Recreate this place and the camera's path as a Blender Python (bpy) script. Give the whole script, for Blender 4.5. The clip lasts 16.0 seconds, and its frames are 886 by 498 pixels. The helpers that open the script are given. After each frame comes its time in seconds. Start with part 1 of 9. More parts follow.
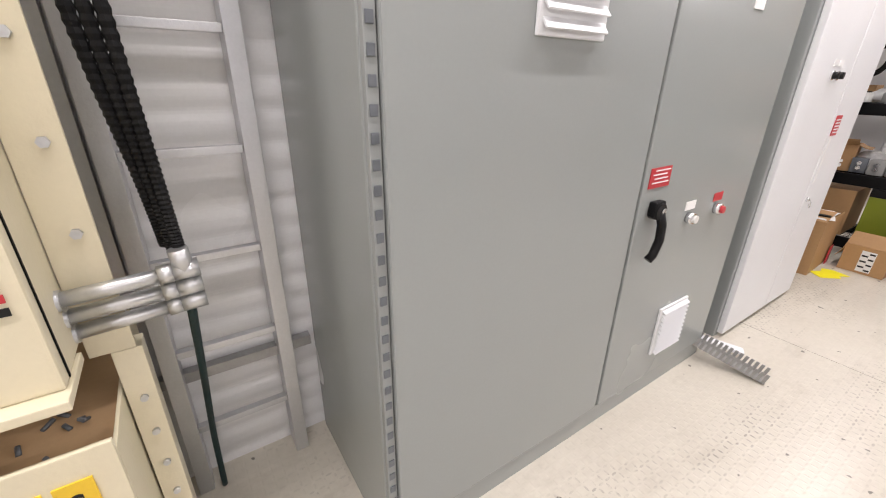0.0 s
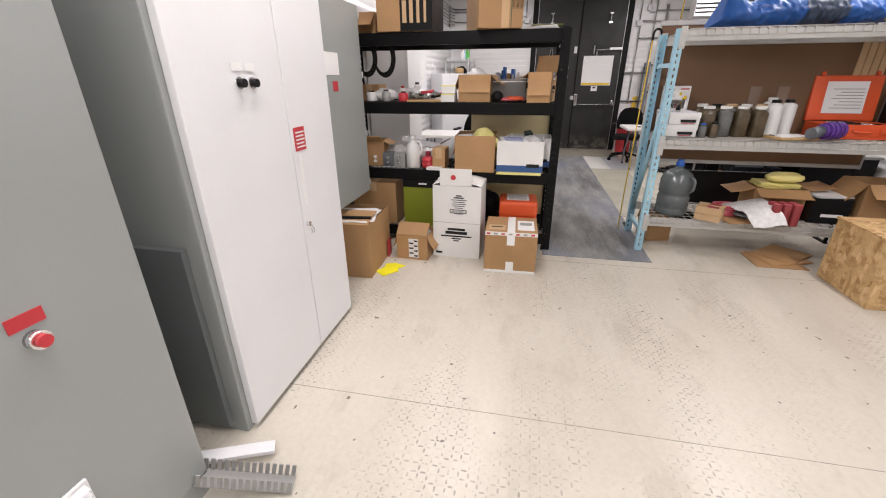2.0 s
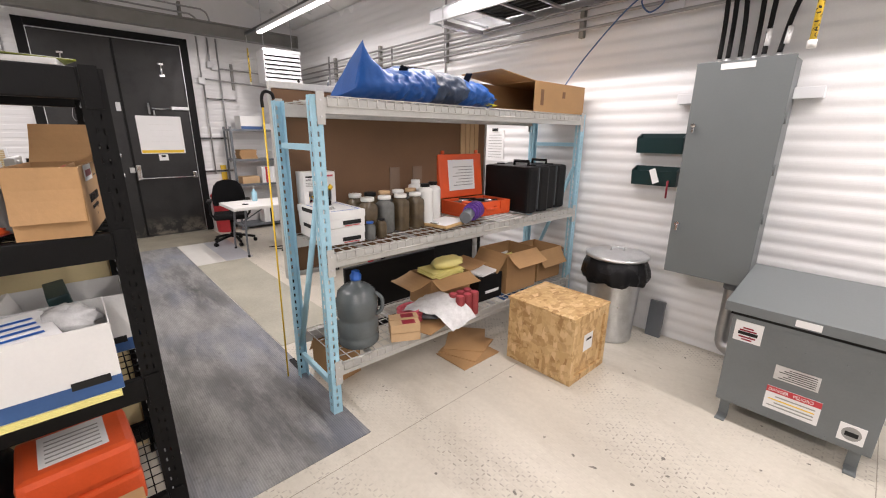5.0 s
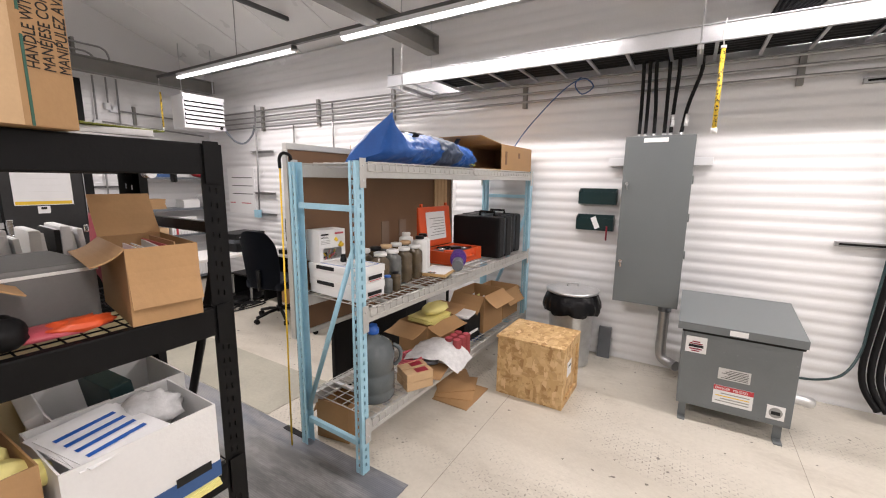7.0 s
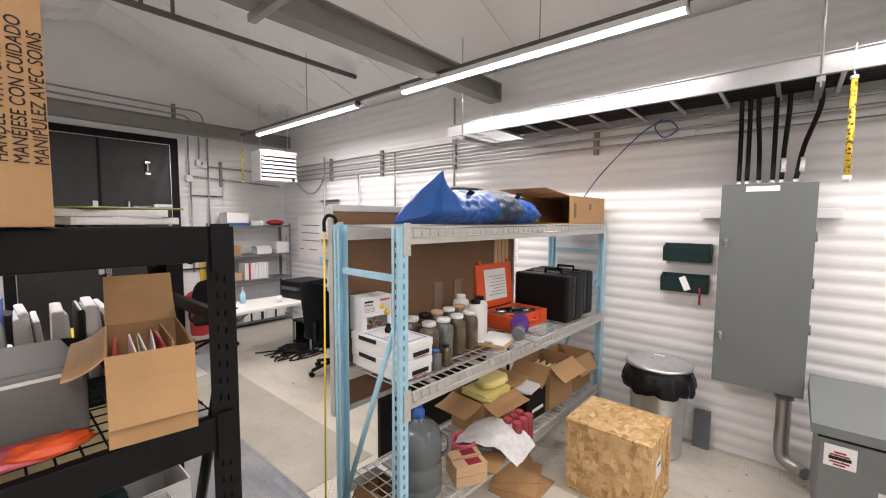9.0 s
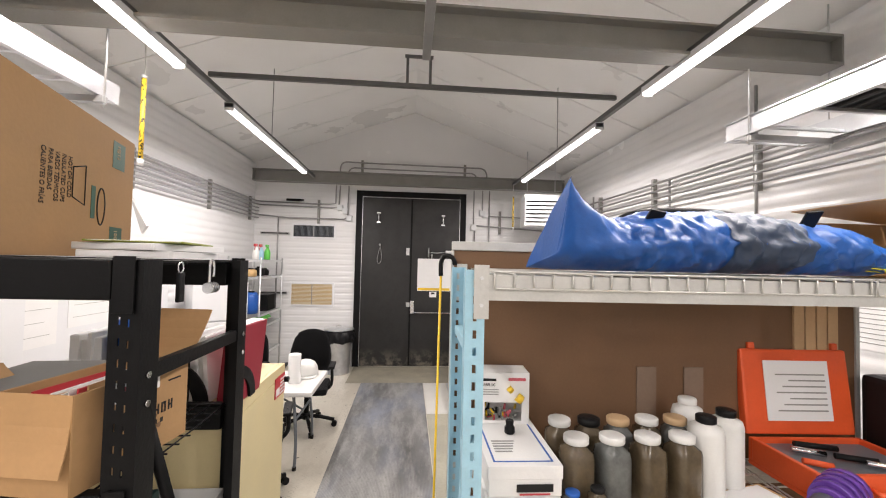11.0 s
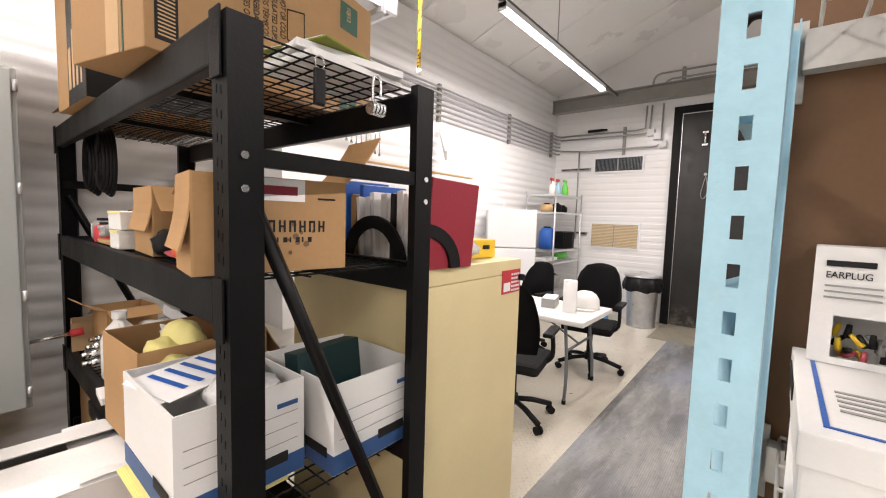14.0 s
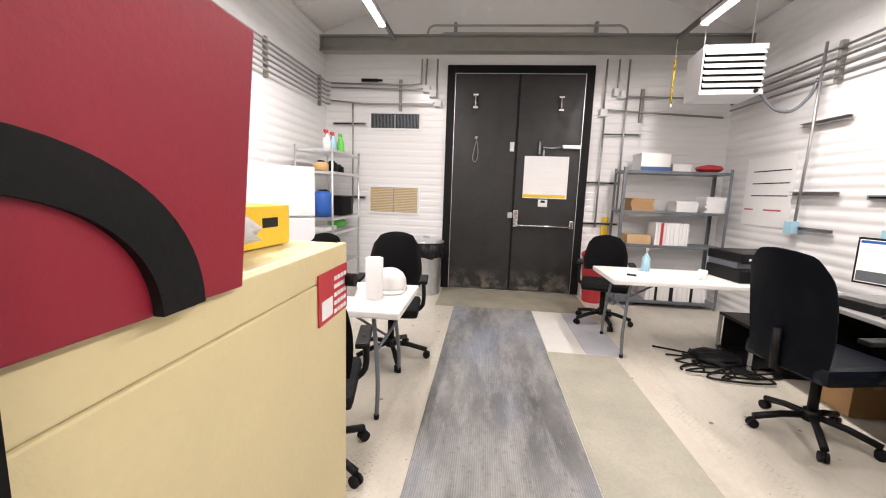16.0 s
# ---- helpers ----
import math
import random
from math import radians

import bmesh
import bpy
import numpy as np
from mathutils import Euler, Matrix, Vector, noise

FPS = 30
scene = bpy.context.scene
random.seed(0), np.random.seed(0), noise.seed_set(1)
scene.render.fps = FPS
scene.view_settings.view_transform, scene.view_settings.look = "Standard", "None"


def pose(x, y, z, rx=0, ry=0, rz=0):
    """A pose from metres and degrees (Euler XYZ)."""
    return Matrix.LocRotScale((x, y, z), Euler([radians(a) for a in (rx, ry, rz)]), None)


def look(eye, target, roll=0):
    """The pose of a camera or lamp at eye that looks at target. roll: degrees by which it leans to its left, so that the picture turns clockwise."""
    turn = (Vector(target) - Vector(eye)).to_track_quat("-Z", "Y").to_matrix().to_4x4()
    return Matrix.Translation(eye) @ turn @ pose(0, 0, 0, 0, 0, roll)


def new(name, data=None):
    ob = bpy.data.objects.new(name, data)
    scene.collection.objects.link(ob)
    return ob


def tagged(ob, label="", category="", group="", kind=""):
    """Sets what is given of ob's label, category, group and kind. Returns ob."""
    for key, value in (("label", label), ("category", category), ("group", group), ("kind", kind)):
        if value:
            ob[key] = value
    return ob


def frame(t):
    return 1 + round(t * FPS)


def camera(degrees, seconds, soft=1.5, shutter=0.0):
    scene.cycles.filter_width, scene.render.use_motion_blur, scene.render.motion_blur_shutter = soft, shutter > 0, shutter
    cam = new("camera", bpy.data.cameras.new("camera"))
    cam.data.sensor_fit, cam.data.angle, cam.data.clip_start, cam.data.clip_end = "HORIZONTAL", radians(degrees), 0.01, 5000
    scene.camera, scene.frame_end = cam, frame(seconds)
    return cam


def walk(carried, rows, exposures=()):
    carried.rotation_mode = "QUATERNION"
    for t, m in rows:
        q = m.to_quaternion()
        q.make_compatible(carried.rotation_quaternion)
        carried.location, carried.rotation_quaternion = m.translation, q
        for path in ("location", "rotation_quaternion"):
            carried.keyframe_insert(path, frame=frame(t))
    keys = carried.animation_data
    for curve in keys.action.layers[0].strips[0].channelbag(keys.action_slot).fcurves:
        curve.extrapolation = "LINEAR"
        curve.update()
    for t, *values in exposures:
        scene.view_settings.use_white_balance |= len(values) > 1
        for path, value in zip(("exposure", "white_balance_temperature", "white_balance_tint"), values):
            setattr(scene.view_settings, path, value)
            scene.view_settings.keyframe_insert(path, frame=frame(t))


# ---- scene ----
cam = camera(95.7, 16.0, soft=1.1)
PATH = [
    (0, (-0.16, 0.009, 1.464), (0.873, 1.536, 0.69), 0.8),
    (0.5, (0.229, -0.092, 1.48), (1.494, 1.251, 0.708), 0.4),
    (1, (0.575, -0.219, 1.483), (2.069, 0.861, 0.708), 0.2),
    (1.5, (0.942, -0.292, 1.509), (2.627, 0.46, 0.737), -0.2),
    (2, (1.249, -0.369, 1.527), (3.053, 0.001, 0.745), -0.3),
    (2.5, (1.625, -0.493, 1.578), (3.462, -0.483, 0.788), -0.35),
    (3, (1.965, -0.535, 1.554), (3.778, -0.859, 0.774), 0.0),
    (3.5, (2.312, -0.557, 1.602), (4.059, -1.181, 0.857), 0.3),
    (4, (2.643, -0.627, 1.619), (4.3, -1.511, 0.931), 0.5),
    (4.5, (2.901, -0.65, 1.667), (4.442, -1.767, 1.053), 0.5),
    (5, (3.073, -0.503, 1.68), (4.485, -1.813, 1.141), 0.5),
    (7.5, (3.614, 0.182, 1.848), (4.618, -1.521, 1.545), 0.9),
    (8, (3.646, 0.15, 1.907), (4.666, -1.552, 1.654), 0.9),
    (10.5, (3.804, -0.992, 1.917), (5.713, -1.587, 1.934), 1.1),
    (11, (3.9, -1.291, 1.899), (5.892, -1.457, 1.967), 1.3),
    (11.5, (4.036, -1.586, 1.856), (6.012, -1.286, 1.947), 1.7),
    (12, (4.113, -1.748, 1.832), (5.982, -1.042, 1.922), 1.7),
    (12.5, (4.17, -1.868, 1.735), (5.869, -0.815, 1.8), 1.8),
    (13, (4.267, -1.841, 1.617), (5.818, -0.579, 1.622), 1.8),
    (13.5, (4.44, -1.656, 1.57), (5.934, -0.328, 1.489), 1.8),
    (14, (4.567, -1.517, 1.486), (6.113, -0.257, 1.331), 1.7),
    (14.5, (4.788, -1.336, 1.503), (6.481, -0.289, 1.305), 1.6),
    (15, (4.951, -1.183, 1.496), (6.787, -0.421, 1.274), 1.6),
    (15.5, (5.156, -0.989, 1.498), (7.089, -0.542, 1.247), 1.8),
    (16, (5.376, -0.918, 1.43), (7.345, -0.721, 1.145), 2.0),
]
walk(cam, [(t, look(eye, target, roll)) for t, eye, target, roll in PATH], exposures=[(0, 0.02, 6200, 15), (2, -0.06, 6200, 15), (3.5, -0.03, 6250, 15), (5, 0.12, 6300, 15), (8, 0.02, 6300, 15), (10.5, 0.24, 6400, 13), (13.5, 0.38, 6550, 14), (16, 0.54, 6450, 14)])

# ---- world, lamps and exposure ----
world = bpy.data.worlds.new("night_outside")
world.use_nodes = True
world.node_tree.nodes["Background"].inputs["Color"].default_value = (0.6, 0.7, 0.9, 1)
world.node_tree.nodes["Background"].inputs["Strength"].default_value = 0.02
scene.world = world
LAMP_WATTS = 54.0

# room: walls, in metres
XB, XF, YL, YR, EAVE, RIDGE, YC = -3.0, 11.3, 1.48, -4.13, 3.6, 4.68, -1.34

# ---- materials ----


def nodes_of(name):
    m = bpy.data.materials.new(name)
    m.use_nodes = True
    nt = m.node_tree
    return m, nt, nt.nodes["Principled BSDF"]


def ramp(nt, fac, stops):
    n = nt.nodes.new("ShaderNodeValToRGB")
    el = n.color_ramp.elements
    while len(el) < len(stops):
        el.new(0.5)
    for e, (p, c) in zip(el, stops):
        e.position, e.color = p, (*c, 1) if len(c) == 3 else c
    nt.links.new(fac, n.inputs[0])
    return n.outputs[0]


def noise_tex(nt, scale, detail=4, rough=0.55, stretch=None):
    tc = nt.nodes.new("ShaderNodeTexCoord")
    src = tc.outputs["Object"]
    if stretch:
        mp = nt.nodes.new("ShaderNodeMapping")
        mp.inputs["Scale"].default_value = stretch
        nt.links.new(src, mp.inputs[0])
        src = mp.outputs[0]
    n = nt.nodes.new("ShaderNodeTexNoise")
    n.inputs["Scale"].default_value, n.inputs["Detail"].default_value, n.inputs["Roughness"].default_value = scale, detail, rough
    nt.links.new(src, n.inputs["Vector"])
    return n.outputs["Fac"]


def mixc(nt, fac, a, b, mode="MIX"):
    n = nt.nodes.new("ShaderNodeMix")
    n.data_type, n.blend_type = "RGBA", mode
    for sock, v in ((0, fac), (6, a), (7, b)):
        if isinstance(v, bpy.types.NodeSocket):
            nt.links.new(v, n.inputs[sock])
        elif sock == 0:
            n.inputs[0].default_value = v
        else:
            n.inputs[sock].default_value = (*v[:3], 1)
    return n.outputs[2]


def math_n(nt, op, *vals):
    n = nt.nodes.new("ShaderNodeMath")
    n.operation = op
    for i, v in enumerate(vals):
        if isinstance(v, bpy.types.NodeSocket):
            nt.links.new(v, n.inputs[i])
        else:
            n.inputs[i].default_value = v
    return n.outputs[0]


def mat(name, base, rough=0.5, metal=0.0, var=0.12, scale=6.0, fine=90.0, bump=0.02, stretch=None, dirt=0.0, dirt_col=(0.12, 0.1, 0.08), coat=0.0, random_tint=0.0):
    """A painted, moulded or metal surface: two scales of tone, fine relief, uneven gloss and, if asked, dirt."""
    m, nt, p = nodes_of(name)
    big, small = noise_tex(nt, scale, stretch=stretch), noise_tex(nt, fine, 3, stretch=stretch)
    lo, hi = tuple(c * (1 - var) for c in base), tuple(min(1, c * (1 + var)) for c in base)
    col = mixc(nt, 0.3, ramp(nt, big, ((0.3, lo), (0.7, hi))), ramp(nt, small, ((0.3, lo), (0.7, hi))))
    if dirt:
        d = ramp(nt, noise_tex(nt, scale * 2.3, 6, 0.7), ((0.62 - 0.12 * dirt, (0, 0, 0)), (0.82, (dirt,) * 3)))
        col = mixc(nt, d, col, dirt_col)
    if random_tint:
        info = nt.nodes.new("ShaderNodeObjectInfo")
        hs = nt.nodes.new("ShaderNodeHueSaturation")
        nt.links.new(math_n(nt, "MULTIPLY_ADD", info.outputs["Random"], random_tint, 1 - random_tint / 2), hs.inputs["Value"])
        nt.links.new(col, hs.inputs["Color"])
        col = hs.outputs[0]
    nt.links.new(col, p.inputs["Base Color"])
    nt.links.new(math_n(nt, "MULTIPLY_ADD", big, 0.22, rough - 0.11), p.inputs["Roughness"])
    p.inputs["Metallic"].default_value = metal
    p.inputs["Coat Weight"].default_value = coat
    if bump:
        b = nt.nodes.new("ShaderNodeBump")
        b.inputs["Strength"].default_value, b.inputs["Distance"].default_value = min(1, bump * 8), 0.004
        nt.links.new(small, b.inputs["Height"])
        nt.links.new(b.outputs[0], p.inputs["Normal"])
    return m


def plain(name, base, rough=0.5, metal=0.0):
    return mat(name, base, rough, metal, var=0.06, bump=0.01)


def glow(name, col, strength):
    m, nt, p = nodes_of(name)
    p.inputs["Base Color"].default_value = (0.8, 0.8, 0.8, 1)
    p.inputs["Emission Color"].default_value = (*col, 1)
    p.inputs["Emission Strength"].default_value = strength
    return m


def clear(name, col, rough=0.08, alpha_mix=0.0):
    m, nt, p = nodes_of(name)
    p.inputs["Base Color"].default_value = (*col, 1)
    p.inputs["Roughness"].default_value = rough
    p.inputs["Transmission Weight"].default_value = 1.0 - alpha_mix
    p.inputs["IOR"].default_value = 1.2
    return m


def floor_material():
    """Painted tread plate: cream paint, lugs worn through in patches, scuffs and stains."""
    m, nt, p = nodes_of("painted_tread_plate")
    tc = nt.nodes.new("ShaderNodeTexCoord")
    sep = nt.nodes.new("ShaderNodeSeparateXYZ")
    nt.links.new(tc.outputs["Object"], sep.inputs[0])
    x, y = sep.outputs[0], sep.outputs[1]
    pitch = 0.042

    def lugs(ox, oy, a, b):
        u = math_n(nt, "FRACT", math_n(nt, "ADD", math_n(nt, "DIVIDE", x, pitch), ox + 100))
        v = math_n(nt, "FRACT", math_n(nt, "ADD", math_n(nt, "DIVIDE", y, pitch), oy + 100))
        u, v = math_n(nt, "SUBTRACT", u, 0.5), math_n(nt, "SUBTRACT", v, 0.5)
        d = math_n(nt, "ADD", math_n(nt, "POWER", math_n(nt, "MULTIPLY", u, a), 2), math_n(nt, "POWER", math_n(nt, "MULTIPLY", v, b), 2))
        return math_n(nt, "SUBTRACT", 1.0, math_n(nt, "MINIMUM", d, 1.0))

    lug = math_n(nt, "MAXIMUM", lugs(0, 0, 2.6, 7.5), lugs(0.5, 0.5, 7.5, 2.6))
    patches = ramp(nt, noise_tex(nt, 1.1, 4, 0.55, (0.55, 1.9, 1)), ((0.47, (0, 0, 0)), (0.62, (1, 1, 1))))
    grit = ramp(nt, noise_tex(nt, 22, 4, 0.65), ((0.44, (0, 0, 0)), (0.58, (1, 1, 1))))
    worn = math_n(nt, "MULTIPLY", math_n(nt, "MULTIPLY", patches, grit), math_n(nt, "GREATER_THAN", lug, 0.35))
    paint = mixc(nt, 0.5, ramp(nt, noise_tex(nt, 1.2, 5), ((0.3, (0.51, 0.47, 0.395)), (0.7, (0.645, 0.605, 0.525)))), ramp(nt, noise_tex(nt, 30, 3), ((0.3, (0.53, 0.50, 0.43)), (0.7, (0.62, 0.585, 0.51)))))
    scuff = ramp(nt, noise_tex(nt, 2.2, 8, 0.70, (0.7, 1.6, 1)), ((0.53, (0, 0, 0)), (0.74, (0.42, 0.42, 0.42))))
    paint = mixc(nt, scuff, paint, (0.30, 0.26, 0.205))
    tracks = ramp(nt, noise_tex(nt, 0.55, 6, 0.65, (0.5, 2.0, 1)), ((0.50, (0, 0, 0)), (0.74, (0.34, 0.34, 0.34))))
    paint = mixc(nt, tracks, paint, (0.30, 0.265, 0.21))
    spots = ramp(nt, noise_tex(nt, 17, 2, 0.4), ((0.725, (0, 0, 0)), (0.745, (0.8, 0.8, 0.8))))
    paint = mixc(nt, spots, paint, (0.07, 0.06, 0.05))
    col = mixc(nt, math_n(nt, "MULTIPLY", worn, 0.6), paint, (0.11, 0.098, 0.085))
    nt.links.new(col, p.inputs["Base Color"])
    nt.links.new(math_n(nt, "MULTIPLY_ADD", scuff, 0.5, 0.30), p.inputs["Roughness"])
    b = nt.nodes.new("ShaderNodeBump")
    b.inputs["Strength"].default_value, b.inputs["Distance"].default_value = 0.35, 0.0015
    nt.links.new(lug, b.inputs["Height"])
    nt.links.new(b.outputs[0], p.inputs["Normal"])
    return m


def runner_material():
    """Ribbed rubber runner, grey, with pale scuffed and bluish areas; groove shade is in the colour."""
    m, nt, p = nodes_of("ribbed_rubber")
    tc = nt.nodes.new("ShaderNodeTexCoord")
    sep = nt.nodes.new("ShaderNodeSeparateXYZ")
    nt.links.new(tc.outputs["Object"], sep.inputs[0])
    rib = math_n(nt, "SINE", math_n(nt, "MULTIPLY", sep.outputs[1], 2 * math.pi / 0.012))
    base = ramp(nt, noise_tex(nt, 1.3, 6, 0.62, (0.6, 1.5, 1)), ((0.30, (0.075, 0.075, 0.074)), (0.48, (0.165, 0.166, 0.166)), (0.66, (0.31, 0.31, 0.305))))
    blue = ramp(nt, noise_tex(nt, 0.75, 3, 0.5, (0.8, 1.6, 1)), ((0.50, (0, 0, 0)), (0.66, (0.6, 0.6, 0.6))))
    base = mixc(nt, blue, base, (0.20, 0.235, 0.32))
    pale = ramp(nt, noise_tex(nt, 4.5, 8, 0.70, (0.35, 1.6, 1)), ((0.46, (0, 0, 0)), (0.66, (0.6, 0.6, 0.6))))
    col = mixc(nt, pale, base, (0.40, 0.395, 0.385))
    grime = ramp(nt, noise_tex(nt, 26, 4, 0.7), ((0.55, (0, 0, 0)), (0.72, (0.45, 0.45, 0.45))))
    col = mixc(nt, grime, col, (0.09, 0.088, 0.085))
    # shade between the ribs mixed into the colour, deepest in the troughs
    groove_shade = ramp(nt, rib, ((0.1, (0.22, 0.22, 0.22)), (0.5, (0, 0, 0))))
    col = mixc(nt, groove_shade, col, (0.08, 0.08, 0.085))
    nt.links.new(col, p.inputs["Base Color"])
    p.inputs["Roughness"].default_value = 0.55
    b = nt.nodes.new("ShaderNodeBump")
    b.inputs["Strength"].default_value, b.inputs["Distance"].default_value = 0.22, 0.002
    nt.links.new(rib, b.inputs["Height"])
    nt.links.new(b.outputs[0], p.inputs["Normal"])
    return m


def speckle_material():
    """Yellow tube covered with small sharp black blots."""
    m, nt, p = nodes_of("yellow_black_speckle")
    blot = ramp(nt, noise_tex(nt, 55, 3, 0.6), ((0.53, (0, 0, 0)), (0.56, (1, 1, 1))))
    tone = ramp(nt, noise_tex(nt, 12, 3), ((0.3, (0.70, 0.46, 0.03)), (0.7, (0.82, 0.58, 0.05))))
    nt.links.new(mixc(nt, blot, tone, (0.02, 0.018, 0.012)), p.inputs["Base Color"])
    p.inputs["Roughness"].default_value = 0.5
    return m


def osb_material():
    """Strand board: overlapping flakes of several wood tones."""
    m, nt, p = nodes_of("strand_board")
    tc = nt.nodes.new("ShaderNodeTexCoord")
    cols = []
    for k, (sx, sy, sz) in enumerate(((22, 9, 30), (10, 30, 14), (30, 22, 10))):
        mp = nt.nodes.new("ShaderNodeMapping")
        mp.inputs["Scale"].default_value, mp.inputs["Rotation"].default_value = (sx, sy, sz), (0.4 * k, 0.7 * k, 0.5 + k)
        nt.links.new(tc.outputs["Object"], mp.inputs[0])
        v = nt.nodes.new("ShaderNodeTexVoronoi")
        v.inputs["Scale"].default_value = 1.0
        nt.links.new(mp.outputs[0], v.inputs["Vector"])
        s = nt.nodes.new("ShaderNodeSeparateColor")
        nt.links.new(v.outputs["Color"], s.inputs[0])
        cols.append(ramp(nt, s.outputs[0], ((0.0, (0.36, 0.20, 0.075)), (0.35, (0.52, 0.33, 0.14)), (0.7, (0.62, 0.42, 0.2)), (1.0, (0.70, 0.50, 0.27)))))
    col = mixc(nt, ramp(nt, noise_tex(nt, 16, 3), ((0.47, (0, 0, 0)), (0.53, (1, 1, 1)))), mixc(nt, 0.5, cols[0], cols[1]), cols[2])
    nt.links.new(col, p.inputs["Base Color"])
    p.inputs["Roughness"].default_value = 0.62
    return m


def blotched_door():
    """Dark painted steel, with paint worn to metal and rust low on the leaf."""
    m, nt, p = nodes_of("dark_door_paint")
    tc = nt.nodes.new("ShaderNodeTexCoord")
    sep = nt.nodes.new("ShaderNodeSeparateXYZ")
    nt.links.new(tc.outputs["Object"], sep.inputs[0])
    low = ramp(nt, sep.outputs[2], ((0.0, (1, 1, 1)), (0.34, (0, 0, 0))))
    chips = ramp(nt, noise_tex(nt, 7, 6, 0.7), ((0.46, (0, 0, 0)), (0.6, (1, 1, 1))))
    base = ramp(nt, noise_tex(nt, 3, 5), ((0.3, (0.011, 0.011, 0.0115)), (0.7, (0.018, 0.018, 0.0185))))
    col = mixc(nt, math_n(nt, "MULTIPLY", low, math_n(nt, "MULTIPLY", chips, 0.75)), base, (0.2, 0.18, 0.14))
    nt.links.new(col, p.inputs["Base Color"])
    nt.links.new(math_n(nt, "MULTIPLY_ADD", chips, 0.2, 0.36), p.inputs["Roughness"])
    return m


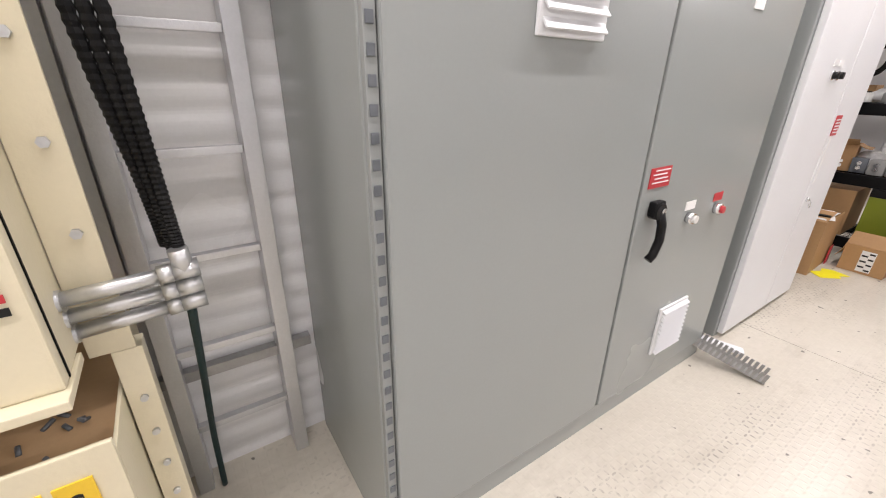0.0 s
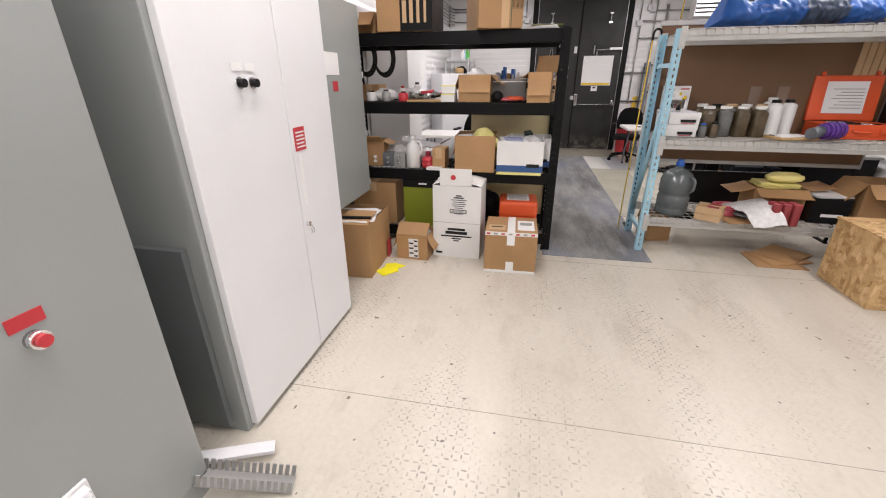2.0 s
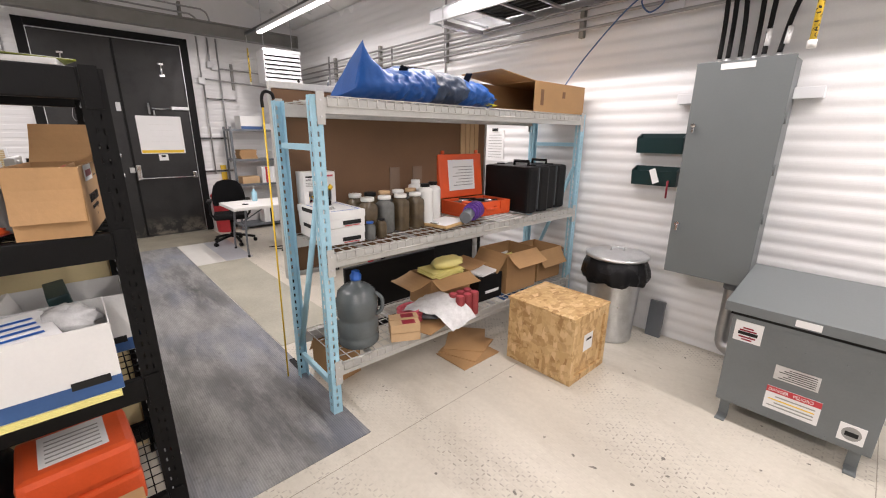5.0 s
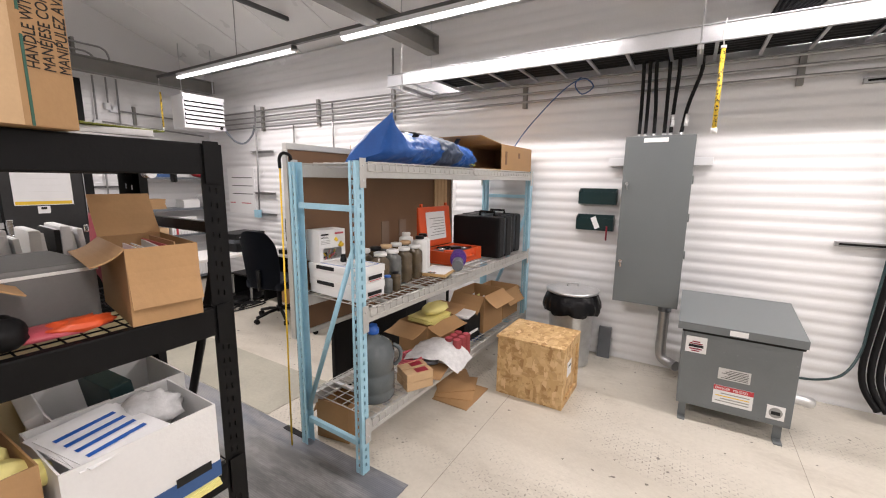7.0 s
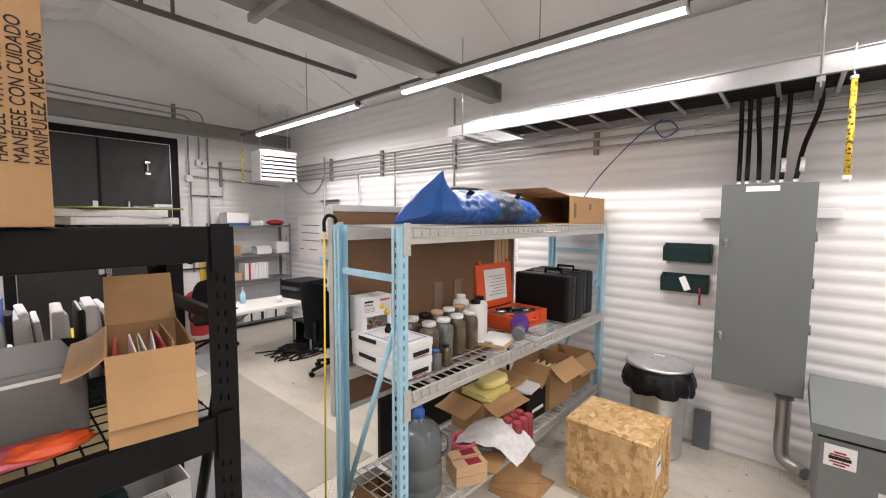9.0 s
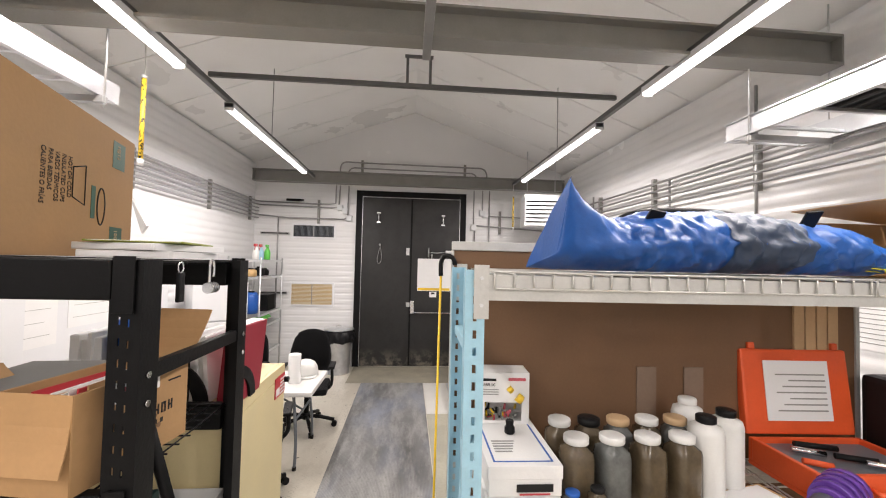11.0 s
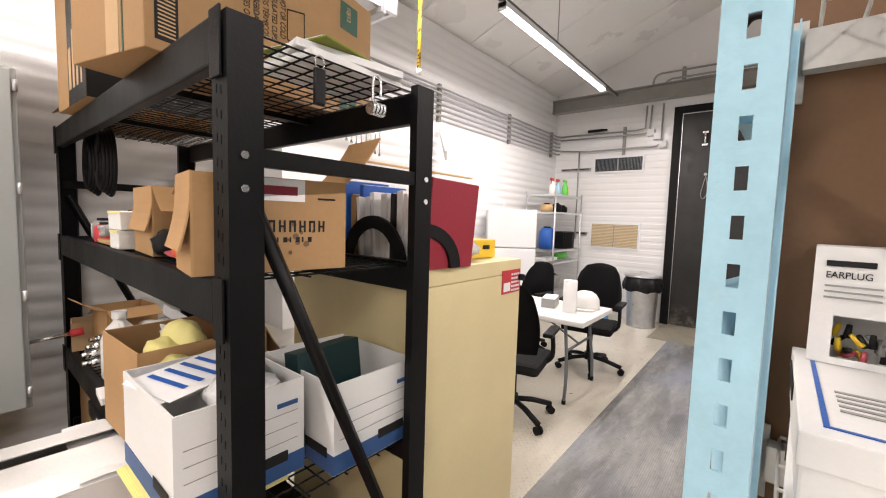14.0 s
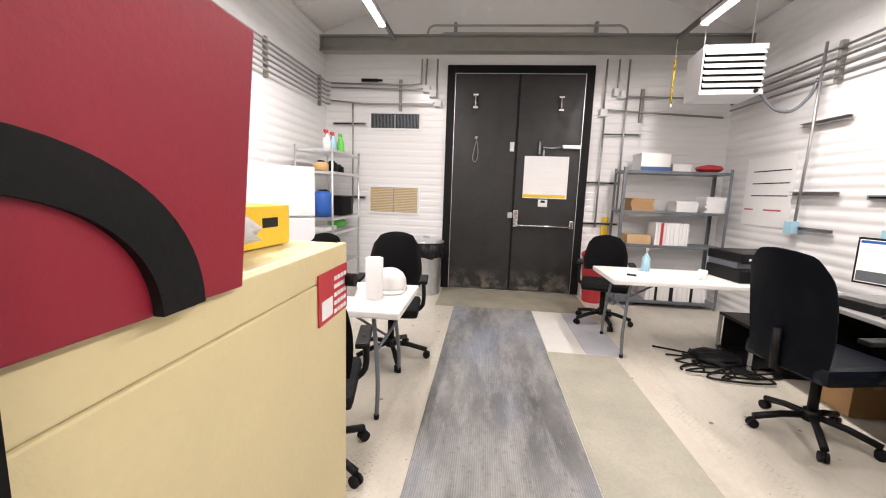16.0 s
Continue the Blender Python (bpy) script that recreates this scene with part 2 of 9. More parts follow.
M = dict(
    wall=mat("white_ribbed_panel", (0.78, 0.78, 0.785), 0.24, var=0.05, scale=0.8, bump=0.004),
    ceiling=mat("white_ceiling_liner", (0.9, 0.9, 0.89), 0.30, var=0.05, scale=1.0, bump=0.006),
    floor=floor_material(), runner=runner_material(), osb=osb_material(), door=blotched_door(),
    beam=mat("grey_steel_paint", (0.23, 0.226, 0.21), 0.45, var=0.1),
    rail=mat("dark_strut", (0.12, 0.12, 0.12), 0.4, 0.5, var=0.15),
    conduit=mat("galvanised_conduit", (0.36, 0.36, 0.36), 0.38, 0.75, var=0.12, scale=12),
    galv=mat("galvanised_steel", (0.62, 0.63, 0.64), 0.33, 0.85, var=0.14, scale=14, dirt=0.1),
    alu=mat("aluminium_tray", (0.60, 0.61, 0.63), 0.33, 0.9, var=0.08, scale=5),
    blue=mat("pale_blue_rack_paint", (0.33, 0.56, 0.68), 0.42, var=0.1, scale=9, dirt=0.25, dirt_col=(0.35, 0.37, 0.38)),
    greybeam=mat("grey_rack_beam", (0.50, 0.50, 0.48), 0.42, 0.25, var=0.1, scale=10, dirt=0.25, dirt_col=(0.25, 0.23, 0.2)),
    wire=mat("zinc_wire", (0.55, 0.54, 0.51), 0.4, 0.5, var=0.1),
    black=mat("black_powder_coat", (0.005, 0.005, 0.0054), 0.42, var=0.15, dirt=0.08, dirt_col=(0.02, 0.019, 0.018)),
    # near-black: painted-in shade of gaps and slots; also the black microwave door
    hole=plain("recess_shade_black", (0.005, 0.005, 0.005), 0.8),
    cab=mat("grey_enclosure_paint", (0.31, 0.33, 0.325), 0.24, var=0.03, scale=1.2, bump=0),
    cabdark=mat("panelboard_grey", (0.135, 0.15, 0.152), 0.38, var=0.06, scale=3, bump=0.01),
    trans=mat("transformer_grey", (0.15, 0.165, 0.17), 0.42, var=0.08, scale=5, dirt=0.12, dirt_col=(0.25, 0.24, 0.21)),
    white=mat("white_enamel", (0.74, 0.75, 0.77), 0.4, var=0.03, scale=3, bump=0.006),
    cream=mat("cream_safe_paint", (0.68, 0.58, 0.33), 0.4, var=0.05, scale=4, dirt=0.08, dirt_col=(0.45, 0.38, 0.22)),
    creamcab=mat("cream_switchgear_paint", (0.70, 0.64, 0.47), 0.35, var=0.04, scale=4, dirt=0.12),
    card=mat("corrugated_card", (0.40, 0.235, 0.105), 0.72, var=0.09, scale=5, fine=60, bump=0.02, dirt=0.1, dirt_col=(0.28, 0.17, 0.08), random_tint=0.22),
    cardpale=mat("pale_card", (0.53, 0.36, 0.20), 0.72, var=0.08, scale=5, dirt=0.06, dirt_col=(0.33, 0.2, 0.1)),
    fibre=mat("brown_fibreboard", (0.165, 0.088, 0.043), 0.66, var=0.12, scale=3, dirt=0.15, dirt_col=(0.12, 0.075, 0.045)),
    paper=mat("white_paper", (0.80, 0.80, 0.80), 0.6, var=0.03),
    boxwhite=mat("white_card", (0.76, 0.76, 0.75), 0.55, var=0.04, scale=4, dirt=0.1, dirt_col=(0.5, 0.46, 0.4)),
    red=mat("red_sign", (0.50, 0.035, 0.045), 0.4, var=0.08),
    maroon=mat("maroon_board", (0.27, 0.013, 0.03), 0.5, var=0.08, scale=5),
    orange=mat("orange_case", (0.72, 0.10, 0.025), 0.42, var=0.08, scale=8),
    yellow=mat("yellow_plastic", (0.78, 0.52, 0.03), 0.45, var=0.08),
    paleyellow=mat("yellow_paper", (0.80, 0.72, 0.28), 0.6, var=0.05),
    hivis=mat("lime_yellow_webbing", (0.72, 0.70, 0.02), 0.55, var=0.12),
    bluebag=mat("blue_vinyl_bag", (0.012, 0.085, 0.33), 0.36, var=0.2, scale=7, bump=0.02),
    bagdark=mat("slate_vinyl", (0.03, 0.05, 0.095), 0.45, var=0.2, scale=7),
    navy=mat("navy_print", (0.03, 0.09, 0.25), 0.5, var=0.08),
    teal=mat("teal_folder", (0.003, 0.024, 0.026), 0.45, var=0.1),
    green=mat("green_print", (0.02, 0.09, 0.06), 0.5, var=0.06),
    olive=mat("olive_green_card", (0.20, 0.235, 0.012), 0.5, var=0.08),
    purple=mat("purple_plastic", (0.12, 0.045, 0.30), 0.35, var=0.1),
    rubber=mat("black_rubber", (0.008, 0.008, 0.0085), 0.5, var=0.2),
    blackplastic=mat("black_plastic", (0.009, 0.009, 0.0095), 0.4, var=0.15, bump=0.03, fine=220),
    leather=mat("black_leather", (0.006, 0.008, 0.013), 0.36, var=0.2, bump=0.05, fine=160),
    meshback=mat("black_mesh_fabric", (0.009, 0.009, 0.01), 0.75, var=0.2, bump=0.08, fine=400),
    greycase=mat("grey_case_plastic", (0.16, 0.16, 0.155), 0.5, var=0.1, scale=5, dirt=0.15, dirt_col=(0.3, 0.28, 0.25)),
    greyplastic=mat("grey_plastic", (0.30, 0.30, 0.29), 0.45, var=0.08),
    tabletop=mat("white_table_plastic", (0.74, 0.73, 0.71), 0.42, var=0.03, bump=0.02),
    chrome=mat("chrome", (0.8, 0.8, 0.82), 0.18, 1.0, var=0.04, bump=0),
    steelgrey=mat("shelf_steel", (0.15, 0.165, 0.185), 0.4, 0.3, var=0.1),
    ink=plain("black_print", (0.02, 0.02, 0.02), 0.6),
    wood=mat("pale_wood", (0.55, 0.36, 0.16), 0.5, var=0.12, stretch=(1, 12, 12)),
    skin=mat("milky_plastic", (0.72, 0.72, 0.70), 0.35, var=0.05),
    lampglow=glow("lamp_diffuser", (1.0, 0.95, 0.9), 6.0),
    screen=glow("monitor_picture", (0.55, 0.55, 0.42), 0.6),
    jug=mat("smoky_jug_plastic", (0.10, 0.115, 0.12), 0.22, var=0.12, scale=10),
    bag=mat("clear_poly_bag", (0.62, 0.62, 0.62), 0.22, var=0.15, scale=30, bump=0.05),
    brownjar=mat("oily_sample", (0.10, 0.075, 0.045), 0.22, var=0.3, scale=14),
    greyjar=mat("grey_sample", (0.13, 0.135, 0.13), 0.22, var=0.3, scale=14),
    pink=mat("pink_hose", (0.52, 0.09, 0.12), 0.35, var=0.1),
    bluecap=mat("blue_plastic", (0.015, 0.10, 0.42), 0.4, var=0.08),
    spray=mat("spray_green", (0.12, 0.55, 0.08), 0.4, var=0.1),
    pale=mat("bare_worn_floor_paint", (0.36, 0.345, 0.28), 0.5, var=0.2, scale=2.2, fine=45, dirt=0.55, dirt_col=(0.25, 0.24, 0.19)),
    threshold=mat("trodden_floor", (0.27, 0.25, 0.195), 0.55, var=0.25, scale=3.5, fine=50, dirt=0.6, dirt_col=(0.16, 0.15, 0.12)),
    bluepatch=mat("blue_grey_scuffed_floor", (0.43, 0.44, 0.47), 0.45, var=0.16, scale=3, dirt=0.35, dirt_col=(0.33, 0.34, 0.36)),
    weld=mat("weld_line_dirt", (0.30, 0.275, 0.225), 0.6, var=0.3, scale=9),
    film=mat("cloudy_plastic_strip", (0.235, 0.165, 0.12), 0.22, var=0.1),
    speckle=speckle_material(),
    bin_bag=mat("black_bin_liner", (0.012, 0.012, 0.013), 0.25, var=0.3, bump=0.06, fine=60),
)

for key in ("black", "rubber", "blackplastic", "leather", "meshback", "bin_bag", "hole", "ink"):
    for nd in M[key].node_tree.nodes:
        if nd.type == "BSDF_PRINCIPLED":
            nd.inputs["Specular IOR Level"].default_value = 0.16

# ---- building helpers ----


def box(bm, x0, y0, z0, x1, y1, z1, bevel=0.0):
    vs = [bm.verts.new((x, y, z)) for x in (x0, x1) for y in (y0, y1) for z in (z0, z1)]
    fs = [bm.faces.new([vs[i] for i in q]) for q in ((0, 1, 3, 2), (4, 6, 7, 5), (0, 4, 5, 1), (2, 3, 7, 6), (0, 2, 6, 4), (1, 5, 7, 3))]
    if bevel:
        es = list({e for f in fs for e in f.edges})
        bmesh.ops.bevel(bm, geom=es, offset=bevel, segments=2, affect="EDGES", profile=0.6)
    return vs


def rod(bm, a, b, r, seg=10, r2=None, caps=True):
    a, b = Vector(a), Vector(b)
    q = (b - a).to_track_quat("Z", "Y")
    rings = []
    for p, rr in ((a, r), (b, r if r2 is None else r2)):
        rings.append([bm.verts.new(p + q @ Vector((rr * math.cos(k * 2 * math.pi / seg), rr * math.sin(k * 2 * math.pi / seg), 0))) for k in range(seg)])
    for k in range(seg):
        bm.faces.new((rings[0][k], rings[0][(k + 1) % seg], rings[1][(k + 1) % seg], rings[1][k])).smooth = True
    if caps:
        bm.faces.new(rings[0][::-1])
        bm.faces.new(rings[1])


def pipe(bm, pts, r, seg=8):
    """A round bar or cable through the points, its bends kept."""
    pts = [Vector(p) for p in pts]
    rings, prev = [], None
    for i, p in enumerate(pts):
        d = (pts[min(i + 1, len(pts) - 1)] - pts[max(i - 1, 0)]).normalized()
        if prev is None:
            n = d.orthogonal().normalized()
        else:
            n = (prev - d * prev.dot(d)).normalized()
        prev = n
        c = d.cross(n)
        rings.append([bm.verts.new(p + r * (math.cos(k * 2 * math.pi / seg) * n + math.sin(k * 2 * math.pi / seg) * c)) for k in range(seg)])
    for i in range(len(rings) - 1):
        for k in range(seg):
            bm.faces.new((rings[i][k], rings[i][(k + 1) % seg], rings[i + 1][(k + 1) % seg], rings[i + 1][k])).smooth = True
    bm.faces.new(rings[0][::-1])
    bm.faces.new(rings[-1])


def curve_pts(pts, n=8):
    """Catmull-Rom points through pts."""
    pts = [Vector(p) for p in pts]
    out = []
    for i in range(len(pts) - 1):
        p0, p1, p2, p3 = pts[max(i - 1, 0)], pts[i], pts[i + 1], pts[min(i + 2, len(pts) - 1)]
        for k in range(n):
            t = k / n
            out.append(0.5 * (2 * p1 + (p2 - p0) * t + (2 * p0 - 5 * p1 + 4 * p2 - p3) * t * t + (3 * p1 - p0 - 3 * p2 + p3) * t**3))
    return out + [pts[-1]]


def lathe(bm, profile, seg=24, cx=0.0, cy=0.0):
    """A turned shape: (radius, z) from bottom to top."""
    rings = [[bm.verts.new((cx + r * math.cos(k * 2 * math.pi / seg), cy + r * math.sin(k * 2 * math.pi / seg), z)) for k in range(seg)] for r, z in profile]
    for a, b in zip(rings, rings[1:]):
        for k in range(seg):
            bm.faces.new((a[k], a[(k + 1) % seg], b[(k + 1) % seg], b[k])).smooth = True
    bm.faces.new(rings[0][::-1])
    bm.faces.new(rings[-1])


def prism(bm, outline, y0, y1, axis="y"):
    """An outline of (u, v) pushed from y0 to y1 along an axis: y gives (u, y, v), x gives (x, u, v), z gives (u, v, z)."""
    put = {"y": lambda u, v, w: (u, w, v), "x": lambda u, v, w: (w, u, v), "z": lambda u, v, w: (u, v, w)}[axis]
    a, b = [bm.verts.new(put(u, v, y0)) for u, v in outline], [bm.verts.new(put(u, v, y1)) for u, v in outline]
    n = len(outline)
    bm.faces.new(a[::-1])
    bm.faces.new(b)
    for k in range(n):
        bm.faces.new((a[k], a[(k + 1) % n], b[(k + 1) % n], b[k]))


def mesh_of(name, bm, material):
    bmesh.ops.recalc_face_normals(bm, faces=bm.faces)
    me = bpy.data.meshes.new(name)
    bm.to_mesh(me)
    bm.free()
    me.materials.append(material)
    return me


def part(name, bm, material, parent, label="", kind=""):
    ob = new(name, mesh_of(name, bm, material))
    ob.parent = parent
    return tagged(ob, label=label, kind=kind)


def thing(name, label, category, m=None, group=""):
    ob = new(name)
    ob.empty_display_size = 0.1
    ob.matrix_basis = m or Matrix.Identity(4)
    return tagged(ob, label, category, group)


def solo(name, bm, material, label, category, m=None, group=""):
    ob = new(name, mesh_of(name, bm, material))
    ob.matrix_basis = m or Matrix.Identity(4)
    return tagged(ob, label, category, group)


def setting(name, bm, material, label, category="structure"):
    return tagged(new(name, mesh_of(name, bm, material)), label, category, kind="structure")


def boxpart(name, dims, material, parent, bevel=0.003, label=""):
    bm = bmesh.new()
    box(bm, *dims, bevel)
    return part(name, bm, material, parent, label)


def writing(name, text, size, m, material, parent, label="", squeeze=1.0):
    """Letters as a thin mesh, lying in the xy plane of m."""
    cu = bpy.data.curves.new(name, "FONT")
    cu.body, cu.size, cu.extrude, cu.align_x = text, size, 0.0006, "LEFT"
    tmp = bpy.data.objects.new(name, cu)
    me = bpy.data.meshes.new_from_object(tmp)
    bpy.data.objects.remove(tmp)
    me.materials.append(material)
    ob = new(name, me)
    ob.parent = parent
    ob.matrix_basis = m @ Matrix.Diagonal((squeeze, 1, 1, 1))
    return tagged(ob, label)


# ---- camera-independent structure ----
RIB = 0.1016


def ribbed_wall(name, x0, x1, y_face, out, z1, label, along="x"):
    """A liner wall of horizontal ribs; the face lies at y_face and the thickness goes towards out (+1 or -1)."""
    pitch, prof, k = RIB, [], 0
    while k * pitch / 10 < z1 - 1e-6:
        ph = k / 10 % 1.0
        prof.append((y_face + out * 0.007 * (0.5 - 0.5 * math.cos(2 * math.pi * ph)) ** 1.4, k * pitch / 10))
        k += 1
    prof.append((prof[-1][0], z1))
    prof += [(y_face + out * 0.12, z1), (y_face + out * 0.12, 0.0)]
    bm = bmesh.new()
    prism(bm, prof, x0, x1, "x" if along == "x" else "y")
    return setting(name, bm, M["wall"], label, "wall")


ribbed_wall("wall_north", XB, XF, YL, 1, EAVE, "white ribbed metal liner wall with conduits")
ribbed_wall("wall_south", XB, XF, YR, -1, EAVE, "white ribbed metal liner wall behind the panelboard")

DY0, DY1, DZ = -2.30, -0.33, 3.16   # doorway
bm = bmesh.new()
for y0, y1, z0, z1 in ((YR - 0.12, DY0, 0, EAVE), (DY1, YL + 0.12, 0, EAVE), (DY0, DY1, DZ, EAVE)):
    pitch, z, prof = 0.1016, z0, [(XF, z0)]
    k = math.ceil(z0 / pitch - 1e-6)
    while k * pitch < z1 - 0.1:
        for dz, d in ((0.0, 0.0), (0.058, 0.0), (0.066, 0.003), (0.0936, 0.003)):
            if k * pitch + dz > z0 + 1e-4:
                prof.append((XF + d, k * pitch + dz))
        k += 1
    prof += [(XF, z1), (XF + 0.12, z1), (XF + 0.12, z0)]
    prism(bm, prof, y0, y1, "y")
prism(bm, [(YR - 0.12, EAVE), (YL + 0.12, EAVE), (YC, RIDGE + 0.04)], XF, XF + 0.12, "x")
setting("wall_east", bm, M["wall"], "white ribbed gable wall round the double door", "wall")
bm = bmesh.new()
box(bm, XB - 0.12, YR - 0.12, 0, XB, YL + 0.12, EAVE)
prism(bm, [(YR - 0.12, EAVE), (YL + 0.12, EAVE), (YC, RIDGE + 0.04)], XB - 0.12, XB, "x")
setting("wall_west", bm, M["wall"], "plain white gable wall closing the room", "wall")
bm = bmesh.new()
for y0, y1 in ((YL + 0.12, YC), (YR - 0.12, YC)):
    x = XB - 0.12
    while x < XF + 0.1:
        x2 = min(x + 0.91, XF + 0.12)
        for xa, xb, lift in ((x, x2 - 0.02, 0.0), (x2 - 0.02, x2, 0.012)):
            prism(bm, [(y0, EAVE + lift), (y1, RIDGE + lift), (y1, RIDGE + 0.1), (y0, EAVE + 0.1)], xa, xb, "x")
        x = x2
setting("ceiling", bm, M["ceiling"], "white sloping liner ceiling with sheet joints", "ceiling")
bm = bmesh.new()
box(bm, XB - 0.12, YR - 0.12, -0.1, XF + 0.3, YL + 0.12, 0.0)
setting("floor", bm, M["floor"], "cream-painted steel tread plate floor with worn lugs", "floor")
# joint line across the plates
bm = bmesh.new()
for x in (2.773, 4.69):
    box(bm, x, YR, 0.0, x + 0.0035, YL, 0.0012)
setting("trim_floor_joint", bm, M["weld"], "weld line between floor plates", "floor joint")

# steel cross beams
for x in (1.66, 6.25, 10.84):
    bm = bmesh.new()
    box(bm, x - 0.008, -4.0, 3.225, x + 0.008, 1.35, 3.39)
    box(bm, x - 0.075, -4.0, 3.39, x + 0.075, 1.35, 3.405)
    box(bm, x - 0.075, -4.0, 3.205, x + 0.075, 1.35, 3.225)
    for y in (-4.0, 1.33):
        box(bm, x - 0.075, y, 3.225, x + 0.075, y + 0.012, 3.39)
    solo("steel_beam", bm, M["beam"], "grey painted steel I-beam across the room", "beam", group="roof beams")
# hanger channel under the roof
hc = thing("roof_channel", "dark steel channel hung between the lamp rails", "channel", pose(8.25, 0, 0))
boxpart("channel", (-0.02, -3.60, 3.80, 0.02, 0.86, 3.85), M["rail"], hc)
for y in (-1.47, -1.22):
    boxpart("hanger", (-0.015, y - 0.015, 3.85, 0.015, y + 0.015, 4.14), M["rail"], hc)
boxpart("top_bar", (-0.015, -1.50, 4.14, 0.015, -1.19, 4.17), M["rail"], hc)
ch = thing("ridge_channel", "grey steel channel running under the ridge", "channel")
boxpart("channel", (1.0, -1.39, 3.155, 6.36, -1.34, 3.2045), M["conduit"], ch)

# strip lamps on rails
for y in (0.28, -3.01):
    r = thing("lamp_rail", "dark strut channel carrying the strip lamps", "lamp rail", group="lamp rails")
    boxpart("channel", (-2.6, y - 0.021, 3.227, 10.5, y + 0.021, 3.268), M["rail"], r)
    for x in (0.5, 2.6, 5.2, 8.5):
        bm = bmesh.new()
        rod(bm, (x, y, 3.268), (x, y, EAVE + (RIDGE - EAVE) * (1 - abs(y - YC) / (YL - YC)) - 0.02), 0.005, 6)
        part("drop_rod", bm, M["conduit"], r)
    for x in (-2.19, 1.02, 4.22, 7.43):
        lamp = thing("strip_lamp", "lit white LED strip lamp under a rail", "lamp", pose(x, y, 3.162), "strip lamps")
        boxpart("housing", (0, -0.04, 0.02, 2.476, 0.04, 0.064), M["white"], lamp)
        bm = bmesh.new()
        prism(bm, [(-0.036, 0.02), (0.036, 0.02), (0.03, 0.004), (0.018, -0.004), (-0.018, -0.004), (-0.03, 0.004)], 0.012, 2.464, "x")
        part("diffuser", bm, M["lampglow"], lamp, "glowing white diffuser")
        for xe in (0.0, 2.464):
            boxpart("end_cap", (xe, -0.041, -0.004, xe + 0.012, 0.041, 0.066), M["white"], lamp)
        ld = bpy.data.lights.new("strip_light", "AREA")
        ld.shape, ld.size, ld.size_y, ld.energy, ld.color = "RECTANGLE", 2.38, 0.06, LAMP_WATTS, (1.0, 0.925, 0.86)
        lo = new("strip_light", ld)
        lo.matrix_basis = pose(x + 1.238, y, 3.154)
# ---- far double door ----
door = tagged(thing("door_1", "dark grey steel double door with a panic bar, worn at the foot", "door", pose(XF, 0, 0)), kind="structure")
XD = -0.03
bm = bmesh.new()
for y0, y1, z0, z1 in ((DY1 - 0.09, DY1 + 0.02, 0, DZ + 0.02), (DY0 - 0.02, DY0 + 0.09, 0, DZ + 0.02), (DY0 + 0.09, DY1 - 0.09, DZ - 0.08, DZ + 0.02)):
    box(bm, -0.045, y0, z0, 0.1, y1, z1, 0.004)
part("door_frame", bm, M["rubber"], door, "black door frame")
bm = bmesh.new()
for y in (DY0 + 0.092, DY1 - 0.1):
    box(bm, -0.05, y, 0.01, -0.0455, y + 0.008, DZ - 0.09)
box(bm, -0.05, DY0 + 0.1, DZ - 0.098, -0.0455, DY1 - 0.1, DZ - 0.09)
part("seal_strip", bm, M["galv"], door, "thin silver seal strip")
for y0, y1 in ((DY0 + 0.102, -1.323), (-1.317, DY1 - 0.102)):
    leaf = boxpart("door_leaf", (XD, y0, 0.012, 0.03, y1, DZ - 0.1), M["door"], door, 0.004)
bm = bmesh.new()
box(bm, XD - 0.012, -1.335, 0.02, XD - 0.001, -1.305, DZ - 0.1)
part("astragal", bm, M["rubber"], door)
for y, z in ((-0.72, 2.69), (-1.895, 2.67)):
    bm = bmesh.new()
    rod(bm, (XD - 0.05, y, z - 0.075), (XD - 0.05, y, z + 0.075), 0.014, 10)
    for dz in (-0.085, 0.085):
        box(bm, XD - 0.055, y - 0.035, z + dz - 0.015, XD - 0.001, y + 0.035, z + dz + 0.015, 0.003)
    part("pull_handle", bm, M["chrome"], door, "chrome pull handle")
bm = bmesh.new()
rod(bm, (XD - 0.04, -0.75, 2.2), (XD - 0.001, -0.75, 2.2), 0.02, 8)
pipe(bm, curve_pts([(XD - 0.03, -0.75, 2.2), (XD - 0.02, -0.78, 2.05), (XD - 0.02, -0.78, 1.92), (XD - 0.02, -0.74, 1.86), (XD - 0.02, -0.71, 1.92), (XD - 0.02, -0.73, 2.05), (XD - 0.02, -0.75, 2.15)]), 0.005, 6)
part("hook_and_cord", bm, M["conduit"], door, "steel hook with a hanging loop")
boxpart("latch_plate", (XD - 0.016, -1.29, 2.02, XD - 0.001, -1.23, 2.15), M["galv"], door)
closer = boxpart("door_closer", (XD - 0.06, -2.2, 2.07, XD - 0.001, -1.95, 2.12), M["galv"], door, 0.006, "silver door closer")
bm = bmesh.new()
pipe(bm, [(XD - 0.04, -1.95, 2.09), (XD - 0.1, -1.8, 2.07), (XD - 0.07, -1.68, 2.08)], 0.009)
rod(bm, (XD - 0.05, -1.64, 1.99), (XD - 0.05, -1.64, 2.16), 0.014)
rod(bm, (XD - 0.05, -1.7, 1.97), (XD - 0.05, -1.7, 2.05), 0.012)
part("closer_arm", bm, M["galv"], door)
bar = thing("panic_bar", "chrome panic bar across the door leaf", "panic bar", pose(XF, 0, 0))
bm = bmesh.new()
rod(bm, (XD - 0.09, -2.14, 0.985), (XD - 0.09, -1.36, 0.985), 0.011)
part("push_bar", bm, M["chrome"], bar)
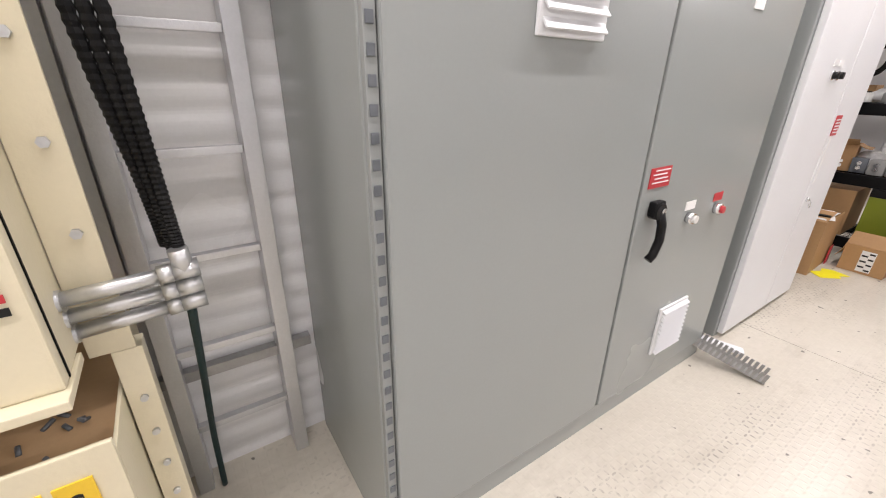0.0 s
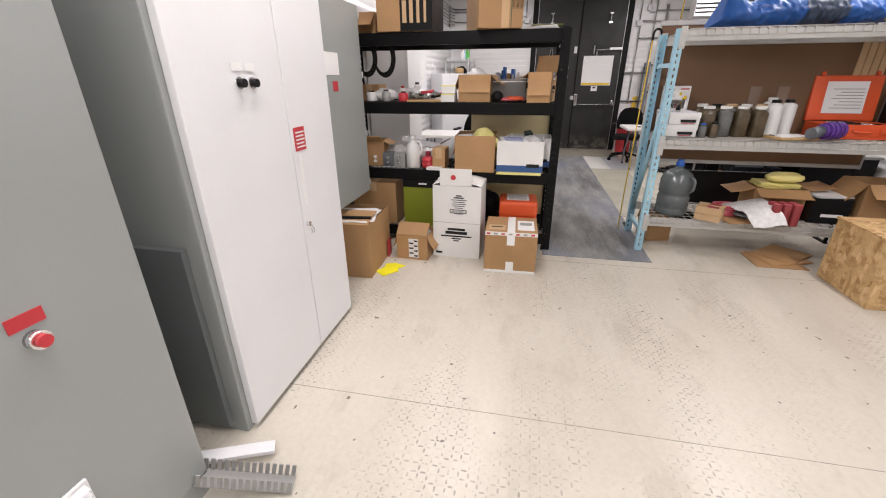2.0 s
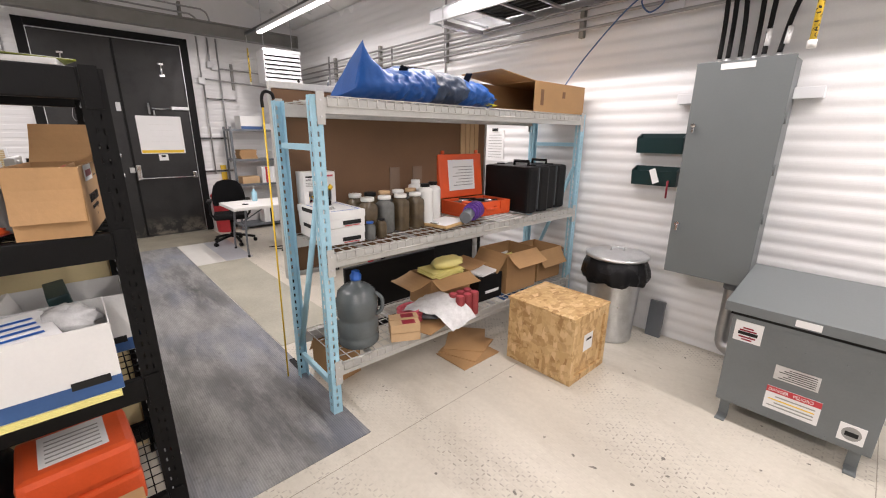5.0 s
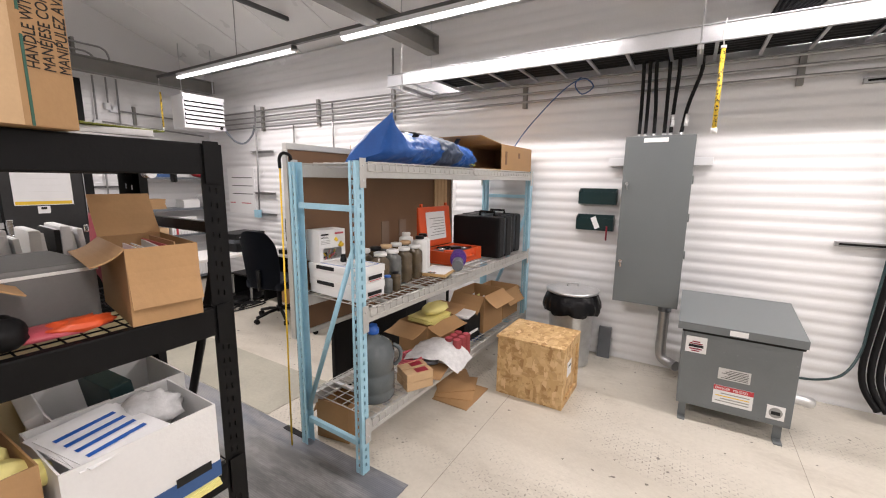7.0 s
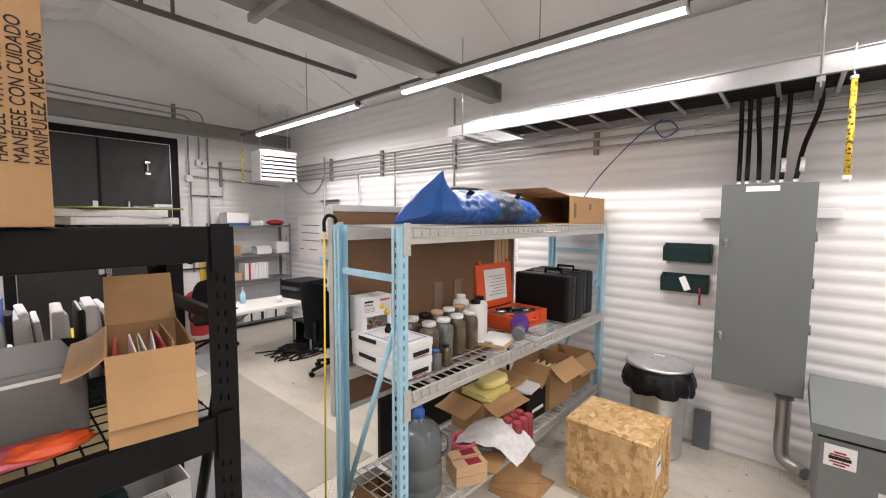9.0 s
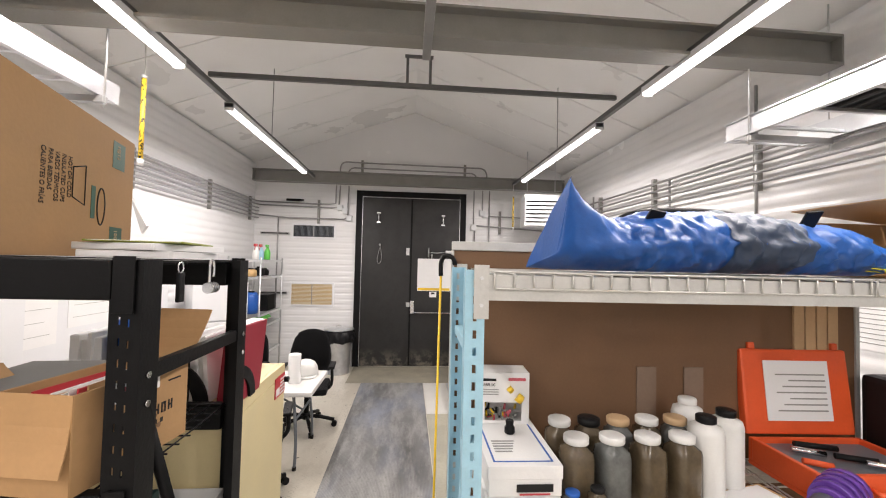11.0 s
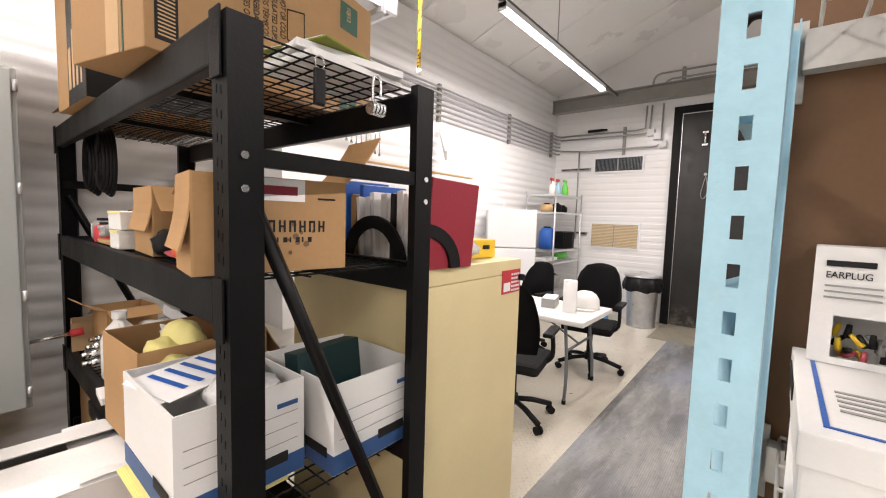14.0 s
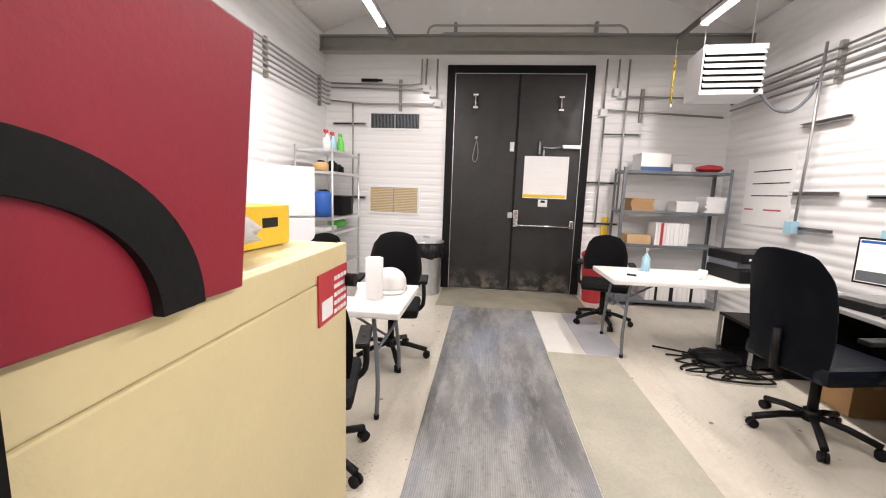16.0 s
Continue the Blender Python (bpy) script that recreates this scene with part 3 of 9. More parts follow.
boxpart("latch_case", (XD - 0.085, -1.395, 0.96, XD - 0.001, -1.325, 1.20), M["chrome"], bar, 0.012)
boxpart("hinge_case", (XD - 0.085, -2.17, 0.96, XD - 0.001, -2.11, 1.07), M["chrome"], bar, 0.012)
boxpart("strike", (XD - 0.03, -1.315, 1.08, XD - 0.001, -1.25, 1.16), M["galv"], bar)
sign = thing("door_notice", "white laminated notice with a yellow foot band, fixed to the door", "notice", pose(XF + XD - 0.013, 0, 0))
boxpart("sheet", (0, -2.06, 1.375, 0.011, -1.446, 1.965), M["paper"], sign, 0.001)
boxpart("yellow_band", (-0.0025, -2.04, 1.385, -0.0005, -1.455, 1.43), M["yellow"], sign, 0, "yellow band")
for k in range(4):
    boxpart("print_line", (-0.0025, -1.98 + 0.03 * (k % 3), 1.56 + k * 0.09, -0.0005, -1.6, 1.564 + k * 0.09), M["skin"], sign, 0)
label = thing("door_label", "small white label on the dark door", "label", pose(XF + XD - 0.006, 0, 0))
boxpart("plate", (0, -1.80, 1.26, 0.004, -1.67, 1.36), M["paper"], label, 0)
boxpart("picture", (-0.003, -1.765, 1.315, -0.0005, -1.705, 1.348), M["ink"], label, 0)

# vents in the gable wall
for z0, z1, slat_y in ((2.28, 2.545, True), (1.065, 1.49, False)):
    v = thing("wall_vent", "white-framed metal wall vent with a dark louvre", "vent", pose(XF, 0, 0), "wall vents")
    bm = bmesh.new()
    y0, y1 = 0.05, 0.825
    for a in ((y0, y0 + 0.03, z0, z1), (y1 - 0.03, y1, z0, z1), (y0 + 0.03, y1 - 0.03, z0, z0 + 0.03), (y0 + 0.03, y1 - 0.03, z1 - 0.03, z1)):
        box(bm, -0.02, a[0], a[2], -0.002, a[1], a[3], 0.002)
    part("frame", bm, M["white"], v)
    boxpart("backing", (-0.006, y0 + 0.03, z0 + 0.03, -0.002, y1 - 0.03, z1 - 0.03), M["hole" if slat_y else "wood"], v, 0)
    boxpart("mullion", (-0.018, 0.43, z0 + 0.03, -0.007, 0.445, z1 - 0.03), M["greyplastic"], v, 0)
    n = 34 if slat_y else 15
    for k in range(n):
        if slat_y:
            y = y0 + 0.04 + k * (y1 - y0 - 0.08) / (n - 1)
            boxpart("slat", (-0.017, y - 0.004, z0 + 0.03, -0.008, y + 0.004, z1 - 0.03), M["steelgrey"], v, 0)
        else:
            z = z0 + 0.045 + k * (z1 - z0 - 0.09) / (n - 1)
            boxpart("slat", (-0.017, y0 + 0.03, z - 0.006, -0.008, y1 - 0.03, z + 0.004), M["creamcab"], v, 0)

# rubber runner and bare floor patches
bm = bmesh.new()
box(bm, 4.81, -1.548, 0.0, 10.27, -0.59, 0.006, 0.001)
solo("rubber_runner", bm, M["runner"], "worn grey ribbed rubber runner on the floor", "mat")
bm = bmesh.new()
box(bm, 6.15, -2.15, 0.0, 8.97, -1.556, 0.0035)
setting("trim_floor_strip", bm, M["pale"], "bare worn strip of floor beside the runner", "floor strip")
bm = bmesh.new()
box(bm, 8.98, -1.90, 0.0, 10.25, -1.556, 0.004)
setting("trim_floor_patch", bm, mat("light_patch", (0.62, 0.61, 0.58), 0.4, var=0.06, dirt=0.15), "pale repaired patch of floor", "floor patch")
bm = bmesh.new()
box(bm, 8.98, -2.26, 0.0, 10.25, -1.908, 0.003)
setting("trim_floor_scuffed_patch", bm, M["bluepatch"], "blue-grey scuffed patch of floor by the table", "floor patch")
bm = bmesh.new()
box(bm, 10.28, -2.28, 0.0, XF - 0.05, -0.35, 0.003)
setting("trim_floor_threshold", bm, M["threshold"], "trodden dirty floor before the double door", "floor patch")

# ---- cabinets along the north wall ----
gc = thing("control_enclosure", "tall grey steel two-door control enclosure with a black handle", "enclosure", pose(0.18, 0.80, 0))
H = 2.15
boxpart("body", (0, 0.012, 0.0, 2.0, 0.66, H), M["cab"], gc, 0.006)
boxpart("plinth", (0.0, -0.012, 0.0, 2.0, 0.011, 0.10), M["cab"], gc, 0.001)
dl = boxpart("door", (0.035, -0.022, 0.105, 1.026, 0.009, H - 0.02), M["cab"], gc, 0.008)
dr = boxpart("door", (1.042, -0.022, 0.105, 1.985, 0.009, H - 0.02), M["cab"], gc, 0.008)
boxpart("gap_strip", (1.027, -0.006, 0.105, 1.041, 0.009, H - 0.02), M["hole"], gc, 0)
hinge = boxpart("hinge_plate", (0.004, -0.006, 0.11, 0.032, 0.011, H - 0.03), M["cab"], gc, 0.002)
# flat darker boxes stand in for the shaded recesses of the piano hinge
k = 0
while 0.13 + k * 0.055 < H - 0.06:
    z = 0.13 + k * 0.055
    bm = bmesh.new()
    box(bm, 0.008, -0.0105, z, 0.026, -0.0065, z + 0.024, 0.0015)
    part("hinge_knuckle", bm, M["steelgrey"], gc)
    k += 1
hp = part("handle", (lambda b: (rod(b, (1.135, -0.023, 1.022), (1.135, -0.06, 1.022), 0.033, 14), pipe(b, [(1.142, -0.05, 1.02), (1.152, -0.062, 0.97), (1.152, -0.066, 0.91), (1.135, -0.062, 0.85), (1.118, -0.056, 0.83)], 0.017, 10), box(b, 1.098, -0.055, 1.005, 1.165, -0.024, 1.062, 0.008), b)[-1])(bmesh.new()), M["blackplastic"], gc, "black rotary handle")
bm = bmesh.new()
rod(bm, (1.145, -0.066, 1.025), (1.145, -0.0585, 1.025), 0.012, 10)
part("lock_core", bm, M["chrome"], hp)
sg = boxpart("warning_sign", (1.07, -0.0255, 1.11, 1.205, -0.0225, 1.185), M["red"], gc, 0, "red warning sign with white print")
for k in range(4):
    boxpart("print_line", (1.085 + 0.012 * (k % 2), -0.027, 1.127 + 0.015 * k, 1.195 - 0.01 * (k % 3), -0.026, 1.132 + 0.015 * k), M["paper"], sg, 0)
for x, z, colr, plate in ((1.43, 0.942, "grey", "paper"), (1.67, 0.946, "red", "red")):
    boxpart("name_plate", (x - 0.04, -0.025, z + 0.035, x + 0.04, -0.0225, z + 0.072), M[plate], gc, 0)
    bm = bmesh.new()
    rod(bm, (x, -0.0225, z), (x, -0.05, z), 0.024, 14)
    ring = part("push_button", bm, M["chrome"], gc, "chrome ring push button")
    bm = bmesh.new()
    rod(bm, (x, -0.0505, z), (x, -0.062, z), 0.017, 12)
    part("button_cap", bm, M["skin" if colr == "grey" else "red"], ring)


def louvre(parent, x0, z0, x1, z1, y, n, name="vent_grille"):
    g = boxpart(name, (x0, y - 0.012, z0, x1, y - 0.0005, z1), M["white"], parent, 0.004, "white plastic filter grille")
    for k in range(n):
        z = z0 + (z1 - z0) * (k + 0.7) / (n + 0.5)
        bm = bmesh.new()
        t = (z1 - z0) / n
        prism(bm, [(y - 0.013, z + t * 0.3), (y - 0.03, z - t * 0.25), (y - 0.026, z - t * 0.32), (y - 0.013, z + t * 0.08)], x0 + 0.012, x1 - 0.012, "x")
        part("slat", bm, M["white"], g)
    return g


louvre(gc, 1.39, 0.25, 1.635, 0.505, -0.022, 11)
louvre(gc, 0.43, 1.565, 0.68, 1.825, -0.022, 6)
boxpart("sticker", (1.52, -0.0255, 1.72, 1.60, -0.0225, 1.82), M["paper"], gc, 0, "white sticker")

wc = thing("tall_white_cabinet", "tall white steel two-door cabinet beside the control enclosure", "cabinet", pose(2.44, 0.78, 0))
boxpart("body", (0.0, 0.03, 0.0, 1.12, 0.68, 2.15), M["cab"], wc, 0.006, "grey painted body")
boxpart("door", (0.025, -0.005, 0.03, 0.655, 0.029, 2.13), M["white"], wc, 0.006)
boxpart("door", (0.662, -0.005, 0.03, 1.115, 0.029, 2.13), M["white"], wc, 0.006)
for x in (0.345, 0.425):
    bm = bmesh.new()
    rod(bm, (x, -0.006, 1.515), (x, -0.035, 1.515), 0.017, 12)
    kn = part("selector_knob", bm, M["blackplastic"], wc, "black selector knob")
    bm = bmesh.new()
    rod(bm, (x, -0.0055, 1.515), (x, -0.012, 1.515), 0.024, 14)
    part("bezel", bm, M["chrome"], kn)
    boxpart("name_plate", (x - 0.03, -0.009, 1.56, x + 0.03, -0.0055, 1.59), M["paper"], wc, 0)
ws = boxpart("warning_sign", (0.685, -0.009, 1.19, 0.785, -0.0055, 1.305), M["red"], wc, 0, "red warning sign with white print")
for k in range(5):
    boxpart("print_line", (0.695, -0.011, 1.205 + 0.018 * k, 0.775 - 0.008 * (k % 2), -0.0095, 1.212 + 0.018 * k), M["paper"], ws, 0)
bm = bmesh.new()
rod(bm, (0.70, -0.0055, 0.80), (0.70, -0.02, 0.80), 0.014, 10)
pipe(bm, curve_pts([(0.70, -0.022, 0.80), (0.705, -0.03, 0.78), (0.715, -0.03, 0.755), (0.70, -0.028, 0.75), (0.695, -0.025, 0.775)]), 0.003, 5)
part("lock_and_key", bm, M["chrome"], wc, "key hanging in the lock")
boxpart("tape_strip", (0.70, -0.0075, 0.90, 0.73, -0.0055, 1.18), M["paper"], wc, 0)
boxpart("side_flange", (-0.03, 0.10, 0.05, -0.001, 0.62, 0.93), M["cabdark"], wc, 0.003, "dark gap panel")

hb = thing("wall_enclosure", "grey steel enclosure hung on the wall beside the black rack", "enclosure", pose(3.72, 1.05, 0.555))
boxpart("body", (0, 0.022, 0.0, 1.05, 0.41, 1.525), M["cab"], hb, 0.006)
boxpart("door", (0.01, -0.006, 0.012, 1.03, 0.02, 1.513), M["cab"], hb, 0.006)
for z in (0.06, 0.5, 0.98, 1.42):
    bm = bmesh.new()
    rod(bm, (1.042, -0.004, z), (1.042, -0.004, z + 0.05), 0.009, 8)
    part("hinge", bm, M["galv"], hb)
hs = boxpart("notice", (0.36, -0.0095, 1.0, 0.58, -0.0065, 1.15), M["paper"], hb, 0, "white notice")
boxpart("warning_sign", (0.46, -0.0095, 0.89, 0.54, -0.0065, 0.96), M["red"], hb, 0, "small red sign")

# ---- slotted duct offcut and yellow sheet on the floor ----
wd = thing("slotted_wire_duct", "short grey slotted wire duct leaning on the floor", "wire duct", look((0, 0, 0), (0, 0, -1)) @ Matrix.Identity(4))
wd.matrix_basis = pose(2.235, 0.46, 0.004, 14, 0, 17)
boxpart("base", (-0.04, 0, 0, 0.04, 0.42, 0.004), M["greyplastic"], wd, 0)
for k in range(16):
    for x in (-0.04, 0.036):
        boxpart("finger", (x, 0.004 + k * 0.026, 0.004, x + 0.004, 0.02 + k * 0.026, 0.062), M["greyplastic"], wd, 0)
bm = bmesh.new()
box(bm, -0.03, 0, 0, 0.03, 0.34, 0.018, 0.002)
solo("duct_cover", bm, M["white"], "white plastic duct cover lying by the enclosure", "duct cover", pose(2.36, 0.62, 0.03, 6, 0, 28))
bm = bmesh.new()
prism(bm, [(-0.13, -0.05), (0.02, -0.09), (0.05, -0.05), (0.13, -0.07), (0.12, 0.05), (0.06, 0.10), (0.0, 0.06), (-0.10, 0.07)], 0.0, 0.004, "z")
solo("yellow_paper", bm, mat("bright_yellow_card", (0.85, 0.78, 0.01), 0.5, var=0.05), "torn bright yellow sheet on the floor", "paper", pose(4.24, 0.72, 0.001, 0, 0, -25))

# ---- panelboard, transformer, pockets on the south wall ----
pb = thing("panelboard", "grey steel electrical panelboard on the ribbed wall", "panelboard", pose(3.56, -3.835, 0.685))
boxpart("body", (0.012, -0.285, 0.0, 0.525, -0.022, 1.49), M["cabdark"], pb, 0.004)
boxpart("door", (0.0, -0.02, -0.004, 0.537, 0.0, 1.496), M["cabdark"], pb, 0.005)
boxpart("title_plate", (0.20, 0.0005, 1.44, 0.39, 0.0035, 1.478), M["paper"], pb, 0, "white title plate")
for z in (0.38, 1.085):
    bm = bmesh.new()
    rod(bm, (0.495, 0.0005, z), (0.495, 0.02, z), 0.016, 10)
    box(bm, 0.482, 0.012, z - 0.05, 0.498, 0.03, z - 0.004, 0.003)
    part("latch", bm, M["chrome"], pb, "chrome latch")
for k, x in enumerate((0.07, 0.15, 0.20, 0.28, 0.35, 0.40)):
    bm = bmesh.new()
    rod(bm, (x + 0.05, -0.15, 1.491), (x + 0.05, -0.15, 1.53), 0.019, 10)
    part("cable_gland", bm, M["galv"], pb)
    lean = (0.10, 0.02, 0.0, -0.02, 0.0, 0.0)[k]
    bm = bmesh.new()
    pipe(bm, curve_pts([(x + 0.05, -0.15, 1.53), (x + 0.05 - lean * 0.3, -0.15, 1.75), (x + 0.05 - lean, -0.10, 2.0), (x + 0.05 - lean, -0.05, 2.12)]), 0.015, 8)
    cb = part("cable", bm, M["rubber"], pb, "black supply cable")
    if k < 2:
        bm = bmesh.new()
        rod(bm, (x + 0.05 - lean * 0.25, -0.15, 1.58), (x + 0.05 - lean * 0.32, -0.15, 1.68), 0.0165, 8)
        part("tag", bm, M["paper"], cb)
for k in range(3):
    bm = bmesh.new()
    rod(bm, (-0.005, -0.012, 0.45 + k * 0.32), (-0.005, -0.012, 0.52 + k * 0.32), 0.007, 8)
    part("hinge", bm, M["cabdark"], pb)
boxpart("duct_stub", (-0.14, -0.28, 1.25, 0.011, -0.20, 1.32), M["white"], pb, 0.004, "white cover stub")
boxpart("duct_stub", (0.526, -0.28, 1.25, 0.70, -0.20, 1.32), M["white"], pb, 0.004, "white cover stub")
bm = bmesh.new()
pipe(bm, curve_pts([(0.10, -0.14, -0.001), (0.10, -0.14, -0.28), (0.10, -0.14, -0.44), (0.08, -0.12, -0.52), (0.0, -0.08, -0.545), (-0.04, -0.04, -0.545)]), 0.045, 14)
cd = part("conduit_elbow", bm, M["conduit"], pb, "large grey conduit elbow")
bm = bmesh.new()
rod(bm, (0.10, -0.14, -0.07), (0.10, -0.14, -0.012), 0.056, 14)
part("lock_ring", bm, M["steelgrey"], cd)

tr = thing("transformer", "grey steel dry-type floor transformer with warning labels", "transformer", pose(2.80, -3.86, 0))
boxpart("body", (0.02, 0.0, 0.13, 0.70, 0.63, 0.70), M["trans"], tr, 0.004)
bm = bmesh.new()
prism(bm, [(-0.02, 0.86), (0.66, 0.775), (0.66, 0.72), (-0.02, 0.72)], 0.0, 0.74, "x")
part("lid", bm, M["trans"], tr)
bm = bmesh.new()
box(bm, 0.01, 0.02, 0.7, 0.71, 0.645, 0.72)
part("vent_band", bm, M["rubber"], tr)
boxpart("skirt", (0.025, 0.631, 0.672, 0.695, 0.637, 0.70), M["trans"], tr, 0.001)
for x in (0.05, 0.63):
    for y in (0.03, 0.56):
        bm = bmesh.new()
        box(bm, x, y, 0.01, x + 0.05, y + 0.012, 0.13)
        box(bm, x, y, 0.0, x + 0.05, y + 0.09, 0.01)
        part("foot", bm, M["trans"], tr)
FY = 0.634
for nm, x0, z0, x1, z1, mt in (("maker_plate", 0.548, 0.545, 0.68, 0.668, "paper"), ("rating_plate", 0.27, 0.385, 0.46, 0.47, "galv"), ("round_label", 0.06, 0.175, 0.16, 0.275, "paper"), ("lid_label", 0.32, 0.728, 0.425, 0.765, "paper")):
    yy = 0.6605 if nm == "lid_label" else FY - 0.003
    lb = boxpart(nm, (x0, yy, z0, x1, yy + 0.003, z1), M[mt], tr, 0)
    if nm == "maker_plate":
        for dz, w in ((0.085, 0.05), (0.07, 0.08), (0.03, 0.08), (0.015, 0.05)):
            boxpart("stripe", (x0 + 0.067 - w / 2, yy + 0.0032, z0 + dz - 0.005, x0 + 0.067 + w / 2, yy + 0.0045, z0 + dz + 0.004), M["maroon"], lb, 0)
        boxpart("dark_bar", (x0 + 0.02, yy + 0.0032, z0 + 0.042, x1 - 0.02, yy + 0.0045, z0 + 0.062), M["ink"], lb, 0)
    if nm == "rating_plate":
        for k in range(6):
            boxpart("print_line", (x0 + 0.012, yy + 0.0032, z0 + 0.01 + 0.012 * k, x1 - 0.02 - 0.02 * (k % 3), yy + 0.0042, z0 + 0.014 + 0.012 * k), M["ink"], lb, 0)
    if nm == "round_label":
        bm = bmesh.new()
        rod(bm, (x0 + 0.05, yy + 0.0031, z0 + 0.05), (x0 + 0.05, yy + 0.0042, z0 + 0.05), 0.038, 20)
        rg = part("ring", bm, M["greyplastic"], lb)
        boxpart("symbol", (x0 + 0.025, yy + 0.0044, z0 + 0.035, x0 + 0.075, yy + 0.0055, z0 + 0.06), M["ink"], lb, 0)
dn = boxpart("danger_label", (0.24, FY - 0.003, 0.195, 0.475, FY, 0.335), M["paper"], tr, 0, "white danger label with a red head")
boxpart("red_head", (0.24, FY + 0.0005, 0.30, 0.475, FY + 0.0015, 0.335), M["red"], dn, 0)
writing("danger_text", "DANGER   PELIGRO", 0.026, pose(0.467, FY + 0.0022, 0.308, 90, 0, 180), M["paper"], dn, squeeze=0.85)
for k in range(4):
    boxpart("print_line", (0.26, FY + 0.0005, 0.215 + 0.02 * k, 0.46 - 0.03 * (k % 2), FY + 0.0015, 0.222 + 0.02 * k), M["yellow" if k == 2 else "greyplastic"], dn, 0)
for k in range(9):
    for z in (0.15, 0.58):
        bm = bmesh.new()
        rod(bm, (0.035 + k * 0.081, 0.630, z), (0.035 + k * 0.081, 0.6345, z), 0.005, 6)
        part("rivet", bm, M["trans"], tr)
bm = bmesh.new()
pipe(bm, curve_pts([(0.02, 0.35, 0.40), (-0.15, 0.32, 0.41), (-0.30, 0.22, 0.45), (-0.40, 0.10, 0.60), (-0.44, 0.02, 0.85), (-0.50, -0.08, 1.4), (-0.52, -0.12, 2.4)]), 0.009, 8)
part("green_cable", bm, M["teal"], tr, "dark green earth cable")
bm = bmesh.new()
pipe(bm, curve_pts([(0.02, 0.45, 0.28), (-0.06, 0.45, 0.28), (-0.10, 0.42, 0.26), (-0.12, 0.34, 0.24)]), 0.035, 12)
part("conduit_elbow", bm, M["galv"], tr)

for k, (z0, lean) in enumerate(((1.565, 0), (1.305, 0))):
    pk = thing("wall_pocket", "dark green plastic document pocket on the ribbed wall", "wall pocket", pose(4.18 - 0.01 * (1 - k), YR + 0.005, z0), "wall pockets")
    bm = bmesh.new()
    prism(bm, [(0, 0), (0.07, 0), (0.085, 0.12), (0.079, 0.12), (0.066, 0.006), (0.006, 0.006), (0.006, 0.155), (0, 0.155)], 0.0, 0.35, "x")
    part("pocket", bm, M["teal"], pk)
    for x in (0.0, 0.344):
        bm = bmesh.new()
        prism(bm, [(0.0, 0.0), (0.07, 0.0), (0.085, 0.12), (0, 0.155)], x - 0.003, x + 0.006, "x")
        part("end", bm, M["teal"], pk)
    if k:
        bm = bmesh.new()
        box(bm, -0.025, 0, -0.06, 0.025, 0.002, 0.06)
        tg = part("tag", bm, M["paper"], pk, "white card tag")
        tg.matrix_basis = pose(0.16, 0.10, 0.08, 10, 25, 0)
        bm = bmesh.new()
        rod(bm, (0.05, 0.095, -0.09), (0.05, 0.10, 0.05), 0.008, 8)
        part("pen", bm, M["maroon"], pk, "dark red pen")

# ---- strand-board crate, bin ----
cr = thing("wooden_crate", "strand-board shipping crate with battened edges on the floor", "crate", pose(4.54, -3.06, 0, 0, 0, -1))
boxpart("front_panel", (-0.275, 0.225, 0.0, 0.275, 0.237, 0.49), M["osb"], cr, 0.002)
boxpart("rear_panel", (-0.275, -0.237, 0.0, 0.275, -0.225, 0.49), M["osb"], cr, 0.002)
boxpart("side_panel", (-0.265, -0.224, 0.0, -0.253, 0.224, 0.49), M["osb"], cr, 0.002)
boxpart("side_panel", (0.253, -0.224, 0.0, 0.265, 0.224, 0.49), M["osb"], cr, 0.002)
boxpart("lid", (-0.285, -0.247, 0.491, 0.285, 0.247, 0.512), M["osb"], cr, 0.003)
for y0, y1, z0, z1 in ((-0.237, -0.19, 0.0, 0.49), (0.19, 0.2375, 0.0, 0.49), (-0.19, 0.19, 0.0, 0.05), (-0.19, 0.19, 0.43, 0.49)):
    boxpart("batten", (-0.284, y0, z0, -0.266, y1, z1), M["osb"], cr, 0.002)
lb = boxpart("shipping_label", (-0.2675, -0.06, 0.20, -0.2655, 0.06, 0.33), M["paper"], cr, 0, "torn white shipping label")
boxpart("print_line", (-0.2695, -0.04, 0.28, -0.268, 0.03, 0.295), M["ink"], lb, 0)

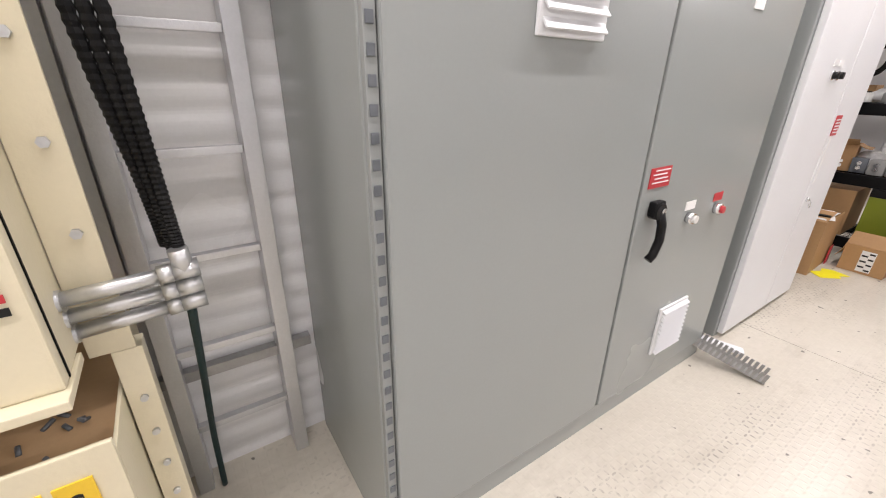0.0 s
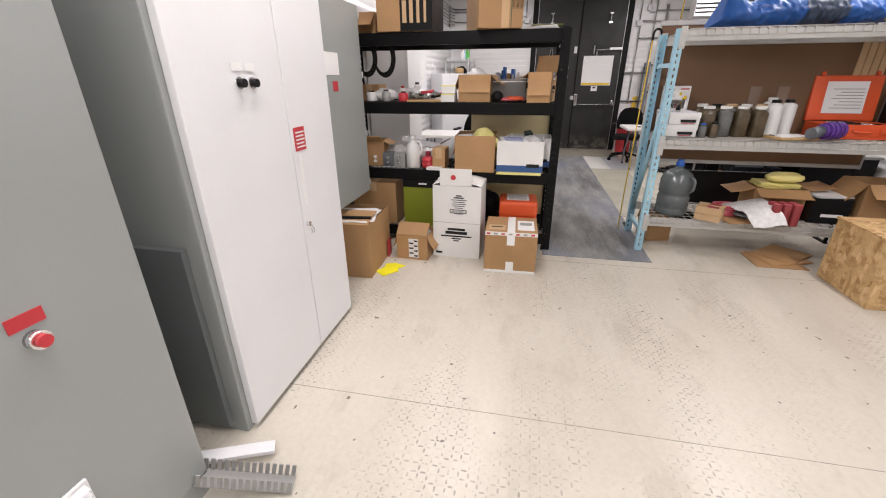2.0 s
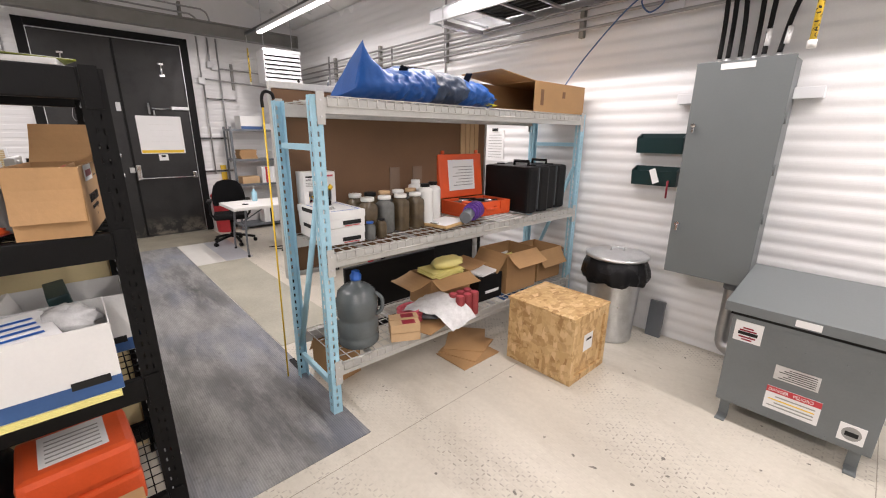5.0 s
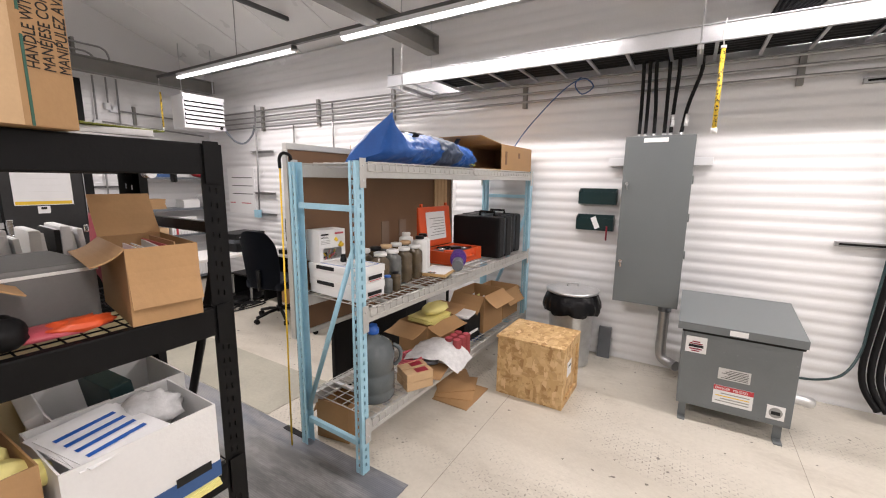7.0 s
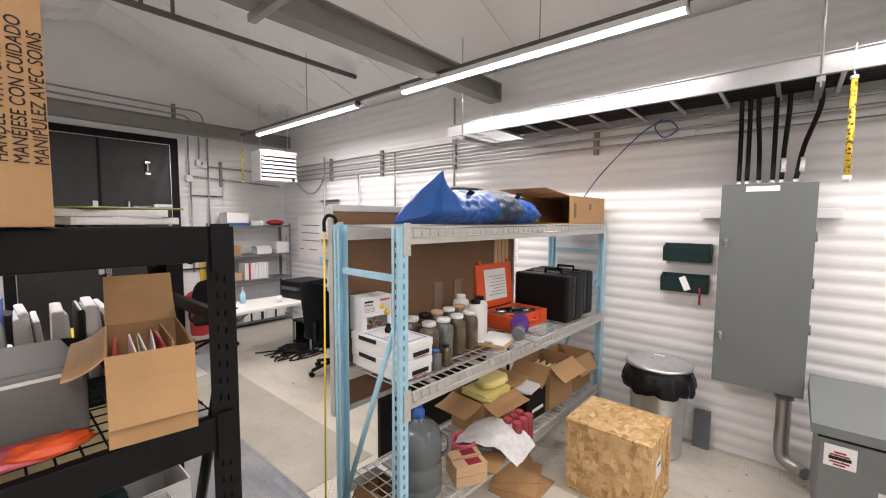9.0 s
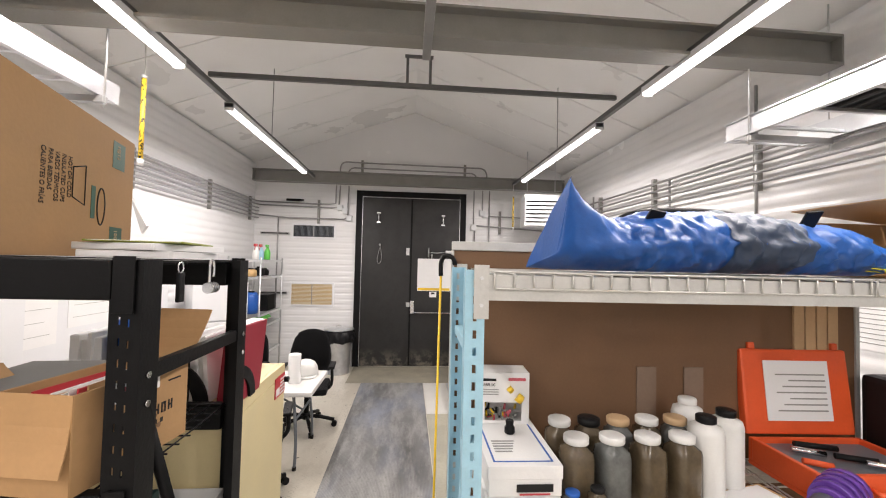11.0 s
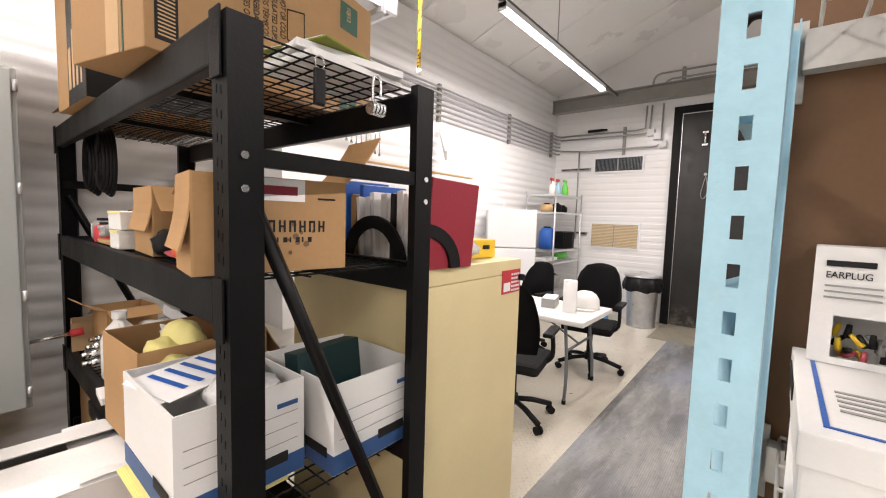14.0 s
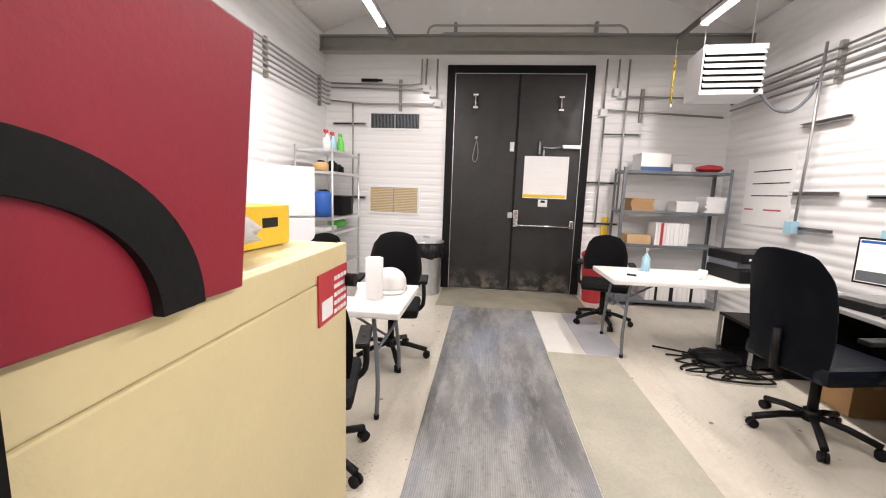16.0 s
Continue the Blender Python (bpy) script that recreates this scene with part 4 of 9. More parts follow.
def steel_bin(m, label, group):
    b = thing("steel_bin", label, "bin", m, group)
    bm = bmesh.new()
    lathe(bm, [(0.19, 0.0), (0.195, 0.02), (0.19, 0.03), (0.205, 0.35), (0.215, 0.62), (0.225, 0.635), (0.22, 0.645)], 36)
    part("drum", bm, M["galv"], b, "ribbed galvanised drum")
    bm = bmesh.new()
    seg, prof = 48, ((0.228, 0.715, 0.0), (0.245, 0.69, 0.004), (0.262, 0.63, 0.010), (0.268, 0.57, 0.014), (0.252, 0.525, 0.016))
    rings = []
    for r, z, w in prof:
        rings.append([bm.verts.new(((r + w * math.sin(k * 2.1 + z * 9)) * math.cos(k * 2 * math.pi / seg), (r + w * math.sin(k * 2.1 + z * 9)) * math.sin(k * 2 * math.pi / seg), z + 0.8 * w * math.sin(k * 0.9))) for k in range(seg)])
    for a, c in zip(rings, rings[1:]):
        for k in range(seg):
            bm.faces.new((a[k], a[(k + 1) % seg], c[(k + 1) % seg], c[k])).smooth = True
    part("bin_liner", bm, M["bin_bag"], b, "crumpled black bin liner")
    bm = bmesh.new()
    lathe(bm, [(0.238, 0.722), (0.25, 0.727), (0.25, 0.742), (0.23, 0.75), (0.10, 0.768), (0.004, 0.772)], 36)
    lid = part("lid", bm, M["galv"], b)
    bm = bmesh.new()
    pipe(bm, [(-0.05, 0, 0.767), (-0.05, 0, 0.797), (0.05, 0, 0.797), (0.05, 0, 0.767)], 0.009, 8)
    part("lid_handle", bm, M["galv"], lid)
    return b


steel_bin(pose(4.46, -3.80, 0, 0, 0, 30), "galvanised bin with a lid and black liner by the ribbed wall", "steel bins")
steel_bin(pose(10.88, -0.13, 0, 0, 0, 60), "galvanised bin with a lid and black liner beside the double door", "steel bins")
bm = bmesh.new()
box(bm, -0.06, -0.02, 0, 0.06, 0.02, 0.32, 0.004)
solo("dark_board", bm, M["steelgrey"], "dark grey board leaning behind the bin", "board", pose(4.17, -4.06, 0.0, 4, 0, 0))

# ---- pale blue pallet rack ----
RACK = pose(5.085, -1.455, 0, 0, 0, -1.76)
RL, RD, RH = 2.59, 0.57, 1.88
rack = thing("pallet_rack", "pale blue steel pallet rack with grey beams and wire decks", "rack", RACK)


def slotted_post(parent, x0, y0, faces, h=RH, w=0.058, d=0.06, material="blue", pitch=0.0508, hw=0.0115, hh=0.025):
    """An open channel post whose named faces (-x, +x, +y, -y) are pierced by slots."""
    bm = bmesh.new()
    t = 0.003

    def plate(face, pierced):
        def put(a0, a1, z0, z1):
            if face in "-x+x":
                xx = x0 if face == "-x" else x0 + d - t
                box(bm, xx, y0 + a0, z0, xx + t, y0 + a1, z1)
            else:
                yy = y0 if face == "-y" else y0 + w - t
                box(bm, x0 + t + a0, yy, z0, x0 + a1 - t, yy + t, z1)
        span = w if "x" in face else d
        if not pierced:
            put(0, span, 0.005, h)
            return
        c0, c1 = span / 2 - hw / 2, span / 2 + hw / 2
        put(0, c0, 0.005, h)
        put(c1, span, 0.005, h)
        z = 0.005
        n = 0
        while z < h:
            z_next = 0.05 + n * pitch
            put(c0, c1, z, min(z_next, h))
            z = z_next + hh
            n += 1
    for face, pierced in faces:
        plate(face, pierced)
    box(bm, x0 - 0.02, y0 - 0.02, 0, x0 + d + 0.02, y0 + w + 0.02, 0.005)
    return part("post", bm, M[material], parent)


for y0 in (-0.063, -RL):
    near = y0 > -1
    slotted_post(rack, 0, y0, (("-x", True), ("+y", True), ("-y", False)))
    slotted_post(rack, RD - 0.06, y0, (("+x", True), ("+y", True), ("-y", False)))
    yc = y0 + 0.029
    for z in (0.19, 1.62):
        boxpart("brace", (0.06, yc - 0.014, z - 0.017, RD - 0.06, yc + 0.014, z + 0.017), M["blue"], rack, 0.002)
    bm = bmesh.new()
    a, b = Vector((0.05, yc, 1.42)), Vector((RD - 0.05, yc, 0.26))
    rod(bm, a, b, 0.02, 4)
    part("diagonal_brace", bm, M["blue"], rack)
for lvl, z in enumerate((0.335, 1.035, 1.865)):
    for x0, fx in ((-0.004, -1), (RD - 0.036, 1)):
        bm = bmesh.new()
        prism(bm, [(x0, z - 0.075), (x0 + 0.04, z - 0.075), (x0 + 0.04, z - 0.02 if fx < 0 else z), (x0 + (0.028 if fx < 0 else 0.04), z - 0.02 if fx < 0 else z), (x0 + 0.028, z), (x0, z)], -RL + 0.07, -0.07, "y")
        bm2 = part("beam", bm, M["greybeam"], rack)
        for y in (-0.074, -RL + 0.03):
            boxpart("beam_plate", (x0 - 0.004 if fx < 0 else x0 + 0.036, y, z - 0.13, x0 + 0.0005 if fx < 0 else x0 + 0.045, y + 0.045, z + 0.03), M["greybeam"], rack, 0.001)
            for zz in (z - 0.09, z - 0.01):
                if fx < 0:
                    bm = bmesh.new()
                    rod(bm, (x0 - 0.008, y + 0.022, zz), (x0 - 0.003, y + 0.022, zz), 0.006, 6)
                    part("rivet", bm, M["galv"], rack)
    # wire decks: two panels a level
    for p in range(2):
        ya = -0.09 - p * (RL - 0.18) / 2
        yb = ya - (RL - 0.18) / 2 + 0.02
        bm = bmesh.new()
        n = 20
        for k in range(n + 1):
            y = ya + (yb - ya) * k / n
            pipe(bm, [(-0.010, y, z - 0.042), (-0.010, y, z + 0.004), (RD + 0.008, y, z + 0.004), (RD + 0.008, y, z - 0.03)], 0.0036, 5)
        for x in (-0.008, 0.08, 0.17, 0.26, 0.35, 0.44, RD + 0.004):
            pipe(bm, [(x, ya, z + 0.010), (x, yb, z + 0.010)], 0.0036, 5)
        pipe(bm, [(-0.014, ya, z - 0.04), (-0.014, yb, z - 0.04)], 0.0036, 5)
        part("wire_deck", bm, M["wire"], rack, "zinc wire deck", "stuff")
        for k in range(3):
            y = ya + (yb - ya) * (k + 0.5) / 3
            bm = bmesh.new()
            prism(bm, [(y - 0.02, z - 0.012), (y + 0.02, z - 0.012), (y + 0.02, z - 0.002), (y - 0.02, z - 0.002)], 0.04, RD - 0.04, "x")
            part("deck_channel", bm, M["galv"], rack)

# brown partition behind the rack
pt = thing("office_partition", "brown fibreboard office partition with a pale metal frame", "partition", pose(5.675, -1.49, 0, 0, 0, -1.76))
boxpart("panel", (0.0, -1.88, 0.78, 0.025, 0.0, 1.955), M["fibre"], pt, 0.002)
for a in ((-0.008, -1.90, 1.956, 0.034, 0.01, 1.995), (-0.008, 0.0005, 0.74, 0.034, 0.012, 1.9555), (-0.008, -1.90, 0.74, 0.034, -1.8805, 1.9555), (-0.008, -1.88, 0.745, 0.034, 0.0, 0.779)):
    boxpart("frame_bar", a, M["greybeam"], pt, 0.003)
for y in (-1.86, -0.03):
    bm = bmesh.new()
    box(bm, 0.003, y - 0.012, 0.012, 0.023, y + 0.012, 0.744)
    box(bm, 0.0, y - 0.02, 0.0, 0.22, y + 0.02, 0.012)
    part("leg", bm, M["rubber"], pt)
for y in (-1.60, -1.655, -1.71, -1.765):
    boxpart("wood_strip", (-0.012, y - 0.024, 1.40, -0.001, y + 0.024, 1.955), M["cardpale"], pt, 0.001, "pale wooden strip")
for y in (-0.88, -1.10):
    boxpart("plastic_strip", (-0.008, y - 0.045, 0.9, -0.001, y + 0.045, 1.45), M["film"], pt, 0.001, "cloudy plastic strip")

# ---- black boltless rack ----
BX0, BX1, BY0, BY1, BH = 4.928, 5.56, -0.652, 1.42, 1.89
br = thing("black_rack", "black steel boltless rack with wire shelves, loaded with boxes", "rack", pose(BX0, 0, 0))
BD = BX1 - BX0


def keyhole_post(parent, x0, y0, sx, sy):
    """An angle post with pairs of slanted keyholes through both flanges; sx and sy point into the rack."""
    bm = bmesh.new()
    t, w = 0.003, 0.075
    for face in "xy":
        z, n = 0.0, 0
        def put(a0, a1, z0, z1):
            if face == "x":
                xa, ya = x0, y0 + sy * a0
                box(bm, min(x0, x0 + sx * t), min(ya, y0 + sy * a1), z0, max(x0, x0 + sx * t), max(ya, y0 + sy * a1), z1)
            else:
                xa, xb = x0 + sx * max(a0, t), x0 + sx * a1
                box(bm, min(xa, xb), min(y0, y0 + sy * t), z0, max(xa, xb), max(y0, y0 + sy * t), z1)
        if face == "y":
            put(0, w, 0, BH)
            continue
        for a0, a1 in ((0, 0.027), (0.032, 0.048), (0.053, w)):
            put(a0, a1, 0, BH)
        for c0, c1, up in ((0.027, 0.032, 0.0), (0.048, 0.053, 0.006)):
            z, n = 0.0, 0
            while z < BH:
                zn = 0.05 + n * 0.0508 + up
                put(c0, c1, z, min(zn, BH))
                z, n = zn + 0.019, n + 1
    lip = x0 + sx * (w - t)
    box(bm, min(lip, lip + sx * t), min(y0 + sy * t, y0 + sy * 0.03), 0.0, max(lip, lip + sx * t), max(y0 + sy * t, y0 + sy * 0.03), BH)
    box(bm, min(x0, x0 + sx * 0.08), min(y0, y0 + sy * 0.08), -0.0, max(x0, x0 + sx * 0.08), max(y0, y0 + sy * 0.08), 0.004)
    part("post", bm, M["black"], parent)


for x0, sx in ((0.0, 1), (BD, -1)):
    for y0, sy in ((BY0, 1), (BY1, -1)):
        keyhole_post(br, x0, y0, sx, sy)
SHELVES = (0.16, 0.735, 1.335, 1.89)
for z in SHELVES:
    for x0 in (-0.006, BD - 0.028):
        bm = bmesh.new()
        box(bm, x0, BY0 + 0.07, z - 0.10, x0 + 0.034, BY1 - 0.07, z, 0.006)
        part("beam", bm, M["black"], br)
        for y in (BY0 + 0.015, BY1 - 0.06):
            boxpart("beam_plate", (x0 - 0.003 if x0 < 0.1 else x0 + 0.03, y, z - 0.13, x0 + 0.002 if x0 < 0.1 else x0 + 0.037, y + 0.05, z + 0.008), M["black"], br, 0.001)
    bm = bmesh.new()
    n = 40
    for k in range(n + 1):
        y = BY0 + 0.06 + (BY1 - BY0 - 0.12) * k / n
        pipe(bm, [(0.01, y, z - 0.006), (BD - 0.01, y, z - 0.006)], 0.0028, 5)
    for k in range(10):
        x = 0.035 + (BD - 0.07) * k / 9
        pipe(bm, [(x, BY0 + 0.05, z - 0.0115), (x, BY1 - 0.05, z - 0.0115)], 0.0028, 5)
    part("wire_shelf", bm, M["black"], br, "black wire shelf", "stuff")
    for y in (0.0, 0.7):
        boxpart("crossbar", (0.028, y, z - 0.035, BD - 0.028, y + 0.03, z - 0.0145), M["black"], br, 0.001)
for y0 in (BY0 + 0.004, BY1 - 0.03):
    for z in (0.30, 1.605):
        boxpart("side_rail", (0.02, y0, z - 0.02, BD - 0.02, y0 + 0.024, z + 0.02), M["black"], br, 0.002)
    bm = bmesh.new()
    rod(bm, (0.04, y0 + 0.014, 1.545), (BD - 0.11, y0 + 0.014, 0.42), 0.019, 4)
    part("diagonal_brace", bm, M["black"], br)
    for x in (0.012, BD - 0.012):
        for z in (0.30, 1.535, 1.605):
            bm = bmesh.new()
            yy = BY0 - 0.006 if y0 < 0 else BY1 + 0.001
            rod(bm, (x + 0.02 * (1 if x < 0.1 else -1), yy, z), (x + 0.02 * (1 if x < 0.1 else -1), yy + 0.005, z), 0.009, 6)
            part("bolt", bm, M["chrome"], br)

# ---- cream safe-like cabinet and the maroon case on it ----
sf = thing("cream_cabinet", "cream steel cabinet with a red keypad sticker", "cabinet", pose(5.60, -0.578, 0))
boxpart("body", (-0.02, 0.006, 0.0, 0.70, 0.79, 1.30), M["cream"], sf, 0.006)
boxpart("door", (-0.018, -0.016, 0.02, 0.696, 0.005, 1.236), M["cream"], sf, 0.004)
boxpart("top_band", (-0.02, -0.0155, 1.238, 0.70, 0.005, 1.301), M["cream"], sf, 0.003)
st = boxpart("keypad_sticker", (0.525, -0.0205, 1.147, 0.688, -0.0165, 1.255), M["red"], sf, 0.001, "red sticker with white print")
for a in range(4):
    for b in range(5):
        boxpart("print_block", (0.602 + a * 0.0195, -0.0225, 1.155 + b * 0.0185, 0.616 + a * 0.0195, -0.021, 1.164 + b * 0.0185), M["paper"], st, 0)
boxpart("print_panel", (0.535, -0.0225, 1.158, 0.592, -0.021, 1.198), M["paper"], st, 0)
bm = bmesh.new()
rod(bm, (0.678, -0.0235, 1.215), (0.678, -0.045, 1.215), 0.016, 12)
part("knob", bm, M["blackplastic"], sf, "black knob")
mc = thing("maroon_binder", "large maroon binder standing by a black curved file divider", "binder", pose(5.585, -0.608, 1.303))
cv = boxpart("cover", (0.0, 0.0, 0.0, 0.275, 0.07, 0.318), M["maroon"], mc, 0.004)
cv.matrix_basis = pose(0, 0, 0.001, 4, 1.5, 0)
boxpart("page_block", (0.01, 0.01, 0.3185, 0.265, 0.06, 0.32), M["paper"], cv, 0)
bm = bmesh.new()
quarter = [math.pi / 2 * k / 16 for k in range(17)]
outer = [(-0.02 + 0.205 * math.cos(q), 0.162 * math.sin(q)) for q in quarter]
inner = [(-0.02 + 0.148 * math.cos(q), 0.118 * math.sin(q)) for q in reversed(quarter)]
prism(bm, outer + inner, -0.014, -0.003, "y")
part("arc", bm, M["rubber"], mc, "black curved file divider")
# ---- cartons and other repeated kinds ----


def carton(name, label, m, d, w, h, flaps=(), material="card", group="", open_top=False, tape=True, wall=0.005):
    """A cardboard box, base at m, d along x, w along y. Flaps: (side, degrees open from shut) with sides -x +x -y +y."""
    c = thing(name, label, "box", m, group)
    if open_top or flaps:
        for nm, a in (("side_panel", (-d / 2, -w / 2, 0.0, -d / 2 + wall, w / 2, h)), ("side_panel", (d / 2 - wall, -w / 2, 0.0, d / 2, w / 2, h)), ("end_panel", (-d / 2 + wall, -w / 2, 0.0, d / 2 - wall, -w / 2 + wall, h)), ("end_panel", (-d / 2 + wall, w / 2 - wall, 0.0, d / 2 - wall, w / 2, h)), ("bottom", (-d / 2 + wall, -w / 2 + wall, 0.0, d / 2 - wall, w / 2 - wall, wall))):
            boxpart(nm, a, M[material], c, 0)
    else:
        boxpart("body", (-d / 2, -w / 2, 0, d / 2, w / 2, h), M[material], c, 0.004)
    for side, ang in flaps:
        bm = bmesh.new()
        ln = (d if "x" in side else w) / 2 * 0.96
        wd_ = w if "x" in side else d
        n = 5
        prev = None
        for k in range(n + 1):
            u = ln * k / n
            sag = 0.008 * math.sin(math.pi * k / n)
            row = [bm.verts.new((u, v * wd_ / 2 * 0.985, sag + z)) for v in (-1, 1) for z in (0.0, 0.004)]
            if prev:
                for i, j in ((0, 1), (1, 3), (3, 2), (2, 0)):
                    bm.faces.new((prev[i], prev[j], row[j], row[i]))
            else:
                bm.faces.new((row[0], row[1], row[3], row[2]))
            prev = row
        bm.faces.new((prev[0], prev[2], prev[3], prev[1]))
        f = part("flap", bm, M[material], c)
        turn, ox, oy = {"-x": (0, -d / 2, 0), "+x": (180, d / 2, 0), "-y": (90, 0, -w / 2), "+y": (-90, 0, w / 2)}[side]
        f.matrix_basis = pose(ox, oy, h) @ pose(0, 0, 0, 0, 0, turn) @ pose(0, 0, 0.001, 0, -ang, 0)
    if tape and not flaps and not open_top:
        boxpart("tape", (-d / 2 - 0.001, -0.03, h + 0.0005, d / 2 + 0.001, 0.03, h + 0.0015), M["cardpale"], c, 0)
        boxpart("tape", (-d / 2 - 0.0016, -0.03, h - 0.09, -d / 2 - 0.0006, 0.03, h + 0.0014), M["cardpale"], c, 0)
    return c


def sheets(name, label, m, d, w, n, material="paper", spread=0.02, category="papers"):
    """A loose pile of sheets, each a little turned."""
    t = thing(name, label, category, m)
    for k in range(n):
        s = boxpart("sheet", (-d / 2, -w / 2, 0, d / 2, w / 2, 0.002), M[material], t, 0)
        s.matrix_basis = pose(random.uniform(-spread, spread), random.uniform(-spread, spread), k * 0.0025, 0, 0, random.uniform(-9, 9))
    return t


def crumple(bm, cx, cy, cz, rx, ry, rz, seed, rough=0.35, nu=18, nv=12):
    """A crumpled film bag: a lump with folded, uneven skin."""
    rows = []
    for j in range(nv + 1):
        th = math.pi * j / nv
        row = []
        for i in range(nu):
            ph = 2 * math.pi * i / nu
            p = Vector((math.sin(th) * math.cos(ph), math.sin(th) * math.sin(ph), math.cos(th)))
            f = 1 + rough * noise.noise(p * 2.4 + Vector((seed, 0, 0))) + rough * 0.6 * abs(noise.noise(p * 6 + Vector((0, seed, 0))))
            row.append(bm.verts.new((cx + p.x * rx * f, cy + p.y * ry * f, max(cz + p.z * rz * f, cz - rz))))
        rows.append(row)
    for a, b in zip(rows, rows[1:]):
        for i in range(nu):
            bm.faces.new((a[i], a[(i + 1) % nu], b[(i + 1) % nu], b[i])).smooth = True


def lump(name, label, category, m, size, material, seed, rough=0.35):
    bm = bmesh.new()
    crumple(bm, 0, 0, size[2], *size, seed, rough)
    return solo(name, bm, M[material], label, category, m)


def binder(m, h, d, w, material, label, name="binder", group="binders"):
    b = thing(name, label, "binder", m, group)
    boxpart("cover", (0, 0, 0, d, w, h), M[material], b, 0.002)
    boxpart("page_block", (0.006, 0.005, h + 0.0005, d - 0.004, w - 0.005, h + 0.002), M["paper"], b, 0)
    return b


# ---- things on the pale blue rack ----
Z0, Z1, Z2 = 0.351, 1.051, 1.881
for k in range(2):
    cl = carton("sample_box", "white card sample box with a dark printed name, stacked", pose(5.40, -1.685, Z1 + 0.002 + k * 0.1, 0, 0, -3 + 2 * k), 0.43, 0.24, 0.098, material="boxwhite", group="white sample boxes", tape=False)
    boxpart("lid", (-0.218, -0.123, 0.055, 0.218, 0.123, 0.0985), M["boxwhite"], cl, 0.003)
    boxpart("name_bar", (-0.2205, -0.09, 0.018, -0.2185, 0.03, 0.042), M["ink"], cl, 0)
    boxpart("name_bar", (-0.2205, -0.08, 0.008, -0.2185, 0.02, 0.013), M["red"], cl, 0)
    boxpart("name_bar", (-0.02, 0.1235, 0.066, 0.14, 0.125, 0.09), M["ink"], cl, 0)
    if k:
        for a in ((-0.19, -0.10, 0.19, -0.094), (-0.19, 0.094, 0.19, 0.10), (-0.19, -0.094, -0.184, 0.094), (0.184, -0.094, 0.19, 0.094)):
            boxpart("border_line", (a[0], a[1], 0.099, a[2], a[3], 0.1), M["bluecap"], cl, 0)
        for j in range(5):
            boxpart("print_line", (-0.12 + 0.02 * j, 0.02 - 0.006 * j, 0.099, -0.112 + 0.02 * j, 0.08, 0.1), M["greyplastic"], cl, 0)
eb = thing("earplug_box", "white card dispenser box of earplugs with a cut-out mouth", "box", pose(5.585, -1.69, Z1 + 0.202, 0, 0, -4))
for nm, a in (("front_panel", (-0.065, -0.105, 0.0, -0.062, -0.075, 0.2)), ("front_panel", (-0.065, 0.075, 0.0, -0.062, 0.105, 0.2)), ("front_panel", (-0.065, -0.075, 0.085, -0.062, 0.075, 0.2)), ("lip", (-0.065, -0.075, 0.0, -0.062, 0.075, 0.012)), ("rear_panel", (0.062, -0.105, 0, 0.065, 0.105, 0.2)), ("side_panel", (-0.062, -0.105, 0, 0.062, -0.102, 0.2)), ("side_panel", (-0.062, 0.102, 0, 0.062, 0.105, 0.2)), ("top_panel", (-0.065, -0.105, 0.2, 0.065, 0.105, 0.203)), ("bottom_panel", (-0.062, -0.102, 0, 0.062, 0.102, 0.003))):
    boxpart(nm, a, M["boxwhite"], eb, 0)
bm = bmesh.new()
pipe(bm, [(-0.067, -0.02, 0.145), (-0.067, -0.035, 0.13)], 0.012, 8)
pipe(bm, [(-0.067, -0.055, 0.11), (-0.067, -0.075, 0.095)], 0.018, 8)
part("plug_picture", bm, M["yellow"], eb, "printed yellow earplugs")
boxpart("brand_bar", (-0.0675, -0.09, 0.172, -0.0655, -0.02, 0.184), M["pink"], eb, 0)
writing("print_text", "EARPLUG", 0.016, pose(-0.0662, 0.09, 0.15, 90, 0, -90), M["ink"], eb, squeeze=0.85)
boxpart("print_bar", (-0.0675, 0.03, 0.17, -0.0655, 0.09, 0.18), M["ink"], eb, 0)
for k in range(3):
    boxpart("print_line", (-0.0675, 0.02, 0.115 + 0.01 * k, -0.0655, 0.09, 0.118 + 0.01 * k), M["greyplastic"], eb, 0)
for k in range(26):
    bm = bmesh.new()
    rod(bm, (0, -0.012, 0), (0, 0.012, 0), 0.006, 6, 0.004)
    p_ = part("earplug", bm, M[("yellow", "pink", "greyplastic", "ink")[k % 4]], eb)
    p_.matrix_basis = pose(random.uniform(-0.05, 0.0), random.uniform(-0.07, 0.07), 0.012 + 0.01 * (k % 5), random.uniform(0, 90), 0, random.uniform(0, 180))
bm = bmesh.new()
lathe(bm, [(0.018, 0), (0.02, 0.004), (0.02, 0.022), (0.014, 0.03), (0.016, 0.045), (0.012, 0.05)], 14)
solo("rotary_switch", bm, M["blackplastic"], "small black rotary switch lying on the sample box", "switch", pose(5.43, -1.69, Z1 + 0.203))


